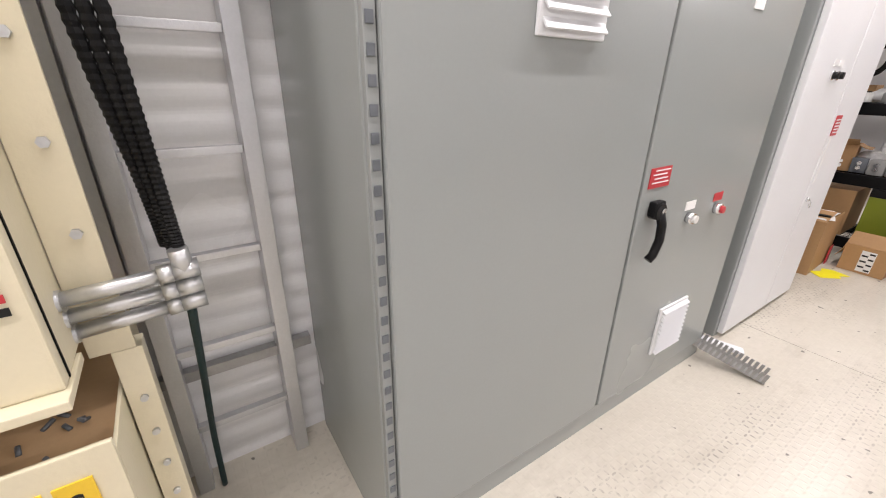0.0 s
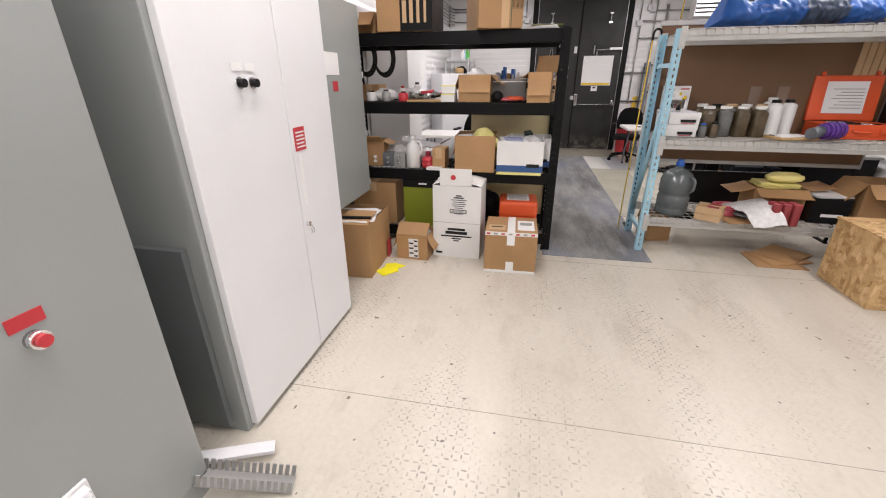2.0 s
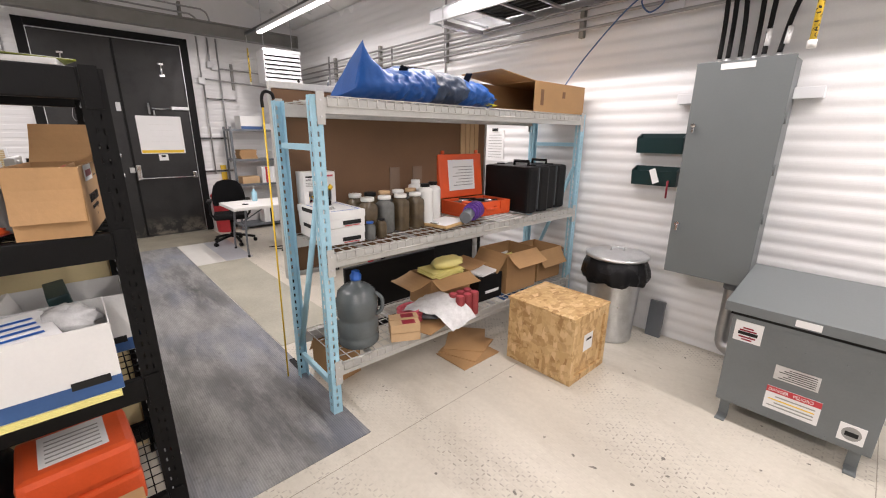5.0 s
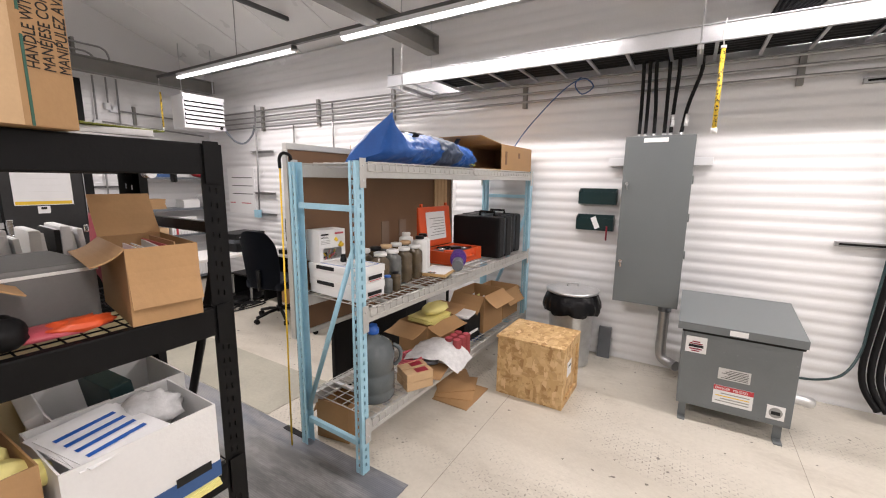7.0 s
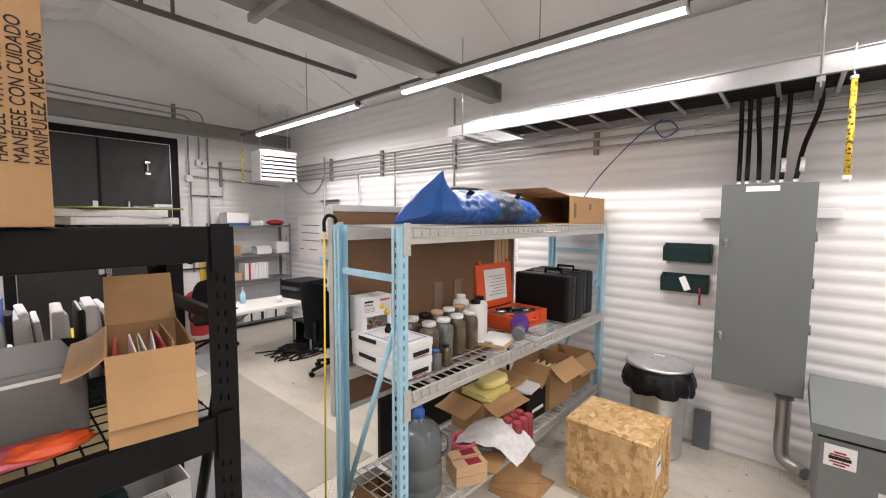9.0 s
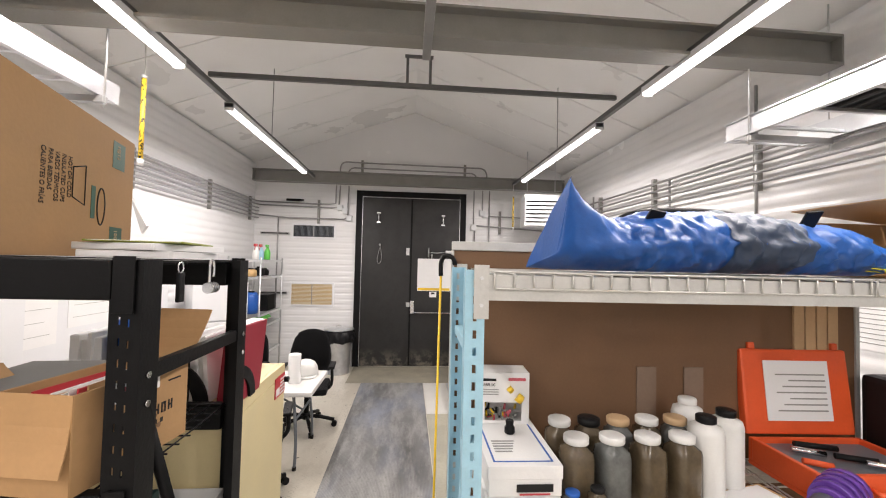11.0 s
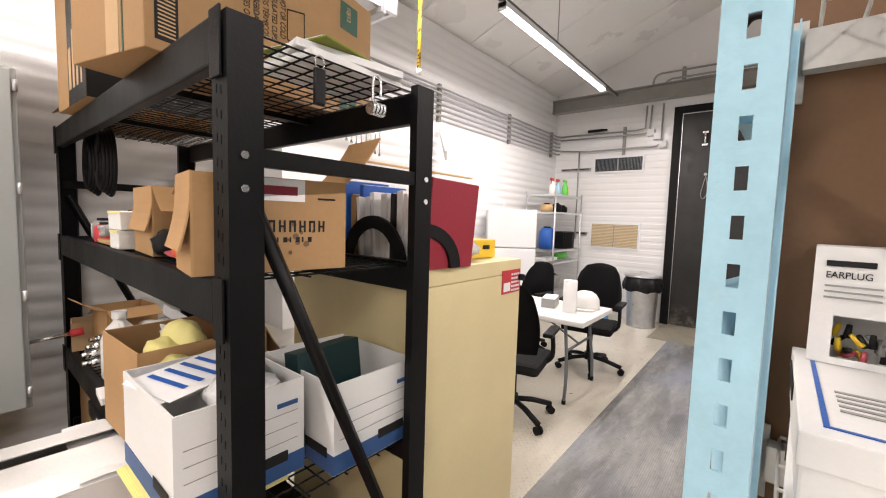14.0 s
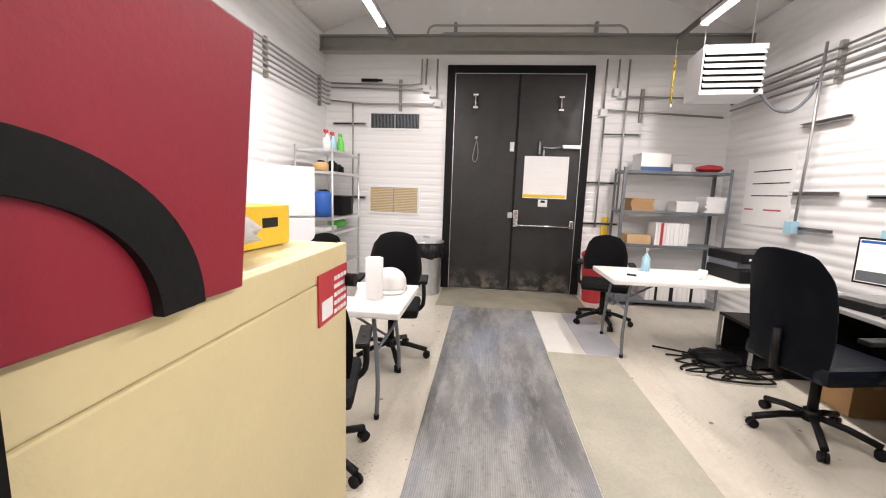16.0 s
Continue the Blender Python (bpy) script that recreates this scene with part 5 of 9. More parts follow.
def jar(m, liquid, cap, h=0.185, r=0.05, label="square plastic sample jar of murky liquid, white cap"):
    j = thing("sample_jar", label, "jar", m, "sample jars")
    bm = bmesh.new()
    seg = 20
    prof = [(r * 0.94, 0), (r, 0.006), (r, h * 0.72), (r * 0.93, h * 0.80), (r * 0.66, h * 0.87), (r * 0.66, h * 0.9)]
    rings = []
    for rr, z in prof:
        ring = []
        for k in range(seg):
            a = 2 * math.pi * (k + 0.5) / seg
            sq = (abs(math.cos(a)) ** 6 + abs(math.sin(a)) ** 6) ** (-1 / 6) if z < h * 0.84 else 1.0
            ring.append(bm.verts.new((rr * sq * 0.92 * math.cos(a), rr * sq * 0.92 * math.sin(a), z)))
        rings.append(ring)
    for a_, b_ in zip(rings, rings[1:]):
        for k in range(seg):
            bm.faces.new((a_[k], a_[(k + 1) % seg], b_[(k + 1) % seg], b_[k])).smooth = True
    bm.faces.new(rings[0][::-1])
    bm.faces.new(rings[-1])
    part("jar", bm, M[liquid], j)
    bm = bmesh.new()
    lathe(bm, [(r * 0.74, h * 0.9), (r * 0.78, h * 0.91), (r * 0.78, h * 0.99), (r * 0.7, h), (r * 0.05, h)], 20)
    part("cap", bm, M[cap], j)
    return j


fluids = ("brownjar", "greyjar", "brownjar", "brownjar", "greyjar")
for k in range(4):
    jar(pose(5.295, -1.895 - k * 0.132, Z1, 0, 0, 4 * k), fluids[k], "skin", 0.25, 0.056)
for k in range(5):
    jar(pose(5.43, -1.885 - k * 0.118, Z1, 0, 0, -5 * k), fluids[(k + 2) % 5], ("skin", "blackplastic", "cardpale", "skin", "cardpale")[k], 0.26, 0.054)
jar(pose(5.19, -1.84, Z1), "greyjar", "bluecap", 0.115, 0.03, "small dark sample bottle with a blue cap")
jar(pose(5.19, -1.925, Z1), "brownjar", "blackplastic", 0.125, 0.03, "small dark sample bottle with a black cap")
for x, y, h, cap in ((5.33, -2.41, 0.30, "blackplastic"), (5.39, -2.54, 0.30, "blackplastic"), (5.50, -2.46, 0.31, "skin")):
    b = thing("white_bottle", "milky white plastic bottle with a screw cap", "bottle", pose(x, y, Z1), "white bottles")
    bm = bmesh.new()
    lathe(bm, [(0.055, 0), (0.06, 0.008), (0.06, h * 0.80), (0.054, h * 0.87), (0.03, h * 0.91), (0.03, h * 0.92)], 24)
    part("bottle", bm, M["skin"], b)
    bm = bmesh.new()
    lathe(bm, [(0.034, h * 0.92), (0.035, h * 0.93), (0.035, h * 0.99), (0.032, h), (0.004, h)], 18)
    part("cap", bm, M[cap], b)
cbd = thing("clipboard", "brown clipboard with white paper on the wire deck", "clipboard", pose(5.23, -2.53, Z1, 0, 0, 12))
boxpart("board", (-0.115, -0.16, 0.0, 0.115, 0.16, 0.02), M["wood"], cbd, 0.002)
boxpart("paper", (-0.105, -0.14, 0.021, 0.105, 0.15, 0.0225), M["paper"], cbd, 0)
boxpart("clip", (-0.03, 0.13, 0.0226, 0.03, 0.155, 0.032), M["chrome"], cbd, 0.002)
pv = thing("purple_float", "ribbed purple plastic float lying on the rack", "float", pose(5.20, -2.80, Z1 + 0.07, 0, 0, 28))
bm = bmesh.new()
for k, r in enumerate((0.054, 0.064, 0.068, 0.07, 0.07)):
    y = 0.11 - k * 0.043
    rod(bm, (0, y + 0.016, 0), (0, y - 0.016, 0), r, 22)
    rod(bm, (0, y - 0.016, 0), (0, y - 0.026, 0), r * 0.7, 18)
part("ribbed_body", bm, M["purple"], pv)
bm = bmesh.new()
rod(bm, (0, 0.127, 0), (0, 0.23, -0.015), 0.045, 16)
part("neck", bm, M["steelgrey"], pv)

oc = thing("orange_case", "open orange equipment case with tools, lid up with a paper", "case", pose(5.23, -3.03, Z1, 0, 0, -3))
bm = bmesh.new()
for a in ((0, -0.25, 0, 0.33, 0.25, 0.02), (0, -0.25, 0.02, 0.02, 0.25, 0.115), (0.31, -0.25, 0.02, 0.33, 0.25, 0.115), (0.02, -0.25, 0.02, 0.31, -0.23, 0.115), (0.02, 0.23, 0.02, 0.31, 0.25, 0.115)):
    box(bm, *a, 0.004)
part("base", bm, M["orange"], oc)
boxpart("foam", (0.022, -0.228, 0.03, 0.308, 0.228, 0.095), M["steelgrey"], oc, 0.003, "dark foam insert")
for y in (-0.17, 0.12):
    boxpart("latch", (-0.014, y, 0.045, -0.0005, y + 0.05, 0.11), M["orange"], oc, 0.004)
bm = bmesh.new()
pipe(bm, [(-0.001, -0.06, 0.07), (-0.025, -0.06, 0.06), (-0.025, 0.06, 0.06), (-0.001, 0.06, 0.07)], 0.009, 8)
part("handle", bm, M["orange"], oc)
lid = boxpart("lid", (0.0, -0.25, 0.0, 0.045, 0.25, 0.37), M["orange"], oc, 0.012)
lid.matrix_basis = pose(0.335, 0, 0.12, 0, 7, 0)
boxpart("lid_paper", (-0.004, -0.15, 0.06, -0.0005, 0.15, 0.32), M["paper"], lid, 0, "printed instruction sheet")
for k in range(7):
    boxpart("print_line", (-0.0055, -0.13, 0.10 + 0.026 * k, -0.0042, 0.10 - 0.03 * (k % 3), 0.106 + 0.026 * k), M["greyplastic"], lid, 0)
for y in (-0.21, 0.18):
    bm = bmesh.new()
    box(bm, -0.005, y, 0.37, 0.03, y + 0.03, 0.40, 0.006)
    part("lid_catch", bm, M["orange"], lid)
for k, (x, y, l, mt) in enumerate(((0.08, -0.15, 0.2, "chrome"), (0.14, -0.1, 0.22, "rubber"), (0.2, 0.05, 0.18, "chrome"), (0.1, 0.12, 0.14, "orange"), (0.25, -0.05, 0.25, "rubber"))):
    bm = bmesh.new()
    rod(bm, (x - 0.02, y, 0.108), (x + 0.02, y + l * 0.6, 0.112), 0.012, 8)
    part("tool", bm, M[mt], oc)
for k in range(2):
    bc = thing("black_case", "large black plastic equipment case on the rack", "case", pose(5.31 + 0.03 * k, -3.46 - 0.315 * k, Z1, 0, 0, -4), "black cases")
    boxpart("shell", (-0.27, -0.145, 0.0, 0.25, -0.002, 0.395), M["blackplastic"], bc, 0.03)
    boxpart("shell", (-0.27, 0.002, 0.0, 0.25, 0.145, 0.395), M["blackplastic"], bc, 0.03)
    boxpart("seam_band", (-0.268, -0.0015, 0.03, 0.24, 0.0015, 0.385), M["steelgrey"], bc, 0)
    bm = bmesh.new()
    pipe(bm, [(-0.14, 0, 0.39), (-0.14, 0, 0.43), (0.02, 0, 0.43), (0.02, 0, 0.39)], 0.013, 8)
    part("handle", bm, M["blackplastic"], bc)
    for x in (-0.2, 0.16):
        boxpart("latch", (x, -0.03, 0.385, x + 0.05, 0.03, 0.404), M["blackplastic"], bc, 0.005)

# low deck
jg = thing("water_jug", "smoky grey ribbed water jug with a blue cap", "water jug", pose(5.235, -1.745, Z0))
bm = bmesh.new()
lathe(bm, [(0.12, 0), (0.135, 0.02), (0.135, 0.06), (0.128, 0.07), (0.135, 0.08), (0.135, 0.17), (0.127, 0.18), (0.127, 0.20), (0.135, 0.21), (0.135, 0.32), (0.128, 0.33), (0.12, 0.37), (0.08, 0.405), (0.035, 0.42), (0.03, 0.45)], 32)
part("jug", bm, M["jug"], jg)
bm = bmesh.new()
lathe(bm, [(0.034, 0.44), (0.036, 0.445), (0.036, 0.475), (0.026, 0.48), (0.026, 0.50)], 18)
part("cap", bm, M["bluecap"], jg)
bm = bmesh.new()
pipe(bm, curve_pts([(-0.11, -0.08, 0.22), (-0.14, -0.10, 0.26), (-0.14, -0.10, 0.33), (-0.10, -0.08, 0.36)]), 0.013, 8)
part("handle", bm, M["jug"], jg)
for k, (dx, dz) in enumerate(((0.0, 0.0), (0.09, 0.0), (0.0, 0.062), (0.085, 0.062))):
    wb = thing("wooden_box", "small pale wooden box stacked on the wire deck", "box", pose(5.06 + dx, -2.0 - dx * 0.6, Z0 + dz, 0, 0, -28), "small pale boxes")
    boxpart("body", (-0.04, -0.10, 0.0, 0.04, 0.10, 0.052), M["cardpale"], wb, 0.003)
    boxpart("lid", (-0.041, -0.101, 0.0525, 0.041, 0.101, 0.06), M["cardpale"], wb, 0.002)
    if k > 1:
        boxpart("label", (-0.03, -0.07, 0.0605, 0.03, 0.02, 0.0615), M["maroon"], wb, 0)
hs_ = thing("hose_coil", "coil of pink hose on the wire deck", "hose", pose(5.27, -2.21, Z0))
for k in range(5):
    bm = bmesh.new()
    pipe(bm, [(0.085 * math.cos(a), 0.095 * math.sin(a), 0.012 + 0.02 * k + 0.003 * math.sin(3 * a + k)) for a in [2 * math.pi * i / 28 for i in range(29)]], 0.0105, 8)
    part("turn", bm, M["pink"], hs_)
cf = thing("flat_card", "flattened piece of cardboard on the wire deck", "cardboard", pose(5.12, -2.25, Z0))
boxpart("sheet", (-0.12, -0.13, 0, 0.12, 0.13, 0.005), M["card"], cf, 0).matrix_basis = pose(0, 0, 0, 0, 0, 14)
bm = bmesh.new()
rows = []
for i in range(13):
    row = []
    for j in range(9):
        u, v = i / 12, j / 8
        x = 0.20 - 0.40 * u
        y = -0.02 - 0.24 * v - 0.16 * u
        z = 0.17 * math.sin(math.pi * (0.25 + 0.6 * u)) * (0.5 + 0.5 * v) + 0.025 * noise.noise((u * 5, v * 5, 2)) + 0.012
        row.append(bm.verts.new((x, y, max(z, 0.006) if u < 0.72 else z - 0.05 * (u - 0.72) * 4)))
    rows.append(row)
for a, b in zip(rows, rows[1:]):
    for j in range(8):
        bm.faces.new((a[j], a[j + 1], b[j + 1], b[j])).smooth = True
solo("plastic_sheet", bm, M["bag"], "crumpled clear plastic sheet hanging over the deck edge", "plastic sheet", pose(5.12, -2.14, Z0))
lump("grey_pouch", "grey crumpled pouch beside the hose coil", "pouch", pose(5.22, -2.33, Z0), (0.10, 0.08, 0.035), "steelgrey", 3.0)
for k in range(6):
    cn = thing("red_can", "dark red paper-wrapped cylinder standing on the deck", "can", pose(5.03 + 0.075 * (k // 3), -2.50 - 0.076 * (k % 3), Z0), "red cylinders")
    bm = bmesh.new()
    lathe(bm, [(0.033, 0), (0.035, 0.004), (0.035, 0.175), (0.033, 0.18)], 18)
    part("wrap", bm, mat("dark_red_wrap", (0.26, 0.035, 0.04), 0.5, var=0.12) if k == 0 else bpy.data.materials["dark_red_wrap"], cn)
    bm = bmesh.new()
    lathe(bm, [(0.026, 0.1805), (0.026, 0.183)], 14)
    part("end_disc", bm, M["pink"], cn)
carton("open_carton", "open cardboard carton holding yellow papers", pose(5.40, -2.63, Z0, 0, 0, -4), 0.30, 0.40, 0.26, (("-x", 200), ("+y", 195), ("-y", 170)))
yp = sheets("yellow_papers", "pile of yellow papers on the open carton", pose(5.36, -2.60, Z0 + 0.268), 0.22, 0.30, 14, "paleyellow", 0.012)
lump("paper_bundle", "folded bundle of yellow paper", "papers", pose(5.34, -2.66, Z0 + 0.302), (0.09, 0.15, 0.045), "paleyellow", 5.2, 0.2)
bb_ = carton("black_box", "black printed box with papers on top", pose(5.28, -2.97, Z0, 0, 0, -3), 0.30, 0.28, 0.22, material="blackplastic", tape=False)
boxpart("print_bar", (-0.1525, -0.10, 0.06, -0.1505, 0.06, 0.085), M["paper"], bb_, 0)
sheets("loose_papers", "loose white papers on the black box", pose(5.27, -2.97, Z0 + 0.223), 0.24, 0.26, 7)
carton("tall_carton", "tall open carton stuffed with papers on the deck", pose(5.27, -3.36, Z0, 0, 0, -3), 0.34, 0.40, 0.36, (("-x", 215), ("+x", 250), ("+y", 230)))
for k in range(10):
    s = sheets("loose_sheet", "crumpled white and yellow papers filling the tall carton", pose(5.17 + 0.024 * k, -3.36 + random.uniform(-0.04, 0.04), Z0 + 0.12, 0, random.uniform(70, 96), random.uniform(-14, 14)), 0.28, 0.28, 2, ("paper", "paleyellow", "paper")[k % 3], 0.03)
carton("low_carton", "worn cardboard carton with a printed side by the wall", pose(5.27, -3.80, Z0, 0, 0, -3), 0.34, 0.36, 0.30, (("-y", 205), ("-x", 240)))
bm = bmesh.new()
box(bm, -0.16, -0.12, 0, 0.16, 0.12, 0.18, 0.004)
solo("white_blue_box", bm, M["navy"], "dark blue and white printed box under the carton", "box", pose(5.62, -3.8, 0.0))
for k in range(3):
    bm = bmesh.new()
    box(bm, -0.16, -0.2, 0, 0.16, 0.2, 0.006)
    solo("floor_cardboard", bm, M["card"], "flattened cardboard lying under the rack", "cardboard", pose(5.05 + 0.08 * k, -2.62 - 0.07 * k, 0.001 + 0.007 * k, 0, 0, 20 * k), "floor cardboard")
# behind the rack on the floor
carton("floor_carton", "open cardboard carton standing under the rack", pose(5.52, -1.72, 0.001, 0, 0, 10), 0.26, 0.22, 0.28, (("+x", 250),))
bm = bmesh.new()
box(bm, -0.02, -0.5, 0.0, 0.02, 0.5, 0.62, 0.01)
solo("standing_board", bm, M["blackplastic"], "black board standing behind the pallet rack", "board", pose(5.95, -2.55, 0.0))

# top deck: blue bag, webbing, carton
bag = thing("blue_bag", "long blue vinyl gear bag with a peaked end on the rack", "bag", pose(5.30, -1.665, Z2))


def bag_ring(u, K=48, grow=1.0):
    """One cross-section of the gear bag: a flat sealed end that stands up in a peak, slumping into a tube."""
    y = -0.10 - 1.13 * u
    f = min(1.0, u / 0.20)
    f = f * f * (3 - 2 * f)
    h_ = 0.175 + 0.035 * math.sin(math.pi * min(1, max(0, (u - 0.2) / 0.6))) + 0.018 * noise.noise((u * 9, 1, 0)) - 0.055 * max(0, u - 0.86) * 6
    w_ = 0.205 + 0.02 * noise.noise((u * 7, 5, 0)) - 0.05 * max(0, u - 0.9) * 8
    peak, tail = Vector((-0.215, -0.115, 0.292)), Vector((0.15, -0.085, 0.008))
    across = Vector((0.285, 0, 0.385)).normalized()
    out = []
    for k in range(K):
        a = 2 * math.pi * k / K
        cx, sz = math.cos(a), math.sin(a)
        fold = 1 - abs(noise.noise((u * 13 + cx, cx * 2.0, sz * 2.0))) * 2
        crease = 1 - abs(noise.noise((u * 30 + sz * 2, cx * 3.0 + 3, sz * 3.0))) * 2
        wr = 1 + 0.05 * noise.noise((u * 11, cx * 2, sz * 2)) + 0.11 * fold * abs(fold) + 0.075 * crease * abs(crease)
        tube = Vector((w_ * cx * wr * grow - 0.02, y, h_ * (0.48 + 0.52 * sz * wr * grow)))
        turn = a + math.radians(50)
        s = (1 + math.cos(turn)) / 2
        bow = math.sin(math.pi * s)
        flat = peak.lerp(tail, s ** 0.9) + across * (0.012 * math.sin(turn) + 0.01 * bow * noise.noise((s * 5, 2, 0)))
        if math.sin(turn) < 0:
            sag = bow * 0.5
            flat = flat.lerp(Vector((-0.20, flat.y - 0.03, 0.004)), sag)
        p = flat.lerp(tube, f)
        out.append((p.x, p.y + 0.012 * f * noise.noise((u * 30, cx * 3, sz * 3)), max(0.003, p.z)))
    return out


def bag_skin(name, u0, u1, n, material, grow, label="", caps=True):
    bm = bmesh.new()
    rings = [[bm.verts.new(p) for p in bag_ring(u0 + (u1 - u0) * i / n, grow=grow)] for i in range(n + 1)]
    K = len(rings[0])
    for a_, b_ in zip(rings, rings[1:]):
        for k in range(K):
            bm.faces.new((a_[k], a_[(k + 1) % K], b_[(k + 1) % K], b_[k])).smooth = True
    if caps:
        bm.faces.new(rings[0][::-1])
        bm.faces.new(rings[-1])
    return part(name, bm, M[material], bag, label)


bag_skin("bag_body", 0.0, 1.0, 120, "bluebag", 1.0)
bag_skin("band", 0.47, 0.70, 30, "bagdark", 1.02, "slate vinyl middle panel", False)
for yb_, zb_, turn in ((-0.42, 0.175, 35), (-0.98, 0.19, -20)):
    tab = boxpart("strap_tab", (-0.004, -0.028, -0.045, 0.004, 0.028, 0.035), M["rubber"], bag, 0.002, "black webbing tab")
    tab.matrix_basis = pose(-0.15, yb_, zb_, turn * 0.3, -38, 0)
bm = bmesh.new()
pipe(bm, curve_pts([(0.06, -0.36, 0.15), (0.07, -0.46, 0.215), (0.05, -0.62, 0.235), (0.02, -0.82, 0.225), (-0.02, -0.98, 0.17)]), 0.013, 8)
part("strap", bm, M["rubber"], bag, "black carrying strap")
wbg = thing("webbing_harness", "tangle of lime yellow webbing straps on the rack", "harness", pose(5.15, -2.72, Z2))
for k in range(7):
    bm = bmesh.new()
    pts = curve_pts([(random.uniform(-0.04, 0.12), 0.25 - 0.12 * j + random.uniform(-0.05, 0.05), 0.012 + 0.05 * random.random()) for j in range(5)], 6)
    for p, q in zip(pts, pts[1:]):
        d = (q - p).normalized().cross(Vector((0, 0, 1)))
        w = 0.022
        vs = [bm.verts.new(c) for c in (p - d * w, p + d * w, q + d * w, q - d * w)]
        bm.faces.new(vs)
    bmesh.ops.remove_doubles(bm, verts=bm.verts[:], dist=0.004)
    bmesh.ops.solidify(bm, geom=bm.faces[:], thickness=0.003)
    part("strap", bm, M["hivis"] if k != 3 else M["rubber"], wbg)
sc = thing("side_open_carton", "long cardboard carton lying open at one end", "box", pose(5.03, -4.03, Z2, 0, 0, -2.0))
bm = bmesh.new()
for a in ((0.0, 0.0, 0.0, 0.42, 1.05, 0.005), (0.415, 0.0, 0.005, 0.42, 1.05, 0.225), (0.0, 0.0, 0.005, 0.005, 0.72, 0.225), (0.005, 0.0, 0.005, 0.415, 0.005, 0.225), (0.0, 0.0, 0.2255, 0.42, 0.72, 0.230)):
    box(bm, *a)
part("body", bm, M["card"], sc)
f = boxpart("flap", (0.0, 0.0, 0.0, 0.42, 0.40, 0.004), M["card"], sc, 0)
f.matrix_basis = pose(0.0, 0.725, 0.226, 6, 0, 0)
boxpart("print_bar", (-0.002, 0.30, 0.12, -0.0005, 0.34, 0.17), M["fibre"], sc, 0)
boxpart("print_bar", (-0.002, 0.60, 0.05, -0.0005, 0.64, 0.17), M["fibre"], sc, 0)

yr = thing("yellow_rod", "long yellow rod with a black hook on the rack post", "rod", pose(5.672, -1.44, 0))
bm = bmesh.new()
rod(bm, (0.01, 0.025, 0.01), (0, 0.008, 1.86), 0.0055, 8)
part("shaft", bm, M["yellow"], yr)
bm = bmesh.new()
pipe(bm, curve_pts([(0, 0.008, 1.84), (0, 0.008, 1.90), (-0.01, -0.01, 1.93), (-0.03, -0.04, 1.92), (-0.03, -0.05, 1.89)]), 0.010, 8)
part("hook", bm, M["rubber"], yr, "black plastic hook")

# ---- floor boxes before the black rack ----
c1 = carton("large_carton", "large cardboard carton with papers on its open top", pose(4.32, 1.07, 0.001, 0, 0, 2), 0.56, 0.50, 0.46, (("-x", 8), ("+y", 200)))
sheets("carton_papers", "white papers lying on the large carton", pose(4.27, 1.00, 0.468, 0, 0, 8), 0.36, 0.32, 5)
bm = bmesh.new()
box(bm, -0.02, -0.20, 0, 0.02, 0.20, 0.03, 0.002)
solo("black_folder", bm, M["rubber"], "black folder lying on the large carton beneath papers", "folder", pose(4.14, 1.02, 0.468, 0, 0, 6))
bm = bmesh.new()
box(bm, -0.055, -0.004, 0, 0.055, 0.004, 0.16, 0.002)
solo("red_card", bm, M["red"], "red card standing against the large carton", "card", pose(4.54, 0.815, 0.001, 0, 0, 4))
c2 = carton("small_carton", "small open carton with printed tape and packed paper", pose(4.63, 0.575, 0.001, 0, 0, -3), 0.29, 0.29, 0.23, (("-x", 40), ("+y", 250), ("-y", 240)))
boxpart("printed_tape", (-0.1475, -0.06, 0.02, -0.1455, 0.03, 0.2), M["boxwhite"], c2, 0, "white printed tape")
for k in range(7):
    boxpart("print_block", (-0.149, -0.055 + 0.04 * (k % 2), 0.03 + 0.024 * k, -0.1477, -0.02 + 0.045 * (k % 2), 0.044 + 0.024 * k), M["ink"], c2, 0)
lump("packing_paper", "crumpled white packing paper in the small carton", "paper", pose(4.66, 0.56, 0.12), (0.11, 0.11, 0.065), "bag", 8.1)
c3 = carton("white_carton", "tall white printed carton with a raised rear flap", pose(4.77, 0.19, 0.001, 0, 0, -2), 0.33, 0.43, 0.67, (("+y", 14), ("-y", 9), ("+x", 4)), material="boxwhite", tape=False)
boxpart("seam", (-0.1665, -0.214, 0.333, -0.1655, 0.214, 0.336), M["greyplastic"], c3, 0)
boxpart("flap", (-0.166, -0.13, 0.672, -0.161, 0.15, 0.82), M["boxwhite"], c3, 0.001)
bm = bmesh.new()
rod(bm, (-0.1672, 0.03, 0.745), (-0.1685, 0.03, 0.745), 0.022, 16)
part("red_dot", bm, M["red"], c3, "round red sticker")
for k in range(10):
    z, w = 0.58 - 0.018 * k, (0.05, 0.09, 0.14, 0.10, 0.13, 0.11, 0.07, 0.07, 0.12, 0.08)[k]
    boxpart("print_line", (-0.1675, -w / 2 - 0.02, z, -0.1665, w / 2 - 0.02, z + (0.010 if k in (0, 1) else 0.005)), M["ink"], c3, 0)
boxpart("bar_code", (-0.1675, -0.09, 0.425, -0.1665, 0.06, 0.46), M["ink"], c3, 0)
boxpart("bar_code", (-0.1685, -0.084, 0.431, -0.1676, 0.054, 0.454), M["boxwhite"], c3, 0)
for k in range(16):
    boxpart("code_line", (-0.1695, -0.08 + 0.008 * k, 0.434, -0.1686, -0.077 + 0.008 * k, 0.451), M["ink"], c3, 0)
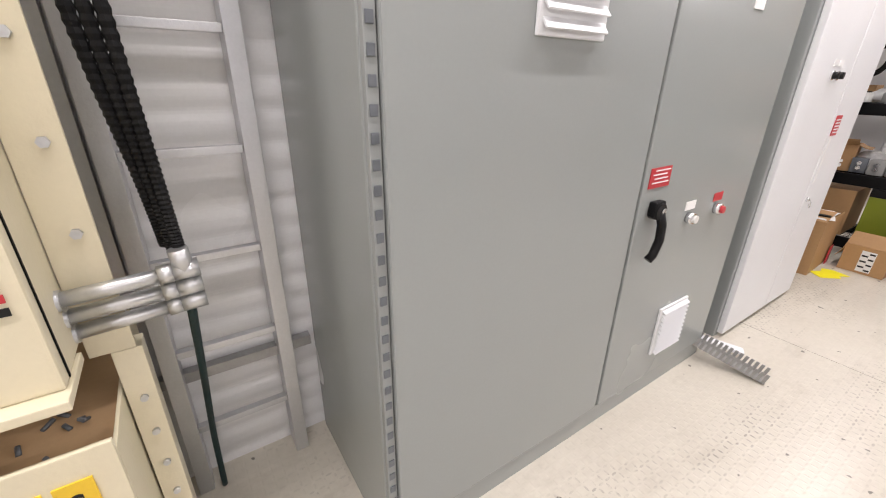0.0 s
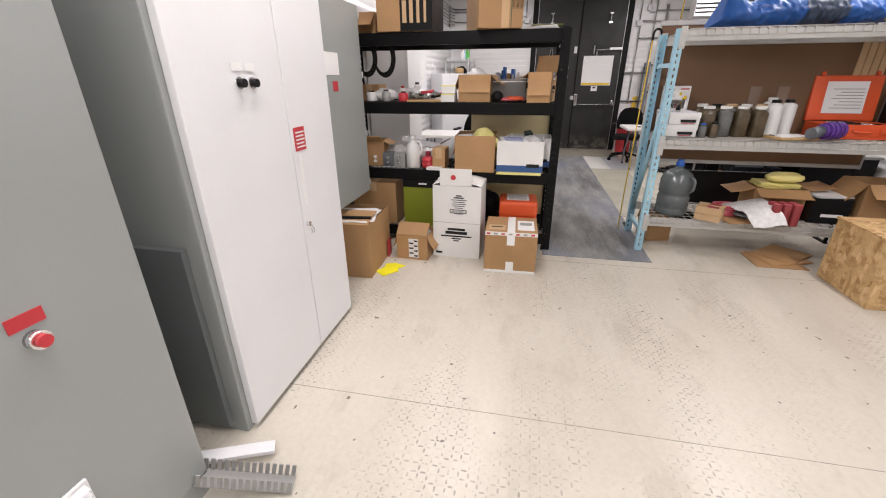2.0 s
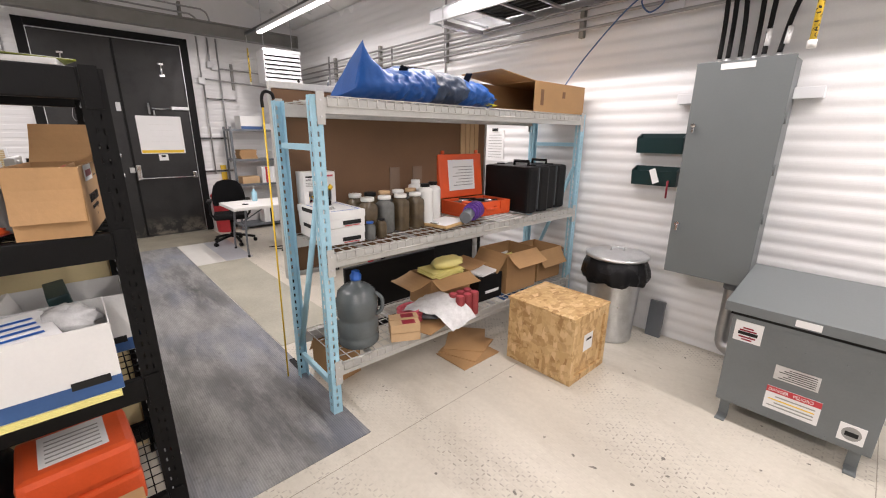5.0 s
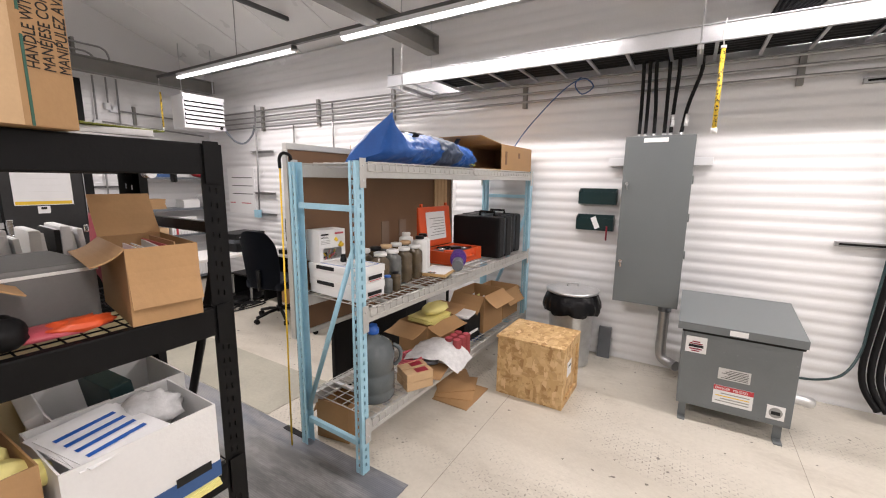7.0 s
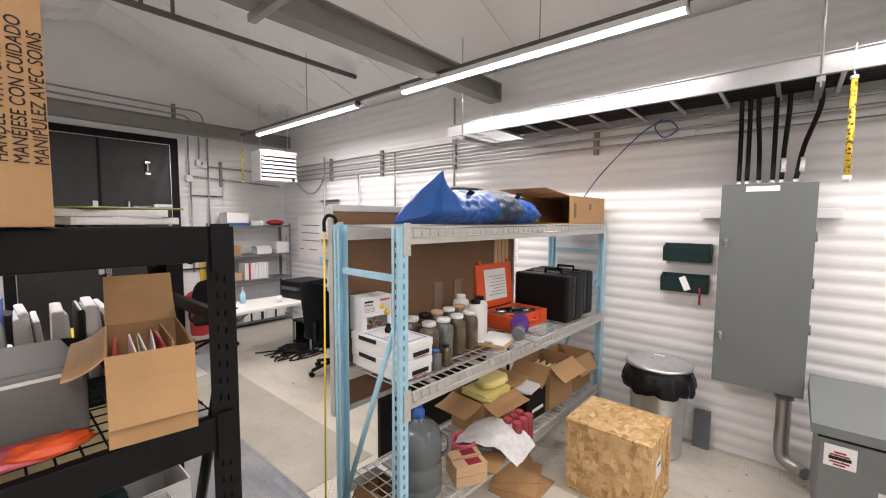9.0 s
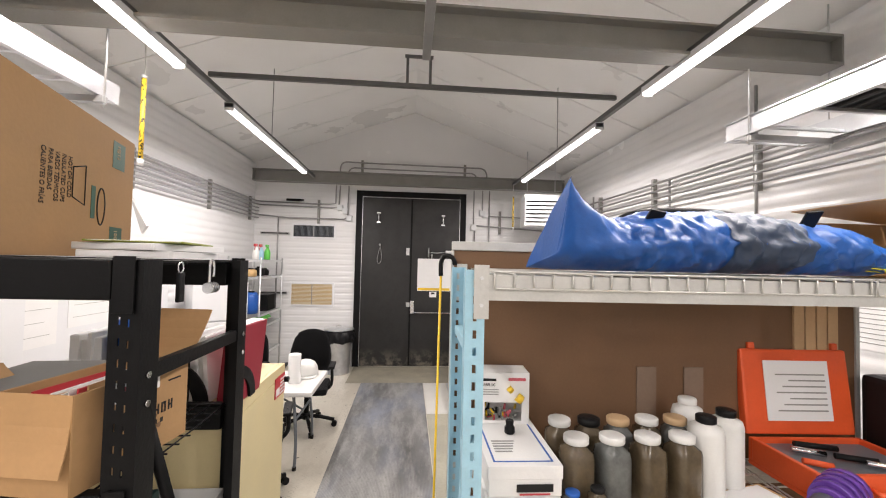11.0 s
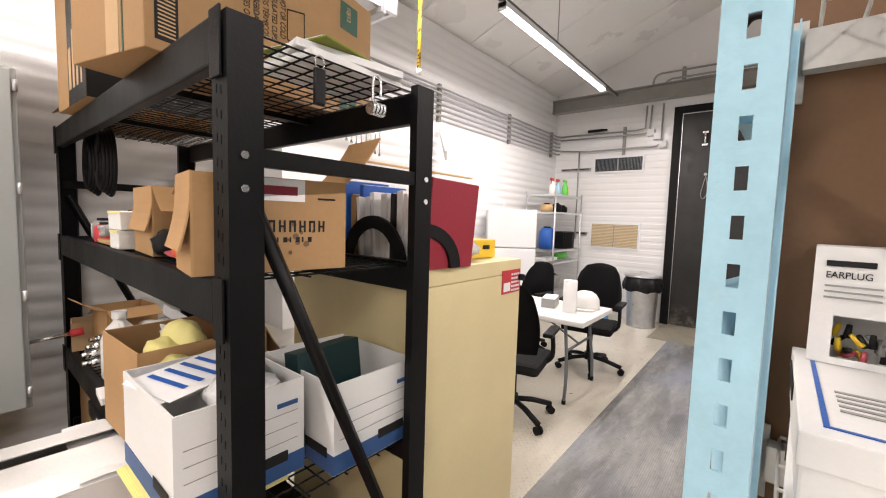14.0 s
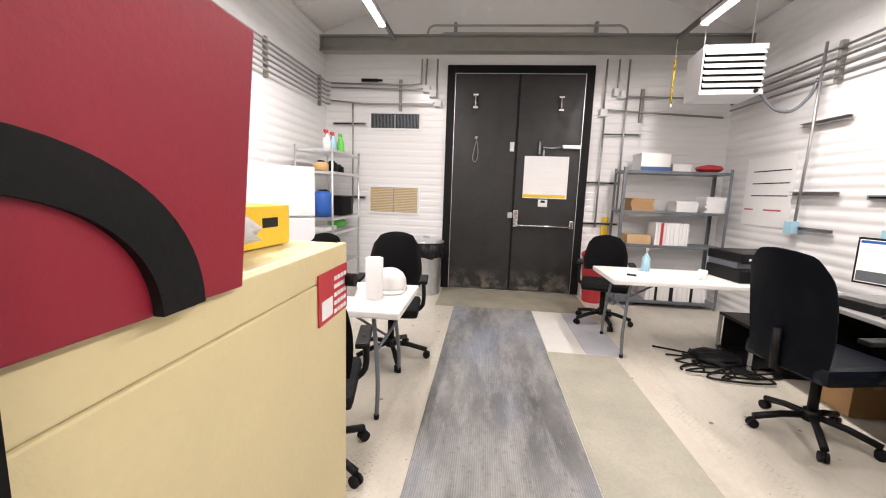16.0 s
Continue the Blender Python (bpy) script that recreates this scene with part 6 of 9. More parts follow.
for z, w, hh in ((0.262, 0.16, 0.022), (0.226, 0.20, 0.028), (0.200, 0.28, 0.013), (0.178, 0.09, 0.011), (0.158, 0.05, 0.010)):
    boxpart("print_bar", (-0.1675, -w / 2, z, -0.1665, w / 2, z + hh), M["ink"], c3, 0)
boxpart("print_mark", (-0.1675, 0.13, 0.03, -0.1665, 0.19, 0.05), M["ink"], c3, 0)
c4 = carton("taped_carton", "brown carton sealed with printed white tape", pose(4.57, -0.295, 0.001, 0, 0, 1.5), 0.40, 0.43, 0.365, tape=False)
boxpart("printed_tape", (-0.202, -0.032, 0.25, -0.2005, 0.032, 0.366), M["boxwhite"], c4, 0)
boxpart("printed_tape", (-0.202, -0.032, 0.0, -0.2005, 0.032, 0.10), M["boxwhite"], c4, 0)
boxpart("printed_tape", (-0.2015, -0.032, 0.3655, 0.2, 0.032, 0.367), M["boxwhite"], c4, 0)
boxpart("printed_tape", (-0.2025, -0.214, 0.0, -0.2005, 0.214, 0.022), M["boxwhite"], c4, 0)
boxpart("printed_tape", (-0.2025, -0.214, 0.335, -0.2005, 0.214, 0.3655), M["boxwhite"], c4, 0)
for k in range(7):
    boxpart("print_block", (-0.2035, -0.19 + 0.06 * k, 0.342, -0.2028, -0.16 + 0.06 * k, 0.356), M[("red", "greyplastic")[k % 2]], c4, 0)
boxpart("label", (-0.14, -0.19, 0.3655, 0.10, -0.05, 0.3675), M["paper"], c4, 0, "white shipping label")
boxpart("label_bar", (-0.02, -0.17, 0.368, 0.05, -0.07, 0.3688), M["greyplastic"], c4, 0)
boxpart("label", (-0.15, 0.05, 0.3655, -0.03, 0.19, 0.3675), M["cardpale"], c4, 0)
boxpart("label_bar", (-0.09, 0.07, 0.368, -0.07, 0.17, 0.3688), M["ink"], c4, 0)
# ---- things on the black rack ----
B0, B1, B2, B3 = 0.162, 0.738, 1.338, 1.893
cup = thing("cup_carton", "long brown carton of cups with green and black print", "box", pose(4.89, -0.27, B3, 0, 0, 14))
boxpart("body", (0, 0, 0, 0.95, 0.35, 0.51), M["card"], cup, 0.004)
boxpart("tape", (-0.0015, 0.11, 0.001, -0.0003, 0.17, 0.511), M["cardpale"], cup, 0)
boxpart("green_line", (-0.0015, 0.09, 0.001, -0.0003, 0.096, 0.2), M["green"], cup, 0)
boxpart("green_line", (-0.0015, 0.09, 0.25, -0.0003, 0.096, 0.509), M["green"], cup, 0)
for k, t in enumerate(("HANDLE WITH CARE", "MANÉJESE CON CUIDADO", "MANIPULEZ AVEC SOINS")):
    writing("print_text", t, 0.034, pose(-0.001, 0.066 - 0.031 * k, 0.13, 90, -90, -90), M["ink"], cup, squeeze=0.72)
for k, t in enumerate(("HOT OR COLD", "INSULATED CUPS", "VASOS TÉRMICOS", "PARA BEBIDAS", "CALIENTES O FRÍAS")):
    writing("print_text", t, 0.032, pose(0.43 - 0.036 * k, -0.001, 0.33, 90, 90, 0), M["ink"], cup, squeeze=0.62)
bc_ = boxpart("bar_code", (0.025, -0.0012, 0.03, 0.085, -0.0003, 0.19), M["ink"], cup, 0)
for k in range(14):
    boxpart("code_line", (0.033, -0.0022, 0.042 + 0.010 * k, 0.077, -0.0013, 0.046 + 0.010 * k), M["cardpale"], bc_, 0)
for z0, z1, t in ((0.36, 0.47, "10J12"), (0.02, 0.12, "1000")):
    g = boxpart("green_panel", (0.74, -0.0012, z0, 0.85, -0.0003, z1), M["green"], cup, 0, "dark green printed panel")
    writing("panel_text", t, 0.034, pose(0.78, -0.0016, z1 - 0.01, 90, 90, 0), M["cardpale"], g, squeeze=0.8)
for k in range(4):
    boxpart("small_print", (0.035 + 0.016 * k, -0.001, 0.27 + 0.02 * (k % 2), 0.039 + 0.016 * k, -0.0003, 0.47), M["fibre"], cup, 0)
bm = bmesh.new()
for a, c in (((0.46, 0.30), (0.54, 0.32)), ((0.46, 0.20), (0.54, 0.18)), ((0.54, 0.32), (0.54, 0.18)), ((0.46, 0.30), (0.46, 0.20))):
    rod(bm, (a[0], -0.001, a[1]), (c[0], -0.001, c[1]), 0.0022, 4)
part("cup_drawing", bm, M["ink"], cup)
bm = bmesh.new()
pipe(bm, [(0.66 + 0.03 * math.cos(a), -0.001, 0.19 + 0.07 * math.sin(a)) for a in [2 * math.pi * k / 24 for k in range(25)]], 0.003, 4)
part("oval_mark", bm, M["ink"], cup)
boxpart("green_mark", (0.585, -0.0015, 0.14, 0.615, -0.0003, 0.26), M["green"], cup, 0)
ob_ = thing("case_carton", "tall brown and black computer case carton", "box", pose(4.90, 0.46, B3, 0, 0, 2))
boxpart("body", (0, 0, 0, 0.55, 0.47, 0.52), M["card"], ob_, 0.004)
boxpart("black_panel", (-0.0015, 0.0, 0.0, -0.0003, 0.27, 0.519), M["blackplastic"], ob_, 0, "black printed panel")
boxpart("black_side", (0.0, -0.0015, 0.0, 0.55, -0.0003, 0.519), M["blackplastic"], ob_, 0, "black printed panel")
for k in range(4):
    boxpart("print_bar", (-0.0025, 0.05 + 0.055 * k, 0.06, -0.0016, 0.07 + 0.06 * k, 0.40 - 0.06 * k), M["cardpale"], ob_, 0)
carton("open_carton", "small open carton on top of the rack", pose(5.22, 1.16, B3), 0.36, 0.32, 0.17, (("-x", 220), ("-y", 235)))
for k, (mt, ang) in enumerate((("boxwhite", 4), ("paper", -8), ("olive", 12))):
    bk = thing("flat_book", "flat white book lying on top of the black rack", "book", pose(5.33, -0.44, B3 + 0.023 * k, 0, 0, ang), "flat books")
    boxpart("cover", (-0.17, -0.13, 0.0, 0.17, 0.13, 0.021 if k < 2 else 0.006), M[mt], bk, 0.002)
    boxpart("page_block", (-0.172, -0.12, 0.004, -0.1705, 0.12, 0.017 if k < 2 else 0.005), M["paper"], bk, 0)
# padlock and key fob hanging on the side beam
pl = thing("padlock", "steel padlock hanging from the black rack", "padlock", pose(5.36, -0.607, 1.812))
bm = bmesh.new()
pipe(bm, curve_pts([(-0.014, 0, 0.0), (-0.014, 0, 0.06), (0.0, 0, 0.078), (0.014, 0, 0.06), (0.014, 0, 0.02)]), 0.0045, 8)
part("shackle", bm, M["chrome"], pl)
bm = bmesh.new()
for k in range(4):
    rod(bm, (-0.025 + 0.0125 * k, 0, -0.018), (-0.0135 + 0.0125 * k, 0, -0.018), 0.019, 16)
part("body", bm, M["chrome"], pl)
kf = thing("key_fob", "black key fob on a ring hanging from the black rack", "key fob", pose(5.17, -0.607, 1.812))
bm = bmesh.new()
pipe(bm, [(0.014 * math.cos(a), 0, 0.055 + 0.016 * math.sin(a)) for a in [2 * math.pi * k / 16 for k in range(17)]], 0.002, 5)
part("ring", bm, M["chrome"], kf)
boxpart("fob", (-0.016, -0.006, -0.05, 0.016, 0.006, 0.04), M["blackplastic"], kf, 0.005)

# middle shelf
pmb = carton("print_carton", "open brown carton with stained dark lettering and papers", pose(5.098, -0.466, B2, 0, 0, -9), 0.375, 0.19, 0.235, (("-x", 262), ("+x", 128), ("+y", 208)))
for k in range(8):
    x0, w_ = -0.075 + 0.026 * k, 0.017
    for bar in ((x0, x0 + 0.005, 0.10, 0.13), (x0 + w_ - 0.005, x0 + w_, 0.10, 0.13), (x0 + 0.0055, x0 + w_ - 0.0055, 0.112 if k % 2 else 0.124, 0.117 if k % 2 else 0.13)):
        boxpart("name_stroke", (bar[0], -0.0965, bar[2], bar[1], -0.0953, bar[3]), M["ink"], pmb, 0)
for k in range(9):
    x0 = -0.05 + 0.016 * k
    boxpart("name_stroke", (x0, -0.0965, 0.074, x0 + (0.004 if k % 2 else 0.010), -0.0953, 0.087), M["ink"], pmb, 0)
boxpart("name_bar", (0.105, -0.0965, 0.185, 0.155, -0.0953, 0.19), M["ink"], pmb, 0)
for k in range(9):
    bm = bmesh.new()
    ang = k * 2.4
    rod(bm, (0.05 + 0.028 * math.cos(ang) * (k / 5), -0.0951, 0.085 + 0.03 * math.sin(ang) * (k / 5)), (0.05 + 0.028 * math.cos(ang) * (k / 5), -0.0958, 0.085 + 0.03 * math.sin(ang) * (k / 5)), 0.004 + 0.004 * ((k * 3) % 4) / 3, 9)
    part("stain", bm, M["fibre"], pmb, "dark stain")
boxpart("label", (-0.09, -0.0965, 0.178, 0.07, -0.0953, 0.233), M["paper"], pmb, 0)
boxpart("label_bar", (-0.07, -0.0975, 0.193, 0.05, -0.0967, 0.215), M["maroon"], pmb, 0)
for k in range(9):
    bm = bmesh.new()
    box(bm, -0.12, -0.002, 0, 0.12, 0.002, 0.20 + random.uniform(-0.02, 0.03), 0)
    solo("file_folder", bm, M[("paper", "card", "paper", "red", "boxwhite")[k % 5]], "file folder standing in the brown carton", "folder", pose(5.10, -0.53 + 0.0155 * k, B2 + 0.006, random.uniform(-4, 4), 0, -9 + random.uniform(-3, 3)), "carton folders")
carton("flap_carton", "open cardboard carton with flaps up on the middle shelf", pose(5.12, 0.10, B2, 0, 0, -4), 0.30, 0.28, 0.22, (("-x", 262), ("+x", 250), ("-y", 215), ("+y", 245)))
gcs = thing("grey_case", "grey plastic case with a pale edge on the shelf", "case", pose(5.25, -0.19, B2, 0, 0, 3))
boxpart("shell", (-0.15, -0.135, 0, 0.20, 0.20, 0.185), M["greycase"], gcs, 0.01)
boxpart("lid_edge", (-0.153, -0.137, 0.158, 0.203, 0.202, 0.168), M["skin"], gcs, 0.002)
lump("baseball_cap", "black baseball cap lying on the middle shelf", "cap", pose(5.0, -0.09, B2), (0.055, 0.05, 0.045), "rubber", 4.4, 0.2)
op = thing("orange_packet", "clear packet of orange ear muffs on the middle shelf", "packet", pose(5.02, -0.2, B2))
bm = bmesh.new()
crumple(bm, 0, 0, 0.02, 0.062, 0.12, 0.016, 2.2, 0.25)
part("bag", bm, M["pink"], op, "pink printed film")
bm = bmesh.new()
crumple(bm, -0.02, -0.04, 0.028, 0.045, 0.075, 0.017, 6.2, 0.5)
part("ear_muff", bm, M["orange"], op)
for k in range(2):
    w = carton("white_box", "small white box with a yellow edge, stacked", pose(5.02, 0.34, B2 + 0.07 * k, 0, 0, 5 * k), 0.16, 0.12, 0.068, material="boxwhite", group="small white boxes", tape=False)
    boxpart("yellow_edge", (-0.082, -0.06, 0.058, -0.0803, 0.06, 0.068), M["paleyellow"], w, 0)
tray = thing("wooden_tray", "wooden board with loose tools and fittings", "tray", pose(5.06, 0.56, B2))
boxpart("board", (-0.10, -0.16, 0, 0.10, 0.16, 0.015), M["wood"], tray, 0.002)
for k in range(16):
    bm = bmesh.new()
    a = random.uniform(0, 6.3)
    l = random.uniform(0.02, 0.07)
    rod(bm, (-l * math.cos(a), -l * math.sin(a), 0), (l * math.cos(a), l * math.sin(a), random.uniform(0, 0.02)), random.uniform(0.008, 0.022), 9)
    p_ = part("tool", bm, M[("rubber", "conduit", "red", "greyplastic", "ink", "galv")[k % 6]], tray)
    p_.matrix_basis = pose(random.uniform(-0.07, 0.07), random.uniform(-0.13, 0.13), 0.04 + 0.012 * (k % 3))
for k, (x, y, r, h, mt, nm) in enumerate(((5.0, 0.76, 0.045, 0.085, "red", "red tin"), (5.12, 0.80, 0.03, 0.13, "skin", "white bottle"), (5.02, 0.93, 0.04, 0.10, "greyplastic", "grey canister"), (5.2, 0.68, 0.035, 0.16, "skin", "white spray bottle"), (5.05, 1.08, 0.05, 0.09, "skin", "white tub"))):
    t = thing(nm.replace(" ", "_"), nm + " standing among clutter on the shelf", nm.split()[1], pose(x, y, B2))
    bm = bmesh.new()
    lathe(bm, [(r * 0.95, 0), (r, 0.005), (r, h * 0.75), (r * 0.6, h * 0.88)], 18)
    part("body", bm, M[mt], t)
    bm = bmesh.new()
    lathe(bm, [(r * 0.55, h * 0.88), (r * 0.55, h)], 14)
    part("cap", bm, M["red" if k == 1 else "ink"], t)
lump("white_rag", "crumpled white rag on the middle shelf", "rag", pose(5.12, 0.98, B2), (0.09, 0.11, 0.05), "paper", 1.7)
lump("clear_bag", "crumpled clear bag on the middle shelf", "bag", pose(5.16, 0.70, B2), (0.07, 0.09, 0.055), "bag", 9.7)
lump("clear_bag", "crumpled clear bag bulging from a carton", "bag", pose(5.20, 0.12, B2 + 0.1), (0.07, 0.09, 0.085), "bag", 3.7)
carton("parts_box", "small shallow carton with a printed lid", pose(5.3, 1.16, B2), 0.22, 0.2, 0.14, material="card")
# cable hanks hanging from the top shelf
for k, (y, r) in enumerate(((1.10, 0.105), (0.94, 0.11))):
    ck = thing("cable_hank", "coiled black cable hanging under the top shelf", "cable", pose(5.0 + 0.02 * k, y, 1.70), "cable hanks")
    for j in range(4):
        bm = bmesh.new()
        pipe(bm, [(0.012 * j, r * (0.75 + 0.04 * j) * math.cos(a), (r + 0.008 * j) * 1.15 * math.sin(a)) for a in [2 * math.pi * i / 24 for i in range(25)]], 0.009, 7)
        part("loop", bm, M["rubber"], ck)
    bm = bmesh.new()
    pipe(bm, [(0.01, 0, r * 1.1), (0.01, 0, 0.16)], 0.004, 6)
    part("hook", bm, M["galv"], ck)

# binders standing on the cream cabinet behind the rack
row = (("paper", 0.27), ("boxwhite", 0.26), ("paper", 0.28), ("ink", 0.27), ("paper", 0.26), ("skin", 0.27), ("boxwhite", 0.25), ("paper", 0.28), ("paper", 0.26), ("skin", 0.26), ("bluecap", 0.31), ("card", 0.27), ("bluecap", 0.33), ("navy", 0.30), ("paper", 0.26), ("paper", 0.28), ("boxwhite", 0.25), ("paper", 0.27))
kinds = {"bluecap": "blue lever binder", "ink": "black file folder", "paper": "white file folder", "navy": "navy file folder", "card": "brown file folder", "boxwhite": "white card folder", "skin": "pale plastic folder"}
y = -0.488
for k, (mt, h) in enumerate(row):
    w = 0.017 + 0.008 * ((k * 7) % 3)
    binder(pose(5.635 + 0.012 * ((k * 5) % 3), y, 1.303, random.uniform(-5, 1), 0, random.uniform(-4, 4)), h, 0.24, w, mt, kinds[mt] + " on the cream cabinet", "file_folder", "folder row")
    y += w + 0.006
bm = bmesh.new()
half = [math.pi * k / 24 for k in range(25)]
arc = [(0.18 * math.cos(q), 0.185 * math.sin(q)) for q in half] + [(0.125 * math.cos(q), 0.135 * math.sin(q)) for q in reversed(half)]
prism(bm, arc, -0.006, 0.006, "x")
solo("file_divider", bm, M["rubber"], "black arched file divider before the folders", "divider", pose(5.603, -0.32, 1.302))
lump("poly_wrap", "crumpled white plastic wrap on the cream cabinet", "plastic wrap", pose(5.96, -0.46, 1.303), (0.10, 0.075, 0.05), "bag", 6.1)
yb = thing("yellow_box", "yellow printed box on the cream cabinet", "box", pose(6.13, -0.42, 1.303, 0, 0, -6))
boxpart("body", (-0.16, -0.05, 0, 0.115, 0.07, 0.085), M["yellow"], yb, 0.003)
boxpart("print_mark", (0.02, -0.0515, 0.04, 0.07, -0.0503, 0.06), M["ink"], yb, 0)

# lower shelf


def file_box(m, label):
    f = thing("file_box", label, "file box", m, "file boxes")
    d, w, h = 0.325, 0.40, 0.268
    for a in ((-d / 2, -w / 2, 0, -d / 2 + 0.005, w / 2, h), (d / 2 - 0.005, -w / 2, 0, d / 2, w / 2, h), (-d / 2 + 0.005, -w / 2, 0, d / 2 - 0.005, -w / 2 + 0.005, h), (-d / 2 + 0.005, w / 2 - 0.005, 0, d / 2 - 0.005, w / 2, h), (-d / 2 + 0.005, -w / 2 + 0.005, 0, d / 2 - 0.005, w / 2 - 0.005, 0.005)):
        boxpart("side_panel", a, M["boxwhite"], f, 0)
    for x0, y0, x1, y1 in ((-d / 2 - 0.0015, -w / 2 - 0.0015, -d / 2 - 0.0003, w / 2 + 0.0015), (d / 2 + 0.0003, -w / 2 - 0.0015, d / 2 + 0.0015, w / 2 + 0.0015), (-d / 2 - 0.0003, -w / 2 - 0.0015, d / 2 + 0.0003, -w / 2 - 0.0003), (-d / 2, w / 2 + 0.0003, d / 2, w / 2 + 0.0015)):
        boxpart("blue_band", (x0, y0, 0.002, x1, y1, 0.06), M["navy"], f, 0, "dark blue printed band")
    boxpart("name_bar", (-d / 2 - 0.0028, -w / 2 + 0.03, 0.045, -d / 2 - 0.0017, -w / 2 + 0.14, 0.075), M["ink"], f, 0)
    boxpart("name_bar", (d / 2 - 0.16, -w / 2 - 0.0028, 0.045, d / 2 - 0.05, -w / 2 - 0.0017, 0.075), M["ink"], f, 0)
    boxpart("name_bar", (d / 2 - 0.08, -w / 2 - 0.0018, 0.20, d / 2 - 0.02, -w / 2 - 0.0005, 0.213), M["navy"], f, 0)
    for z in (0.10, 0.14, 0.18):
        boxpart("rule_line", (-d / 2 + 0.02, -w / 2 - 0.0012, z, d / 2 - 0.02, -w / 2 - 0.0003, z + 0.002), M["greyplastic"], f, 0)
    return f


yt = thing("yellow_pad", "pale yellow paper pad under the file box", "paper pad", pose(5.0, -0.31, B1))
for k in range(4):
    boxpart("sheet", (-0.165 + 0.004 * k, -0.20, 0.0045 * k, 0.14, 0.19 - 0.006 * k, 0.0045 * k + 0.004), M["paleyellow"], yt, 0)
file_box(pose(5.02, -0.32, B1 + 0.019, 0, 0, 0), "white and blue cardboard file box with papers on the rack")
file_box(pose(5.39, -0.40, B1, 0, 0, 0), "white and blue cardboard file box holding a teal binder")
sh = sheets("chart_papers", "printed sheets with blue stripes lying in the file box", pose(5.00, -0.24, B1 + 0.275, 0, -5, 14), 0.25, 0.22, 4)
for k in range(4):
    s = boxpart("blue_stripe", (-0.09 + 0.045 * k, -0.09, 0.0125, -0.075 + 0.045 * k, 0.07, 0.0135), M["bluecap"], sh, 0)
lump("clear_bag", "crumpled clear bag in the file box", "bag", pose(5.06, -0.41, B1 + 0.21), (0.09, 0.085, 0.05), "bag", 7.3)
lump("yellow_pouch", "pale yellow folded pouch in the file box", "pouch", pose(4.99, -0.02, B1 + 0.22, 20, 0, 0), (0.06, 0.11, 0.05), "paleyellow", 5.9, 0.15)
bm = bmesh.new()
box(bm, -0.125, -0.035, 0, 0.125, 0.035, 0.305, 0.004)
solo("teal_binder", bm, M["teal"], "teal lever binder leaning in the file box", "binder", pose(5.345, -0.42, B1 + 0.01, -8, 0, 4))
bm = bmesh.new()
box(bm, -0.12, -0.025, 0, 0.12, 0.025, 0.27, 0.003)
solo("white_binder", bm, M["boxwhite"], "white binder leaning in the file box", "binder", pose(5.42, -0.27, B1 + 0.01, -18, 0, -5))
carton("big_carton", "large open brown carton on the lower shelf", pose(5.09, 0.09, B1, 0, 0, 2), 0.40, 0.36, 0.32, (("+x", 235), ("+y", 262)))
lump("yellow_foam", "pale yellow padded envelope in the big carton", "envelope", pose(5.05, 0.06, B1 + 0.20, 25, 0, 10), (0.06, 0.10, 0.09), "paleyellow", 2.9, 0.15)
sheets("carton_sheets", "white sheets standing in the big carton", pose(5.12, 0.18, B1 + 0.15, 0, 75, 20), 0.3, 0.2, 4)
carton("brown_carton", "open brown carton with torn flaps on the lower shelf", pose(5.13, 1.10, B1, 0, 0, 6), 0.22, 0.20, 0.24, (("-x", 150), ("+y", 215), ("-y", 200)))
carton("pale_carton", "small pale open carton beside the brown carton", pose(5.02, 1.29, B1, 0, 0, -8), 0.16, 0.14, 0.15, (("+y", 220),), material="cardpale")
wj = thing("white_jug", "white plastic jug with a grip on the lower shelf", "jug", pose(5.02, 0.69, B1))
bm = bmesh.new()
lathe(bm, [(0.062, 0), (0.068, 0.01), (0.068, 0.17), (0.05, 0.22), (0.024, 0.25), (0.022, 0.27)], 22)
part("jug", bm, M["skin"], wj)
bm = bmesh.new()
lathe(bm, [(0.027, 0.262), (0.028, 0.268), (0.028, 0.295)], 16)
part("cap", bm, M["skin"], wj)
bm = bmesh.new()
pipe(bm, curve_pts([(0, -0.03, 0.245), (0, -0.075, 0.22), (0, -0.085, 0.16), (0, -0.06, 0.12)]), 0.011, 8)
part("grip", bm, M["skin"], wj)
rt = thing("red_bottle", "squat red plastic bottle on the lower shelf", "bottle", pose(5.02, 0.545, B1))
bm = bmesh.new()
lathe(bm, [(0.055, 0), (0.06, 0.008), (0.06, 0.05), (0.054, 0.055), (0.06, 0.06), (0.058, 0.09), (0.03, 0.11)], 20)
part("body", bm, M["red"], rt)
bm = bmesh.new()
lathe(bm, [(0.024, 0.11), (0.025, 0.15), (0.02, 0.155)], 14)
part("cap", bm, M["maroon"], rt)
carton("brown_box", "small brown carton with a white label", pose(5.06, 0.43, B1), 0.2, 0.12, 0.19)
bm = bmesh.new()
box(bm, -0.09, -0.07, 0, 0.09, 0.07, 0.025, 0.002)
solo("white_tray", bm, M["boxwhite"], "flat white box at the shelf edge", "box", pose(4.99, 0.46, B1, 0, 0, -4))
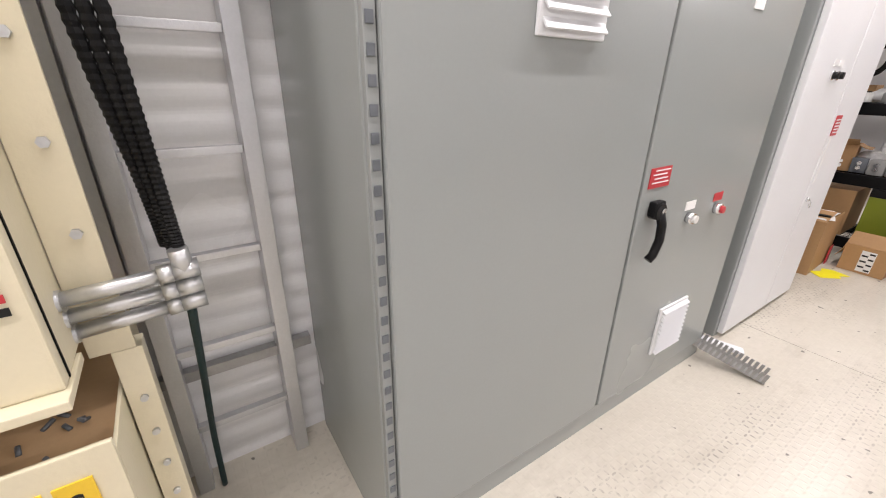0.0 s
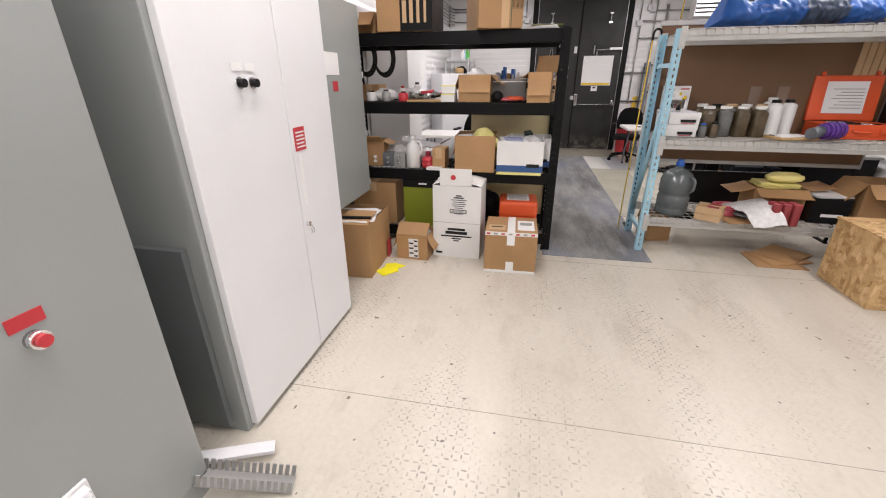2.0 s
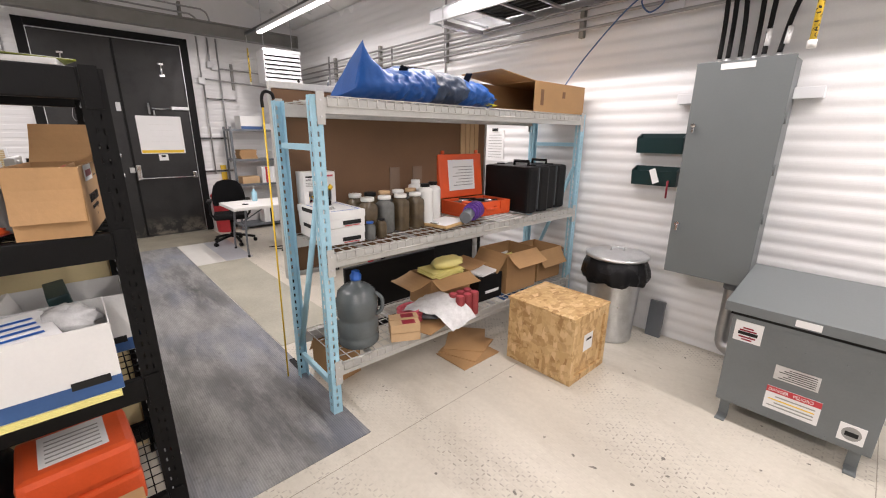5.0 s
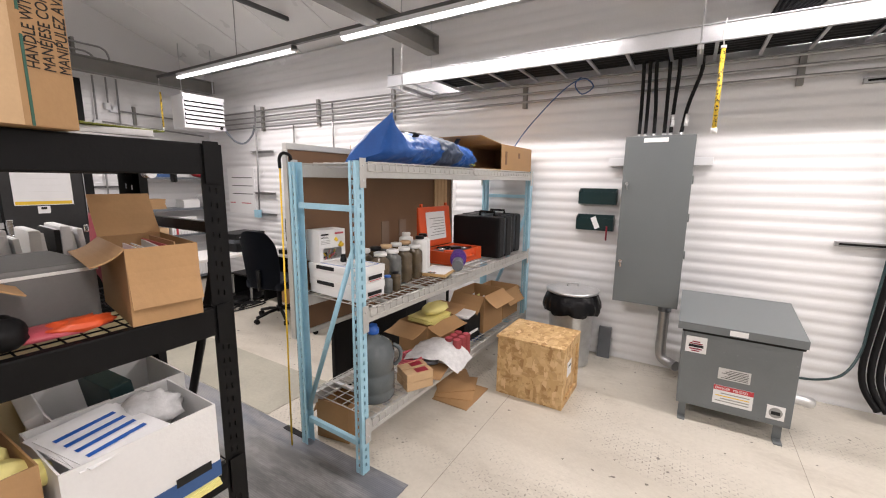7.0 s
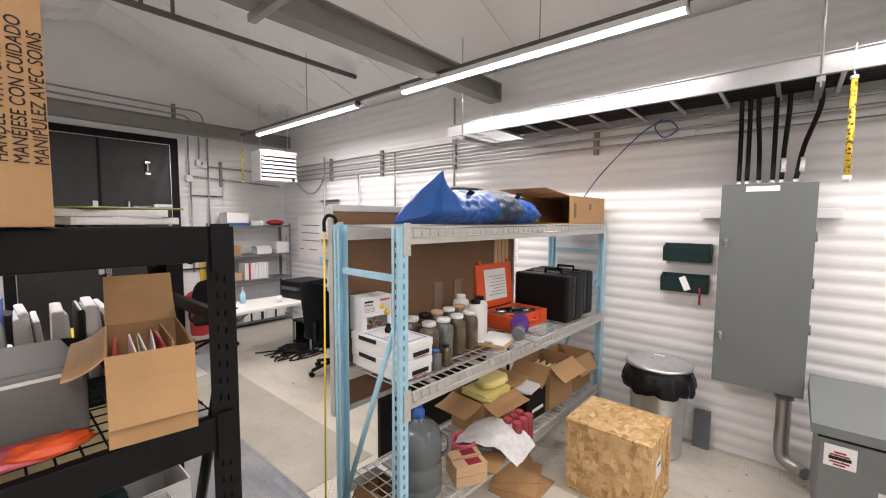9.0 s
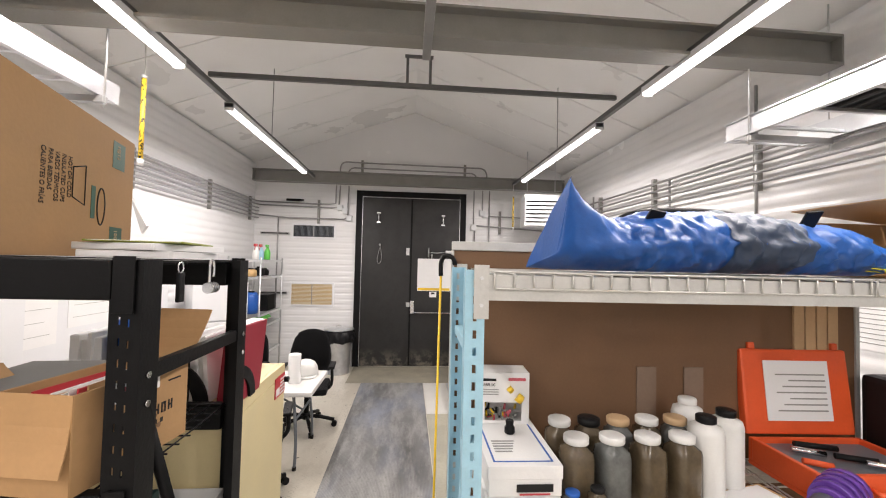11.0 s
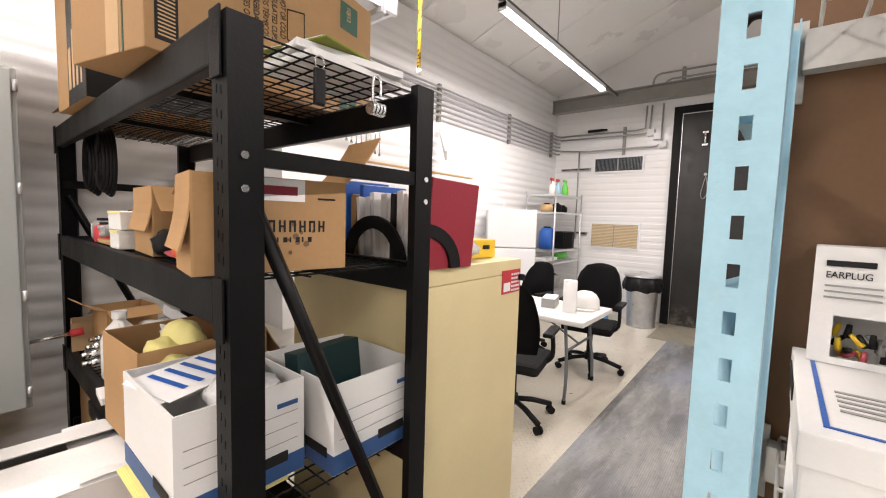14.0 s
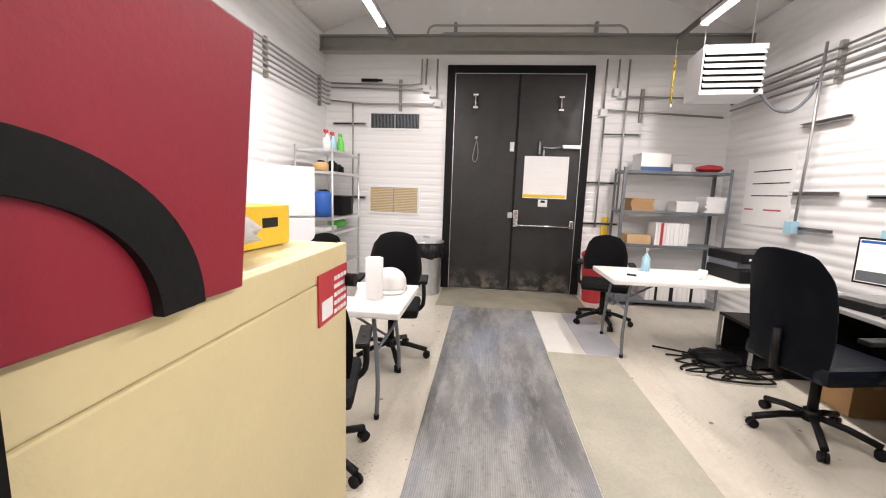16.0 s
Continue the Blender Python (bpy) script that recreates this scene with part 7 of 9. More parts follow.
for k, (y, mt) in enumerate(((0.82, "greyplastic"), (0.95, "steelgrey"), (1.10, "greyplastic"))):
    mb = thing("valve_block", "grey machined valve block with steel fittings", "valve block", pose(5.04 + 0.03 * k, y, B1, 0, 0, 8 * k), "valve blocks")
    boxpart("block", (-0.06, -0.055, 0, 0.06, 0.055, 0.13), M[mt], mb, 0.004)
    for z in (0.05, 0.09):
        bm = bmesh.new()
        rod(bm, (-0.061, 0.0, z), (-0.10, 0.0, z), 0.017, 12)
        rod(bm, (-0.10, 0.0, z), (-0.13, 0.0, z), 0.011, 6)
        part("fitting", bm, M["chrome"], mb)
pr = thing("probe", "steel probe with a red collar sticking out of the shelf", "probe", pose(4.97, 1.16, B1 + 0.12))
bm = bmesh.new()
rod(bm, (0, 0, 0), (-0.26, 0.02, -0.03), 0.009, 10)
part("rod", bm, M["chrome"], pr)
bm = bmesh.new()
rod(bm, (0.0, 0, 0), (-0.05, 0.003, -0.006), 0.02, 12)
part("collar", bm, M["red"], pr)
lump("grey_bag", "crumpled clear parts bag on the lower shelf", "bag", pose(5.2, 0.9, B1), (0.12, 0.14, 0.085), "bag", 11.2)
lump("clear_bag", "crumpled clear bag beside the big carton", "bag", pose(5.18, 0.6, B1), (0.08, 0.10, 0.08), "bag", 13.2)
bm = bmesh.new()
prism(bm, [(-0.03, 0), (0.03, 0), (0.03, 0.012), (-0.022, 0.012), (-0.022, 0.05), (-0.03, 0.05)], -0.22, 0.22, "y")
solo("white_duct", bm, M["white"], "white plastic trunking lying across the lower shelf", "trunking", pose(5.3, 0.66, B1 + 0.17, 12, 0, 10))
# bottom shelf
carton("brown_carton", "large brown carton on the bottom shelf", pose(5.22, 1.10, B0), 0.50, 0.46, 0.42)
gbx = thing("green_box", "olive green box with a black lid on the bottom shelf", "box", pose(5.12, 0.60, B0))
boxpart("body", (-0.2, -0.175, 0, 0.2, 0.175, 0.40), M["olive"], gbx, 0.004)
boxpart("lid", (-0.203, -0.178, 0.401, 0.203, 0.178, 0.47), M["blackplastic"], gbx, 0.004)
boxpart("name_bar", (-0.2045, -0.06, 0.43, -0.2033, 0.02, 0.445), M["paper"], gbx, 0)
ocs = thing("orange_carry_case", "orange plastic case with a paper label on the bottom shelf", "case", pose(5.10, -0.33, B0, 0, 0, 3))
boxpart("base", (-0.16, -0.18, 0, 0.16, 0.18, 0.15), M["orange"], ocs, 0.02)
ld_ = boxpart("lid", (-0.16, -0.18, 0.1505, 0.16, 0.18, 0.30), M["orange"], ocs, 0.03)
boxpart("label", (-0.10, -0.10, 0.3005, 0.12, 0.11, 0.302), M["paper"], ld_, 0)
for k in range(6):
    boxpart("print_line", (-0.08 + 0.03 * k, -0.08, 0.3022, -0.072 + 0.03 * k, 0.09, 0.3032), M["greyplastic"], ld_, 0)
lump("black_bag", "black tool bag behind the white carton", "bag", pose(5.3, -0.02, B0), (0.12, 0.13, 0.15), "rubber", 15.0, 0.2)

# ---- overhead ladder trays, conduits, hangers ----


def ladder_tray(y0, y1, x0, x1, z0, z1, label):
    t = thing("cable_tray", label, "cable tray", pose(0, 0, 0), "cable trays")
    for y, s in ((y0, 1), (y1, -1)):
        bm = bmesh.new()
        prism(bm, [(y, z0), (y + s * 0.03, z0), (y + s * 0.03, z0 + 0.004), (y + s * 0.004, z0 + 0.004), (y + s * 0.004, z1 - 0.004), (y + s * 0.02, z1 - 0.004), (y + s * 0.02, z1), (y, z1)], x0, x1, "x")
        part("side_rail", bm, M["alu"], t)
    x = x0 + 0.1
    while x < x1:
        boxpart("rung", (x - 0.012, min(y0, y1) + 0.005, z0 + 0.006, x + 0.012, max(y0, y1) - 0.005, z0 + 0.026), M["alu"], t, 0.002)
        x += 0.3
    return t


tr_ = ladder_tray(-3.48, -4.02, -2.6, 6.50, 2.775, 2.90, "long aluminium ladder tray hung along the south wall")
for yy in range(6):
    bm = bmesh.new()
    pipe(bm, [(x, -3.56 - 0.075 * yy + 0.012 * math.sin(x * 1.3 + yy), 2.803 + 0.026) for x in [-2.55 + 0.5 * i for i in range(18)]], 0.024, 8)
    part("tray_cable", bm, M["rubber"], tr_, "black cable lying in the tray")
ladder_tray(0.53, 1.10, -2.6, 6.52, 2.83, 2.945, "long aluminium ladder tray hung along the north wall")
for x, yy in ((6.3, (-3.50, -4.0)), (6.38, (0.55, 1.08)), (3.6, (-3.50, -4.0)), (3.4, (0.55, 1.08)), (0.8, (-3.5, -4.0))):
    tp = thing("tray_hanger", "steel trapeze hanger under the cable tray", "hanger", pose(x, 0, 0), "tray hangers")
    zb = 2.735 if yy[0] < 0 else 2.79
    boxpart("strut", (-0.02, min(yy) - 0.04, zb, 0.02, max(yy) + 0.04, zb + 0.038), M["conduit"], tp, 0.002)
    for y in yy:
        bm = bmesh.new()
        rod(bm, (0, y + (0.035 if y == max(yy) else -0.035), zb - 0.03), (0, y + (0.035 if y == max(yy) else -0.035), 3.75), 0.006, 6)
        part("drop_rod", bm, M["galv"], tp)
tc_ = thing("cable_loop", "thick black cables looped up from the tray to the roof", "cable", pose(2.85, -3.7, 2.80))
for k in range(9):
    bm = bmesh.new()
    o = 0.05 * k
    pipe(bm, curve_pts([(0.5 + o * 0.2, -0.12 + 0.02 * k, 0.03), (0.42 - o * 0.3, -0.12 + 0.02 * k, 0.06), (0.28 - o * 0.8, -0.10 + 0.02 * k, 0.30), (0.26 - o, -0.08 + 0.02 * k, 0.60), (0.30 - o, -0.08 + 0.02 * k, 1.0)]), 0.019, 8)
    part("cable", bm, M["rubber"], tc_)
for k in range(4):
    bm = bmesh.new()
    pipe(bm, curve_pts([(-0.15 - 0.05 * k, 0.0, 0.9), (-0.2 - 0.05 * k, 0.0, 0.45), (-0.38 - 0.04 * k, 0.0, 0.18), (-0.7, 0.0 + 0.02 * k, 0.05), (-1.2, 0.02 * k, 0.04)]), 0.017, 8)
    part("cable", bm, M["rubber"], tc_)


def conduit_run(name, pts_list, r, label, clamps=(), clamp_dims=None):
    c = thing(name, label, "conduit", None, "conduits")
    for pts in pts_list:
        bm = bmesh.new()
        pipe(bm, pts, r, 8)
        part("pipe", bm, M["conduit"], c)
    for cl in clamps:
        boxpart("clamp", cl, M["beam"], c, 0.002)
    return c


ZL = (2.62, 2.68, 2.74, 2.80, 2.86, 2.92)
conduit_run("wall_conduit", [[(-2.6, YL - 0.06, z), (XF - 0.14 - 0.0, YL - 0.06, z), (XF - 0.09, YL - 0.10, z)] for z in ZL], 0.013, "parallel grey steel conduits along the north wall", [(x, YL - 0.042, 2.56, x + 0.042, YL - 0.002, 2.97) for x in (0.4, 2.6, 4.7, 6.4, 8.05, 9.6, 11.0)])
conduit_run("gable_conduit", [
    [(XF - 0.06, YL - 0.10, 2.86), (XF - 0.06, 0.12, 2.84), (XF - 0.06, 0.0, 2.86), (XF - 0.06, -0.02, 3.25)],
    [(XF - 0.06, YL - 0.10, 2.92), (XF - 0.06, 0.2, 2.90), (XF - 0.06, 0.06, 2.92), (XF - 0.06, 0.05, 3.25)],
    [(XF - 0.06, YL - 0.10, 2.68), (XF - 0.06, 0.9, 2.64), (XF - 0.06, -0.1, 2.64), (XF - 0.06, -0.16, 2.68), (XF - 0.06, -0.17, 3.25)],
    [(XF - 0.06, 1.05, 2.64), (XF - 0.06, 1.05, 2.1), (XF - 0.06, 1.05, 1.2)]], 0.013, "grey steel conduits on the gable wall", [(XF - 0.045, 0.34, 2.55, XF - 0.002, 0.38, 2.98)])
conduit_run("gable_conduit", [
    [(XF - 0.06, -2.46, 3.25), (XF - 0.06, -2.46, 2.62)], [(XF - 0.06, -2.62, 3.25), (XF - 0.06, -2.62, 2.82), (XF - 0.06, -2.70, 2.78), (XF - 0.06, -4.0, 2.75)],
    [(XF - 0.06, -2.75, 3.25), (XF - 0.06, -2.75, 1.2)], [(XF - 0.06, -2.46, 2.6), (XF - 0.06, -4.0, 2.52)], [(XF - 0.06, -2.48, 2.5), (XF - 0.06, -2.48, 1.0)]], 0.013, "grey steel conduits on the gable wall beside the door", [(XF - 0.045, -2.98, 2.45, XF - 0.002, -2.94, 2.88)])
conduit_run("beam_conduit", [
    curve_pts([(XF - 0.1, -0.02, 3.42), (XF - 0.1, -0.02, 3.58), (XF - 0.1, -0.10, 3.67), (XF - 0.1, -0.4, 3.67), (XF - 0.1, -2.3, 3.66), (XF - 0.1, -2.6, 3.65), (XF - 0.1, -2.68, 3.55), (XF - 0.1, -2.68, 3.42)], 5),
    curve_pts([(XF - 0.1, -0.17, 3.42), (XF - 0.1, -0.17, 3.50), (XF - 0.1, -0.25, 3.57), (XF - 0.1, -0.5, 3.57), (XF - 0.1, -2.2, 3.56), (XF - 0.1, -2.42, 3.55), (XF - 0.1, -2.5, 3.48), (XF - 0.1, -2.5, 3.42)], 5)], 0.014, "grey conduits bent over the end beam", [(XF - 0.09, y, 3.42, XF - 0.002, y + 0.04, 3.72) for y in (-0.42, -2.3)])
for y, z in ((-0.02, 2.85), (-0.11, 2.79), (-0.19, 2.66), (-2.46, 2.56), (-2.62, 2.83), (-2.68, 2.80)):
    j = thing("junction_box", "small white junction box on the gable wall", "junction box", pose(XF - 0.082, y, z), "junction boxes")
    boxpart("body", (0, -0.05, -0.05, 0.08, 0.05, 0.05), M["white"], j, 0.006)
    boxpart("cover", (-0.006, -0.045, -0.045, -0.0005, 0.045, 0.045), M["white"], j, 0.002)
ZR = (2.60, 2.68, 2.76, 2.85)
conduit_run("wall_conduit", [[(-2.6, YR + 0.07, z), (11.2, YR + 0.07, z)] for z in ZR], 0.013, "parallel grey steel conduits along the south wall", [(x, YR + 0.002, 2.54, x + 0.042, YR + 0.05, 2.92) for x in (0.3, 2.9, 5.13, 6.9, 8.29, 9.6)])
conduit_run("drop_conduit", [[(8.85, YR + 0.05, 2.6), (8.85, YR + 0.05, 1.25)], [(6.9, YR + 0.06, 3.4), (6.9, YR + 0.06, 1.9)], [(8.0, YR + 0.05, 2.85), (8.0, YR + 0.05, 2.0)]], 0.013, "vertical conduits dropping down the south wall")
oj = thing("outlet_box", "pale blue outlet box under a drop conduit", "outlet box", pose(8.85, YR + 0.01, 1.17))
boxpart("body", (-0.045, 0.0, -0.07, 0.045, 0.06, 0.08), M["galv"], oj, 0.005)
boxpart("cover", (-0.04, 0.0605, -0.06, 0.04, 0.064, 0.07), M["blue"], oj, 0.001)
for x0, z in ((8.4, 2.02), (8.75, 1.50), (8.35, 1.17), (6.2, 2.12), (2.2, 1.33), (2.2, 2.535)):
    s = thing("wall_strut", "short grey strut channel screwed to the wall", "strut", pose(x0, YR + 0.001, z), "wall struts")
    boxpart("channel", (0, 0, -0.02, 0.36, 0.04, 0.02), M["conduit"], s, 0.002)
    # black strip on the solid channel paints in its shaded slot
    boxpart("slot", (0.02, 0.0405, -0.008, 0.34, 0.0415, 0.008), M["hole"], s, 0)
for y0, z in ((-2.98, 2.28), (-2.75, 1.62), (-2.8, 1.05), (0.86, 2.36), (0.86, 1.30)):
    s = thing("wall_strut", "short grey strut channel screwed to the wall", "strut", pose(XF - 0.041, y0, z), "wall struts")
    boxpart("channel", (0, 0, -0.02, 0.04, 0.5, 0.02), M["conduit"], s, 0.002)
    # black strip again in place of the shaded opening
    boxpart("slot", (-0.0015, 0.02, -0.008, -0.0005, 0.48, 0.008), M["hole"], s, 0)
fs = thing("flashlight", "black hand torch lying on the gable conduits", "torch", pose(XF - 0.06, 0.78, 2.945))
bm = bmesh.new()
rod(bm, (0, -0.1, 0.018), (0, 0.14, 0.018), 0.022, 12)
rod(bm, (0, -0.16, 0.018), (0, -0.1, 0.018), 0.016, 10)
part("barrel", bm, M["rubber"], fs)
# safety chains with yellow sleeves
for x, y, z0, z1 in ((6.74, 0.53, 2.53, 3.12), (3.46, -3.46, 2.16, 2.74), (10.46, -3.0, 2.5, 3.05)):
    ys = thing("tag_sleeve", "yellow and black speckled hanging tube on a cord", "hanging tube", pose(x, y, z0), "yellow tubes")
    L = z1 - z0
    bm = bmesh.new()
    rod(bm, (0, 0, 0.02), (0, 0, L - 0.02), 0.015 if x < 9 else 0.012, 10)
    part("sleeve", bm, M["speckle"] if "speckle" in M else M["yellow"], ys)
    bm = bmesh.new()
    rod(bm, (0, 0, -0.02), (0, 0, 0.0195), 0.02 if x < 9 else 0.015, 10)
    part("end_cap", bm, M["skin"], ys)
    bm = bmesh.new()
    rod(bm, (0, 0, L - 0.0195), (0, 0, L), 0.018 if x < 9 else 0.014, 10)
    pipe(bm, [(0, 0, L), (0.01, 0, L + 0.08), (0, 0, L + 0.18)] + ([(0, 0, 3.98 - z0)] if y == 0.53 else []), 0.004, 6)
    part("cord", bm, M["skin"], ys)
bc2 = thing("blue_cable", "thin blue cable looped on the wall and running to the rack", "cable")
bm = bmesh.new()
pipe(bm, curve_pts([(4.05, YR + 0.1, 2.90), (4.5, YR + 0.1, 2.80), (4.62, YR + 0.1, 2.72), (4.55, YR + 0.1, 2.62), (4.45, YR + 0.1, 2.68), (4.55, YR + 0.1, 2.76), (4.75, YR + 0.1, 2.66), (5.1, YR + 0.12, 2.3), (5.3, YR + 0.2, 1.95)]), 0.006, 6)
part("wire", bm, M["navy"], bc2)
boxpart("plate", (4.33, YR + 0.012, 2.62, 4.45, YR + 0.03, 2.75), M["white"], bc2, 0.003)
# thick cables and gear at the west end of the south wall
wcab = thing("riser_cables", "bundle of thick black cables rising on the south wall", "cable")
for k in range(5):
    bm = bmesh.new()
    pipe(bm, curve_pts([(2.20 - 0.05 * k, YR + 0.08, 2.9), (2.22 - 0.05 * k, YR + 0.08, 2.0), (2.26 - 0.05 * k, YR + 0.09, 1.0), (2.30 - 0.05 * k, YR + 0.12, 0.35), (2.2 - 0.05 * k, YR + 0.2, 0.1)]), 0.022, 8)
    part("cable", bm, M["rubber"], wcab)

# unit heater
ht = thing("unit_heater", "white louvred unit heater hung near the gable wall", "heater", pose(9.92, -3.05, 2.50, 0, 0, -6))
boxpart("casing", (0.02, -0.56, 0, 0.46, 0.0, 0.48), M["white"], ht, 0.01)
boxpart("front_frame", (0.0, -0.57, 0.0, 0.019, 0.01, 0.05), M["white"], ht, 0.003)
boxpart("front_frame", (0.0, -0.57, 0.43, 0.019, 0.01, 0.48), M["white"], ht, 0.003)
# black sheet added to paint in the dark gaps between louvres
boxpart("dark_core", (0.015, -0.55, 0.051, 0.0195, -0.01, 0.429), M["hole"], ht, 0)
for k in range(6):
    bm = bmesh.new()
    z = 0.07 + 0.063 * k
    prism(bm, [(0.012, z + 0.045), (-0.03, z), (-0.026, z - 0.006), (0.013, z + 0.036)], -0.55, -0.01, "y")
    part("louvre", bm, M["white"], ht)
bm = bmesh.new()
rod(bm, (-0.001, -0.50, 0.03), (-0.02, -0.50, 0.03), 0.02, 12)
part("thermostat_knob", bm, M["ink"], ht)
bm = bmesh.new()
pipe(bm, curve_pts([(0.1, -0.60, 0.02), (0.05, -0.72, -0.14), (0.0, -0.85, -0.16), (0.0, -0.98, -0.02), (0.0, -1.03, 0.14)]), 0.016, 8)
part("flex_conduit", bm, M["steelgrey"], ht)
for y in (-0.5, -0.06):
    bm = bmesh.new()
    rod(bm, (0.2, y, 0.48), (0.2, y, 1.2), 0.006, 6)
    part("hanger_rod", bm, M["galv"], ht)

# ---- west end of the north wall: ladder, switchgear, conduits ----
lt = thing("wall_ladder_tray", "upright aluminium ladder tray fixed to the ribbed wall", "cable tray", pose(0, YL - 0.06, 0))
for x in (-0.33, 0.03):
    boxpart("side_rail", (x, -0.045, 0.0, x + 0.05, 0.05, 2.85), M["alu"], lt, 0.002)
for k in range(8):
    boxpart("rung", (-0.28, -0.03, 0.27 + 0.327 * k, 0.03, 0.0, 0.295 + 0.327 * k), M["alu"], lt, 0.003)
bm = bmesh.new()
box(bm, -0.4, YL - 0.05, 0.47, 0.16, YL - 0.012, 0.51)
solo("wall_strut", bm, M["conduit"], "grey strut channel behind the upright ladder tray", "strut")
bm = bmesh.new()
box(bm, -0.66, YL - 0.06, 0.9, -0.345, YL - 0.02, 2.8)
solo("cover_plate", bm, M["alu"], "plain aluminium cover plate on the ribbed wall", "plate")
sw = thing("switchgear", "cream steel switchgear cabinet with bolted flanges", "switchgear", pose(-0.42, 0.80, 0))
boxpart("upper_cabinet", (-1.3, 0.0, 0.975, 0.034, 0.66, 2.2), M["creamcab"], sw, 0.006)
boxpart("flange", (0.036, 0.162, 0.93, 0.115, 0.172, 2.2), M["creamcab"], sw, 0.002)
boxpart("seam", (0.0342, 0.03, 0.98, 0.0362, 0.036, 2.2), M["hole"], sw, 0)
boxpart("drip_lip", (-1.3, -0.035, 0.955, 0.04, 0.12, 0.9745), M["creamcab"], sw, 0.003)
boxpart("trough_front", (-1.3, -0.02, 0.30, 0.066, -0.008, 0.858), M["creamcab"], sw, 0.003)
boxpart("trough_end", (0.058, -0.0075, 0.30, 0.066, 0.60, 0.83), M["creamcab"], sw, 0.002)
boxpart("lower_cabinet", (-1.3, 0.05, 0.0, 0.02, 0.62, 0.62), M["creamcab"], sw, 0.005)
boxpart("dust_shelf", (-1.3, -0.007, 0.77, 0.0575, 0.60, 0.785), M["cardpale"], sw, 0, "dusty shelf")
boxpart("post", (0.07, 0.162, 0.0, 0.125, 0.22, 0.9295), M["creamcab"], sw, 0.003)
random.seed(31)
for k in range(14):
    bm = bmesh.new()
    x, y = random.uniform(-0.22, 0.0), random.uniform(0.06, 0.2)
    rod(bm, (x, y, 0.786), (x + random.uniform(-0.02, 0.02), y + random.uniform(-0.02, 0.02), 0.794), 0.005, 5)
    part("shelf_screw", bm, M["steelgrey"], sw)
for k in range(7):
    bm = bmesh.new()
    z = 1.03 + 0.165 * k
    rod(bm, (0.086, 0.1615, z), (0.086, 0.152, z), 0.010, 6)
    part("bolt", bm, M["galv"], sw)
for k in range(8):
    bm = bmesh.new()
    z = 0.10 + 0.10 * k
    rod(bm, (0.10, 0.1615, z), (0.10, 0.153, z), 0.008, 8)
    part("bolt", bm, M["galv"], sw)
for x0, x1, tx in ((-0.125, -0.045, "T"), (-0.032, 0.024, "S")):
    yl = boxpart("letter_label", (x0, -0.0245, 0.69, x1, -0.0205, 0.80), M["yellow"], sw, 0, "yellow letter label")
    writing("label_text", tx, 0.085, pose(x0 + 0.012, -0.0252, 0.715, 90, 0, 0), M["ink"], yl, squeeze=0.7)
for k in range(3):
    boxpart("label_bar", (-0.3, -0.004, 1.13 + 0.022 * k, 0.012, -0.001, 1.143 + 0.022 * k), M["ink" if k != 1 else "red"], sw, 0)
cdb = thing("conduit_bank", "grey conduit bodies joining the switchgear to flexible cables", "conduit", pose(-0.42, 0.02, 1.03))
for k in range(3):
    y = 0.905 + 0.012 * k
    z = 0.055 - 0.042 * k
    bm = bmesh.new()
    rod(bm, (0.02, y, z), (0.20, y, z + 0.01), 0.015, 12)
    rod(bm, (0.005, y, z), (0.04, y, z), 0.021, 8)
    part("pipe", bm, M["galv"], cdb)
    bm = bmesh.new()
    rod(bm, (0.19, y, z + 0.01), (0.215, y, z + 0.012), 0.021, 8)
    rod(bm, (0.215, y, z + 0.012), (0.262, y, z + 0.014), 0.0195, 12)
    if k == 0:
        rod(bm, (0.236, y, z + 0.012), (0.232, y, z + 0.06), 0.019, 12)
    part("fitting", bm, M["galv"], cdb)
    bm = bmesh.new()
    pts = curve_pts([(0.236 - 0.012 * k, y + 0.01 + 0.02 * k, 0.10), (0.228 - 0.014 * k, y + 0.04, 0.25), (0.215 - 0.025 * k, y + 0.05, 0.55), (0.19 - 0.03 * k, y + 0.1, 1.1), (0.19 - 0.03 * k, y + 0.12, 1.8)], 40)
    rings_bm = bm
    seg = 8
    prev = None
    for i, p in enumerate(pts):
        r = 0.013 if i % 2 else 0.0105
        ring = [bm.verts.new(p + Vector((r * math.cos(2 * math.pi * j / seg), r * math.sin(2 * math.pi * j / seg), 0))) for j in range(seg)]
        if prev:
            for j in range(seg):
                bm.faces.new((prev[j], prev[(j + 1) % seg], ring[(j + 1) % seg], ring[j]))
        prev = ring
    part("flex_cable", bm, M["rubber"], cdb, "black corrugated flexible cable")
bm = bmesh.new()
pipe(bm, curve_pts([(-0.19, 0.97, 1.0), (-0.215, 1.22, 0.6), (-0.235, 1.33, 0.3), (-0.245, 1.36, 0.02)]), 0.010, 8)
solo("earth_cable", bm, M["teal"], "dark teal earth cable down to the floor", "cable")

bm = bmesh.new()
prism(bm, [(-0.28, -0.30), (0.10, 0.0), (0.16, 0.02), (0.0, -0.36)], 0.0, 0.02, "y")
solo("paper_flap", bm, M["boxwhite"], "pale folded sheet standing out from the north wall", "sheet", pose(8.0, YL - 0.12, 2.47, -12, 0, 42))
# ---- office end ----


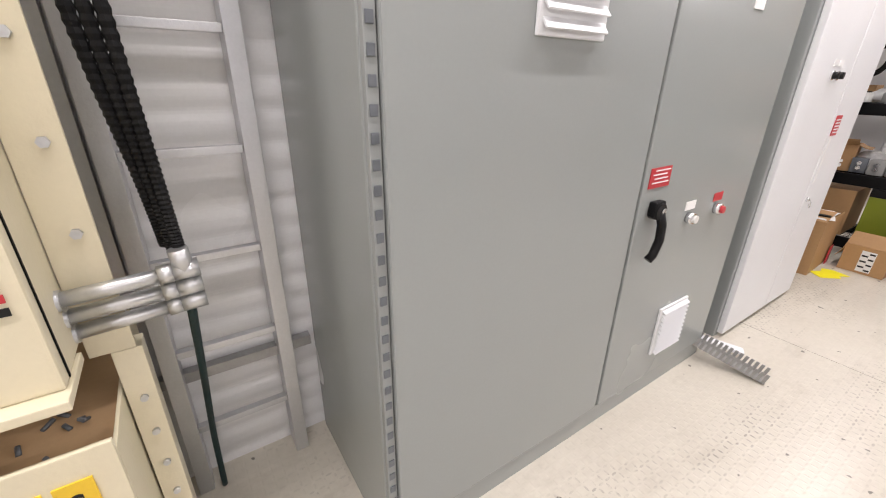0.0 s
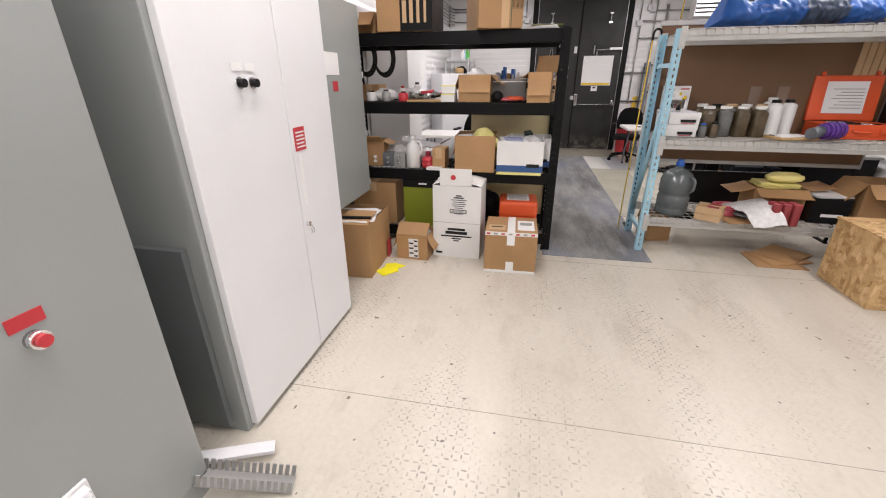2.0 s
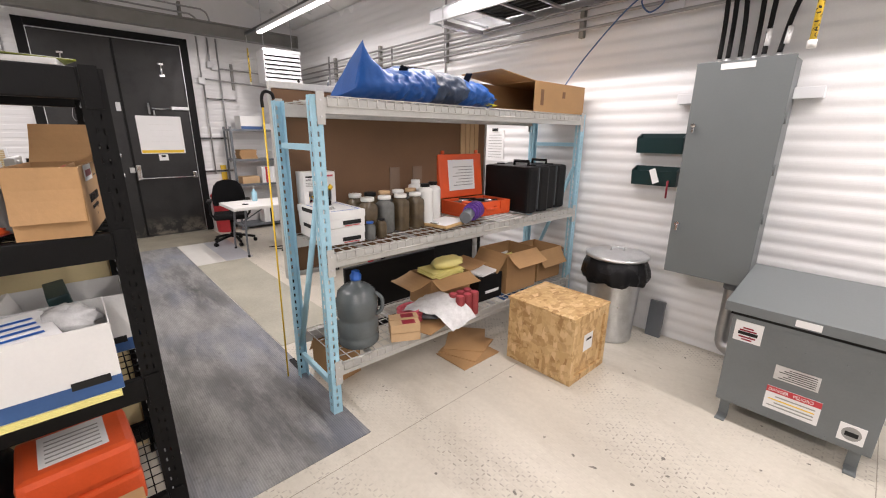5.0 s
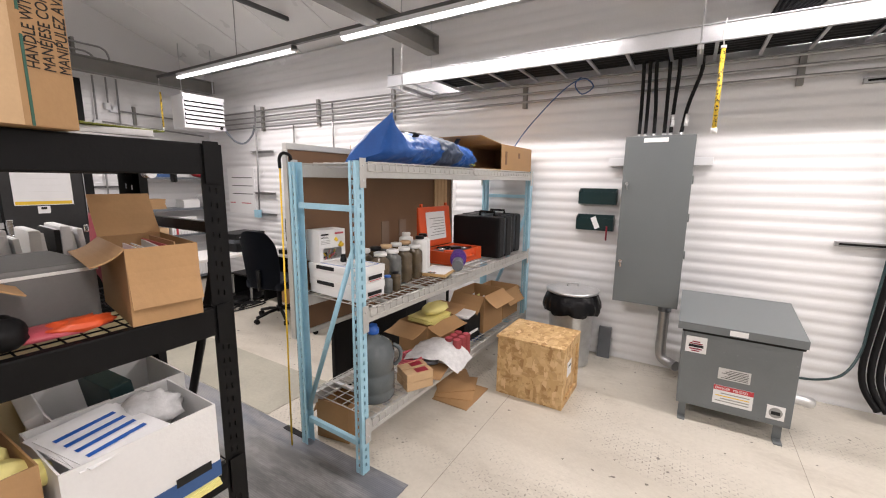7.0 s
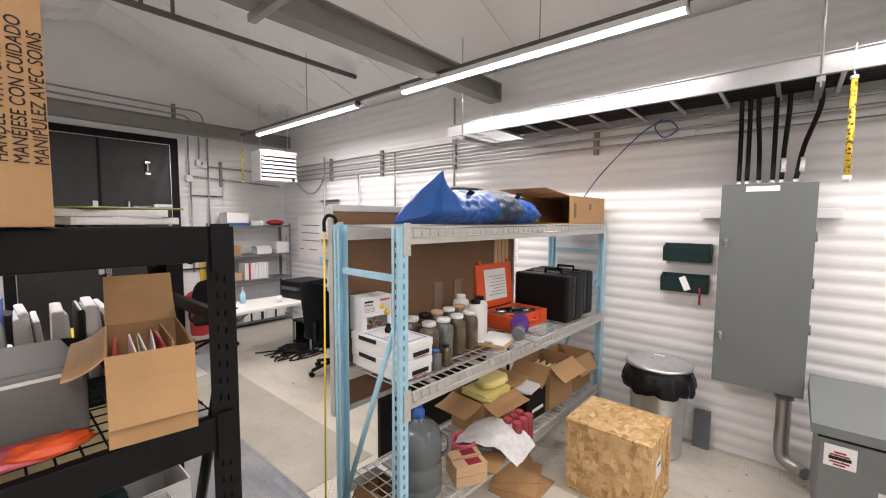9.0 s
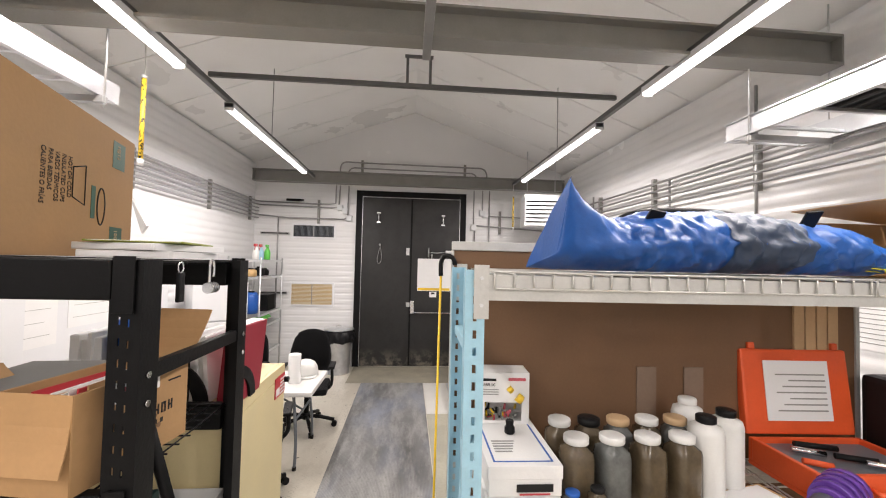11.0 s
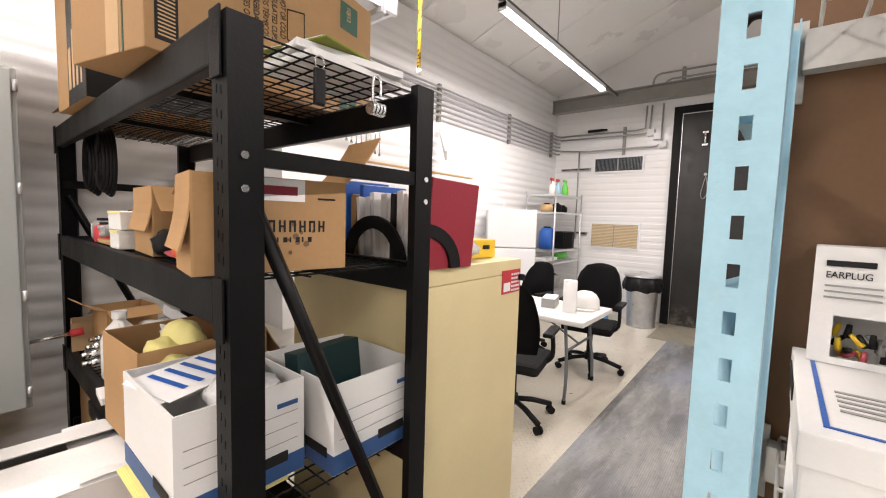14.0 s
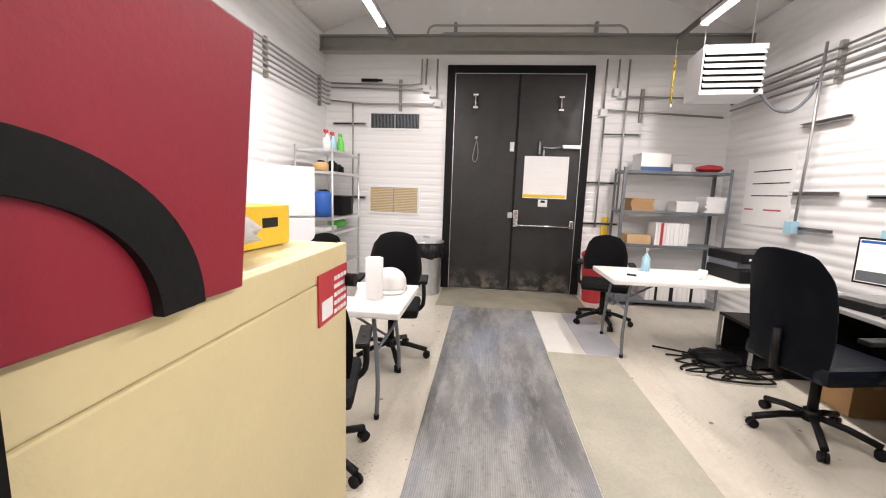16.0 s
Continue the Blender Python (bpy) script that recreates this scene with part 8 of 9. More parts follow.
def folding_table(m, length, width, h, label):
    """White folding table, length along y, its origin at the middle of the floor below."""
    t = thing("folding_table", label, "table", m, "folding tables")
    boxpart("tabletop", (-width / 2, -length / 2, h - 0.045, width / 2, length / 2, h), M["tabletop"], t, 0.012)
    for y, s in ((-length / 2 + 0.16, -1), (length / 2 - 0.16, 1)):
        for x in (-width / 2 + 0.09, width / 2 - 0.09):
            bm = bmesh.new()
            pipe(bm, curve_pts([(x, y - s * 0.02, h - 0.046), (x, y, h * 0.62), (x * 1.1, y + s * 0.02, h * 0.3), (x * 1.18, y + s * 0.02, 0.008)], 5), 0.0145, 8)
            leg = part("leg", bm, M["steelgrey"], t, "grey steel tube leg")
            bm = bmesh.new()
            rod(bm, (x * 1.18, y + s * 0.02, 0.0), (x * 1.18, y + s * 0.02, 0.03), 0.018, 8)
            part("foot", bm, M["rubber"], leg)
        bm = bmesh.new()
        pipe(bm, [(-width / 2 + 0.09, y, h * 0.6), (width / 2 - 0.09, y, h * 0.6)], 0.011, 6)
        pipe(bm, [(0, y, h * 0.6), (0, y - s * 0.42, h - 0.05)], 0.010, 6)
        part("stretcher", bm, M["steelgrey"], t)
    return t


def office_chair(m, label, back="mesh", h_back=1.05, seat_z=0.47, wide=0.48, category="chair"):
    """Swivel chair facing +x: five-star base on castors, seat, backrest, arms."""
    c = thing("office_chair", label, "chair", m, "office chairs")
    fab = M["meshback"] if back != "leather" else M["leather"]
    for k in range(5):
        a = 2 * math.pi * k / 5 + 0.3
        ca, sa = math.cos(a), math.sin(a)
        bm = bmesh.new()
        pipe(bm, [(0.03 * ca, 0.03 * sa, 0.13), (0.16 * ca, 0.16 * sa, 0.115), (0.31 * ca, 0.31 * sa, 0.075)], 0.021, 7)
        arm = part("base_arm", bm, M["blackplastic"], c)
        bm = bmesh.new()
        for o in (-0.014, 0.014):
            rod(bm, (0.31 * ca - (o - 0.009) * sa, 0.31 * sa + (o - 0.009) * ca, 0.03), (0.31 * ca - (o + 0.009) * sa, 0.31 * sa + (o + 0.009) * ca, 0.03), 0.03, 12)
        part("castor", bm, M["rubber"], arm)
    bm = bmesh.new()
    rod(bm, (0, 0, 0.10), (0, 0, seat_z - 0.06), 0.028, 12)
    rod(bm, (0, 0, 0.10), (0, 0, 0.17), 0.045, 12)
    part("gas_lift", bm, M["blackplastic"], c)
    boxpart("seat", (-wide / 2, -wide / 2, seat_z - 0.06, wide / 2, wide / 2, seat_z + (0.05 if back == "leather" else 0.02)), fab, c, 0.04)
    bm = bmesh.new()
    low = 0.1 if back != "leather" else -0.04
    hb, n, m_ = h_back - seat_z - low, 10, 10
    rows = []
    for i in range(n + 1):
        v = i / n
        w = (wide / 2) * ((0.82 + 0.18 * math.sin(math.pi * min(1, 0.2 + v))) if back != "leather" else (0.9 + 0.12 * math.sin(math.pi * v))) * (1 if v < 0.85 else 1 - (v - 0.85) * 1.6)
        row = []
        for j in range(m_ + 1):
            u = -1 + 2 * j / m_
            row.append(bm.verts.new((-wide / 2 - 0.03 - 0.10 * v + 0.05 * u * u + 0.03 * math.sin(math.pi * v), w * u, seat_z + low + hb * v - 0.03 * u * u * (v > 0.8))))
        rows.append(row)
    for a, b in zip(rows, rows[1:]):
        for j in range(m_):
            bm.faces.new((a[j], a[j + 1], b[j + 1], b[j])).smooth = True
    bmesh.ops.solidify(bm, geom=bm.faces[:], thickness=0.13 if back == "leather" else 0.03)
    for f in bm.faces:
        f.smooth = True
    br_ = part("backrest", bm, fab, c)
    if back == "leather":
        md = br_.modifiers.new("soft", "SUBSURF")
        md.levels = md.render_levels = 1
    bm = bmesh.new()
    pipe(bm, [(-0.1, 0, seat_z - 0.06), (-wide / 2 - 0.05, 0, seat_z - 0.04), (-wide / 2 - 0.06, 0, seat_z + 0.2)], 0.024, 8)
    part("spine", bm, M["blackplastic"], c)
    for s in (-1, 1):
        bm = bmesh.new()
        y = s * (wide / 2 + 0.03)
        pipe(bm, curve_pts([(0.05, s * wide / 2 * 0.8, seat_z - 0.05), (0.06, y, seat_z + 0.02), (0.03, y, seat_z + 0.2), (-0.05, y, seat_z + 0.22)], 4), 0.017, 8)
        a_ = part("armrest", bm, M["blackplastic"], c)
        boxpart("arm_pad", (-0.14, y - 0.035, seat_z + 0.205, 0.14, y + 0.035, seat_z + 0.235), M["blackplastic"], a_, 0.012)
    return c


folding_table(pose(8.0, 0.47, 0), 1.83, 0.74, 0.705, "white plastic folding table with a hat and papers")
folding_table(pose(9.28, -2.98, 0), 1.83, 0.70, 0.72, "white plastic folding table with a printer and bottle")
office_chair(pose(8.62, -0.17, 0, 0, 0, 186), "black mesh-backed office chair at the white table")
office_chair(pose(8.68, 0.62, 0, 0, 0, 170), "black mesh-backed office chair at the white table", h_back=1.0)
office_chair(pose(7.22, -0.08, 0, 0, 0, 12), "black fabric office chair pulled up to the table", h_back=1.08)
office_chair(pose(9.98, -2.30, 0, 0, 0, 165), "black fabric office chair behind the folding table", h_back=0.98)
office_chair(pose(7.93, -3.0, 0, 0, 0, -78), "tall black leather executive chair at the desk", "leather", 1.18, 0.50, 0.54)
office_chair(pose(7.0, -3.15, 0, 0, 0, -95), "tall black leather executive chair at the desk", "leather", 1.08, 0.48, 0.52)

# on the left table
pr_ = thing("paper_towel_roll", "white paper towel roll standing on the table", "paper towel", pose(7.93, -0.21, 0.706))
bm = bmesh.new()
lathe(bm, [(0.055, 0), (0.058, 0.003), (0.058, 0.272), (0.055, 0.275), (0.022, 0.275)], 24)
part("roll", bm, M["paper"], pr_)
hat = thing("hard_hat", "white hard hat resting on the table", "hard hat", pose(8.2, -0.25, 0.707, 0, 0, 200))
bm = bmesh.new()
lathe(bm, [(0.125, 0.0), (0.125, 0.03), (0.12, 0.08), (0.095, 0.125), (0.055, 0.15), (0.01, 0.155)], 28)
part("shell", bm, M["skin"], hat)
bm = bmesh.new()
prism(bm, [(0.10, -0.10), (0.18, -0.06), (0.195, 0.0), (0.18, 0.06), (0.10, 0.10)], 0.004, 0.012, "z")
part("brim", bm, M["skin"], hat)
tb = thing("tissue_box", "grey and white tissue box on the table", "tissue box", pose(8.05, 0.02, 0.706, 0, 0, 14))
boxpart("body", (-0.12, -0.06, 0, 0.12, 0.06, 0.08), M["greyplastic"], tb, 0.003)
boxpart("lid", (-0.12, -0.06, 0.0805, 0.12, 0.06, 0.086), M["paper"], tb, 0.001)
sheets("table_papers", "loose papers on the white table", pose(7.9, 0.3, 0.706), 0.3, 0.22, 6)
wb5 = thing("water_jug", "blue water cooler bottle on the floor", "water jug", pose(10.75, 0.42, 0))
bm = bmesh.new()
lathe(bm, [(0.12, 0), (0.135, 0.02), (0.135, 0.16), (0.128, 0.17), (0.135, 0.18), (0.135, 0.31), (0.08, 0.40), (0.03, 0.42), (0.03, 0.46)], 26)
part("bottle", bm, mat("blue_clear_plastic", (0.10, 0.25, 0.5), 0.15, var=0.1), wb5)
bm = bmesh.new()
lathe(bm, [(0.034, 0.445), (0.034, 0.48)], 14)
part("cap", bm, M["bluecap"], wb5)

# refrigerator and wire shelving
fr = thing("refrigerator", "white refrigerator against the north wall", "refrigerator", pose(8.70, 1.16, 0, 0, 0, -54.5))
boxpart("cabinet", (0.0, 0.05, 0.02, 0.59, 0.52, 1.61), M["white"], fr, 0.012)
boxpart("freezer_door", (0.0, -0.01, 1.15, 0.59, 0.045, 1.61), M["white"], fr, 0.012)
boxpart("door", (0.0, -0.01, 0.05, 0.59, 0.045, 1.14), M["white"], fr, 0.012)
boxpart("handle", (0.03, -0.04, 0.85, 0.055, -0.0105, 1.1), M["white"], fr, 0.006)
ws_ = thing("wire_shelving", "steel wire shelving unit with cleaning supplies", "shelving", pose(10.05, 0.90, 0))
for x in (0.0, 1.0):
    for y in (0.0, 0.46):
        bm = bmesh.new()
        rod(bm, (x, y, 0), (x, y, 1.92), 0.0125, 10)
        part("post", bm, M["galv"], ws_)
for z in (0.45, 0.88, 1.06, 1.62, 1.88):
    bm = bmesh.new()
    for y in (0.0, 0.46):
        box(bm, 0.0, y - 0.004, z - 0.03, 1.0, y + 0.004, z)
    for x in (0.0, 1.0):
        box(bm, x - 0.004, 0.0, z - 0.03, x + 0.004, 0.46, z)
    for k in range(24):
        x = 0.02 + 0.04 * k
        box(bm, x, 0.004, z - 0.008, x + 0.004, 0.456, z - 0.002)
    part("wire_shelf", bm, M["galv"], ws_, "zinc wire shelf", "stuff")
for k, (x, y, z, mt, capm) in enumerate(((10.25, 1.05, 1.882, "skin", "red"), (10.45, 1.05, 1.882, "blue", "red"), (10.60, 1.0, 1.882, "spray", "spray"), (10.75, 1.05, 1.882, "paleyellow", "skin"))):
    sp = thing("spray_bottle", ("white", "blue", "green", "pale yellow")[k] + " cleaning spray bottle on the wire shelving", "spray bottle", pose(x, y, z), "spray bottles")
    bm = bmesh.new()
    lathe(bm, [(0.045, 0), (0.048, 0.006), (0.048, 0.12), (0.02, 0.19), (0.016, 0.2)], 16)
    part("bottle", bm, M[mt], sp)
    bm = bmesh.new()
    box(bm, -0.06, -0.015, 0.2, 0.03, 0.015, 0.24, 0.004)
    rod(bm, (-0.03, 0, 0.2), (-0.055, 0, 0.15), 0.006, 6)
    part("trigger", bm, M[capm], sp)
for k, (x, z, r, h, mt, nm) in enumerate(((10.2, 1.622, 0.09, 0.11, "wood", "wooden bowl"), (10.55, 1.622, 0.08, 0.13, "rubber", "black kettle"), (10.8, 1.622, 0.07, 0.1, "blackplastic", "black jar"), (10.25, 1.062, 0.12, 0.32, "bluecap", "blue water bottle"), (10.5, 0.452, 0.13, 0.2, "greyplastic", "grey bucket"))):
    o = thing(nm.replace(" ", "_"), nm + " on the wire shelving unit", nm.split()[-1], pose(x, 1.1, z))
    bm = bmesh.new()
    lathe(bm, [(r * 0.85, 0), (r, h * 0.2), (r, h * 0.8), (r * 0.7, h)], 18)
    part("body", bm, M[mt], o)
    bm = bmesh.new()
    lathe(bm, [(r * 0.5, h), (r * 0.45, h + 0.02)], 14)
    part("lid", bm, M["blackplastic"], o)
mw = thing("microwave", "black microwave oven on the wire shelving", "microwave", pose(10.72, 0.95, 1.062))
boxpart("case", (-0.2, 0, 0, 0.24, 0.36, 0.26), M["blackplastic"], mw, 0.008)
boxpart("door", (-0.19, -0.012, 0.01, 0.12, -0.0005, 0.25), M["hole"], mw, 0.003)
bm = bmesh.new()
box(bm, -0.2, -0.1, 0, 0.2, 0.1, 0.05, 0.004)
solo("paper_packs", bm, M["boxwhite"], "white paper packs on the wire shelving", "paper pack", pose(10.3, 1.12, 0.883))
lump("green_cloth", "green cloth heaped on the wire shelving", "cloth", pose(10.75, 1.1, 0.883), (0.16, 0.12, 0.07), "spray", 4.0)

# steel shelf unit on the gable wall with binders
ss = thing("steel_shelving", "dark steel shelving unit full of files", "shelving", pose(10.80, -3.98, 0))
for x in (0.0, 0.4):
    for y in (0.0, 1.31):
        bm = bmesh.new()
        prism(bm, [(x, y), (x + (0.035 if x == 0 else -0.035), y), (x + (0.035 if x == 0 else -0.035), y + (0.003 if y == 0 else -0.003)), (x + (0.003 if x == 0 else -0.003), y + (0.003 if y == 0 else -0.003)), (x + (0.003 if x == 0 else -0.003), y + (0.035 if y == 0 else -0.035)), (x, y + (0.035 if y == 0 else -0.035))], 0, 1.82, "z")
        part("post", bm, M["steelgrey"], ss)
for z in (0.09, 0.83, 1.27, 1.78):
    boxpart("shelf", (-0.002, 0.0, z - 0.035, 0.402, 1.31, z), M["steelgrey"], ss, 0.003)
random.seed(4)
for z, items in ((0.83, 10), (0.09, 16)):
    y = -3.55 if z > 0.5 else -3.85
    for k in range(items):
        w = random.choice((0.03, 0.045, 0.06))
        mt = "red" if (k == 7 and z > 0.5) else ("ink" if k % 5 == 3 and z < 0.5 else "paper")
        binder(pose(10.83, y, z + 0.001), 0.29, 0.26, w, mt, ("red" if mt == "red" else "black" if mt == "ink" else "white") + " ring binder standing on the steel shelving", "ring_binder", "ring binders")
        y += w + 0.004
for y, w, n, mt in ((-3.85, 0.24, 9, "paper"), (-3.5, 0.26, 6, "boxwhite"), (-2.95, 0.28, 7, "card")):
    for k in range(n):
        bm = bmesh.new()
        box(bm, -0.14, -w / 2, 0, 0.14, w / 2, 0.022, 0.002)
        solo("paper_ream", bm, M[mt], "flat stack of papers on the steel shelving", "papers", pose(10.98, y + random.uniform(-0.01, 0.01), 1.271 + 0.0225 * k, 0, 0, random.uniform(-4, 4)), "paper stacks")
bx = carton("file_carton", "white file carton on top of the steel shelving", pose(10.98, -3.05, 1.781), 0.32, 0.36, 0.22, material="boxwhite", tape=False)
boxpart("blue_band", (-0.1615, -0.18, 0.0, -0.1603, 0.18, 0.05), M["navy"], bx, 0)
carton("small_file_carton", "low white carton on top of the steel shelving", pose(10.98, -3.38, 1.781), 0.28, 0.22, 0.09, material="boxwhite", tape=False)
rb = lump("red_folders", "red folders heaped on the steel shelving", "folders", pose(10.98, -3.78, 1.781), (0.12, 0.16, 0.05), "red", 3.3, 0.2)
carton("brown_file_carton", "open brown carton lying on the steel shelf", pose(10.98, -2.95, 0.832), 0.26, 0.3, 0.12, material="cardpale")
rbin = thing("red_bin", "red plastic waste bin beside the double door", "bin", pose(10.95, -2.45, 0))
bm = bmesh.new()
lathe(bm, [(0.13, 0), (0.14, 0.02), (0.17, 0.62), (0.18, 0.63)], 24)
part("body", bm, M["red"], rbin)
bm = bmesh.new()
lathe(bm, [(0.185, 0.631), (0.185, 0.66), (0.12, 0.72), (0.02, 0.74)], 24)
part("lid", bm, M["red"], rbin)
bm = bmesh.new()
box(bm, -0.01, -0.045, 0, 0.01, 0.045, 0.95, 0.003)
solo("wooden_board", bm, M["yellow"], "yellow wooden board leaning against the gable wall", "board", pose(11.22, -2.62, 0.2, 0, 4, 0))

# on the right table
hb_ = thing("sanitizer_bottle", "clear blue pump bottle on the folding table", "bottle", pose(9.45, -2.52, 0.721))
bm = bmesh.new()
lathe(bm, [(0.035, 0), (0.038, 0.005), (0.038, 0.13), (0.015, 0.16), (0.012, 0.18)], 18)
part("bottle", bm, M["blue"], hb_)
bm = bmesh.new()
rod(bm, (0, 0, 0.18), (0, 0, 0.215), 0.008, 8)
box(bm, -0.035, -0.008, 0.215, 0.01, 0.008, 0.225, 0.002)
part("pump", bm, M["skin"], hb_)
cb2 = thing("clipboard", "clipboard with paper on the folding table", "clipboard", pose(9.25, -2.35, 0.721, 0, 0, 60))
boxpart("board", (-0.11, -0.15, 0, 0.11, 0.15, 0.004), M["paper"], cb2, 0.001)
boxpart("clip", (-0.04, 0.12, 0.0045, 0.04, 0.15, 0.02), M["ink"], cb2, 0.003)
cup_ = thing("paper_cup", "white paper cup on the folding table", "cup", pose(9.15, -2.9, 0.721))
bm = bmesh.new()
lathe(bm, [(0.03, 0), (0.04, 0.085), (0.037, 0.085), (0.028, 0.005)], 18)
part("cup", bm, M["paper"], cup_)
pn = thing("printer", "black desktop printer on the folding table", "printer", pose(9.30, -3.38, 0.721, 0, 0, 8))
boxpart("body", (-0.22, -0.26, 0, 0.22, 0.26, 0.12), M["blackplastic"], pn, 0.015)
boxpart("scanner_lid", (-0.22, -0.26, 0.175, 0.22, 0.26, 0.26), M["blackplastic"], pn, 0.015)
boxpart("core", (-0.16, -0.25, 0.121, 0.21, 0.25, 0.174), M["steelgrey"], pn, 0.004)
boxpart("paper_tray", (-0.36, -0.16, 0.03, -0.2205, 0.16, 0.045), M["blackplastic"], pn, 0.004)
boxpart("badge", (-0.2215, 0.12, 0.20, -0.2203, 0.2, 0.22), M["paper"], pn, 0)
dk = thing("desk", "dark office desk along the south wall", "desk", pose(7.35, -4.08, 0))
boxpart("desktop", (-1.0, 0, 0.71, 1.45, 0.76, 0.74), M["greyplastic"], dk, 0.006)
for x in (-0.98, 0.45, 1.42):
    boxpart("side_panel", (x, 0.02, 0.0, x + 0.025, 0.72, 0.709), M["blackplastic"], dk, 0.003)
boxpart("modesty_panel", (-0.95, 0.03, 0.25, 1.41, 0.05, 0.709), M["blackplastic"], dk, 0.002)
mo = thing("monitor", "black flat monitor showing a bright picture on the desk", "monitor", pose(8.28, -3.70, 0.741, 0, 0, 24))
boxpart("bezel", (-0.27, -0.03, 0.14, 0.27, 0.0, 0.47), M["blackplastic"], mo, 0.006)
boxpart("screen", (-0.255, 0.0005, 0.155, 0.255, 0.0025, 0.455), M["screen"], mo, 0, "lit screen")
for k, (x0, z0, x1, z1, mt) in enumerate(((-0.25, 0.16, 0.25, 0.235, "steelgrey"), (-0.25, 0.236, 0.02, 0.31, "greyplastic"), (-0.25, 0.43, 0.25, 0.45, "bluecap"))):
    boxpart("picture_area", (x0, 0.003, z0, x1, 0.0036, z1), M[mt], mo, 0)
boxpart("neck", (-0.03, -0.06, 0.01, 0.03, -0.031, 0.2), M["blackplastic"], mo, 0.004)
boxpart("foot", (-0.12, -0.12, 0.0, 0.12, 0.08, 0.012), M["blackplastic"], mo, 0.005)
dc = thing("docking_station", "black docking station on the desk", "docking station", pose(8.25, -3.45, 0.741, 0, 0, 10))
boxpart("case", (-0.16, -0.06, 0, 0.16, 0.06, 0.06), M["blackplastic"], dc, 0.006)
kb = thing("keyboard", "black keyboard on the desk", "keyboard", pose(7.85, -3.5, 0.741, 0, 0, 6))
boxpart("base", (-0.22, -0.075, 0, 0.22, 0.075, 0.018), M["blackplastic"], kb, 0.004)
for r in range(4):
    boxpart("key_row", (-0.21, -0.065 + 0.033 * r, 0.0185, 0.21, -0.037 + 0.033 * r, 0.024), M["steelgrey"], kb, 0.001)
sd = thing("side_table", "small black open side table under the folding table", "side table", pose(9.1, -3.45, 0))
boxpart("top", (-0.25, -0.25, 0.36, 0.25, 0.25, 0.385), M["blackplastic"], sd, 0.004)
boxpart("bottom", (-0.25, -0.25, 0.04, 0.25, 0.25, 0.06), M["blackplastic"], sd, 0.004)
for x in (-0.25, 0.225):
    for y in (-0.25, 0.225):
        boxpart("leg", (x, y, 0.0, x + 0.025, y + 0.025, 0.3595), M["greyplastic"], sd, 0.002)
boxpart("back_panel", (0.20, -0.22, 0.061, 0.215, 0.22, 0.359), M["blackplastic"], sd, 0)
cbx = carton("floor_box", "brown carton on the floor beneath the desk", pose(8.35, -3.6, 0.001), 0.3, 0.3, 0.3)
cm = thing("cable_heap", "tangle of black power cables on the floor", "cables", pose(8.95, -2.95, 0))
random.seed(9)
for k in range(9):
    bm = bmesh.new()
    pts = [(random.uniform(-0.35, 0.35), random.uniform(-0.45, 0.35), 0.012 + 0.02 * random.random()) for _ in range(6)]
    pipe(bm, curve_pts(pts, 6), 0.009, 6)
    part("cable", bm, M["rubber"], cm)
bm = bmesh.new()
crumple(bm, 0.1, -0.1, 0.04, 0.16, 0.2, 0.04, 3.0, 0.5)
part("strap_heap", bm, M["rubber"], cm)
for k, (dx, dy, mt) in enumerate(((-0.1, 0.3, "spray"), (0.05, 0.25, "red"))):
    lump(("green_block", "red_block")[k], ("green", "red")[k] + " small toy-like block under the desk", "block", pose(7.55 + dx, -3.6 + dy, 0), (0.04, 0.04, 0.03), mt, 2.0 + k, 0.2)

# papers and boards on the walls
nb = thing("wall_poster", "white poster with dark printed rules on the wall", "poster", pose(0, YR + 0.001, 0))
boxpart("sheet", (9.99, 0.0, 1.16, 10.78, 0.006, 1.95), M["paper"], nb, 0)
for z in (1.50, 1.64, 1.78):
    boxpart("rule_bar", (10.05, 0.0065, z, 10.65, 0.0075, z + 0.012), M["ink"], nb, 0)
for x0, x1 in ((10.58, 10.74), (10.12, 10.40)):
    boxpart("red_print", (x0, 0.0065, 1.335, x1, 0.0075, 1.352), M["pink"], nb, 0)
for z in (2.21, 1.53, 1.18):
    st_ = thing("wall_strut", "short dark strut channel fixed to the south wall", "strut", pose(9.40, YR + 0.022, z), "south wall struts")
    bm = bmesh.new()
    for a in ((0, 0.0, -0.02, 0.56, 0.006, 0.02), (0, 0.0065, -0.02, 0.56, 0.04, -0.013), (0, 0.0065, 0.013, 0.56, 0.04, 0.02)):
        box(bm, *a)
    part("channel", bm, M["conduit"], st_)
wcd = thing("wall_conduit", "upright grey conduit down the south wall to a blue outlet", "conduit", pose(9.80, YR + 0.075, 0))
bm = bmesh.new()
pipe(bm, [(0.0, 0, 1.25), (-0.03, 0, 1.9), (-0.05, 0, 2.95)], 0.014, 10)
part("pipe", bm, M["conduit"], wcd)
boxpart("outlet_box", (-0.02, -0.03, 1.12, 0.09, 0.04, 1.249), M["blue"], wcd, 0.004, "pale blue outlet box")
np_ = thing("wall_notice", "white printed notice hung on the ribbed wall", "notice", pose(0, YR + 0.001, 0))
boxpart("sheet", (6.0, 0, 1.42, 6.25, 0.004, 1.76), M["paper"], np_, 0)
for k in range(9):
    boxpart("print_line", (6.03, 0.0045, 1.46 + 0.03 * k, 6.22, 0.0055, 1.466 + 0.03 * k), M["greyplastic"], np_, 0)
boxpart("clip", (6.09, 0.0045, 1.745, 6.16, 0.02, 1.775), M["ink"], np_, 0.002)
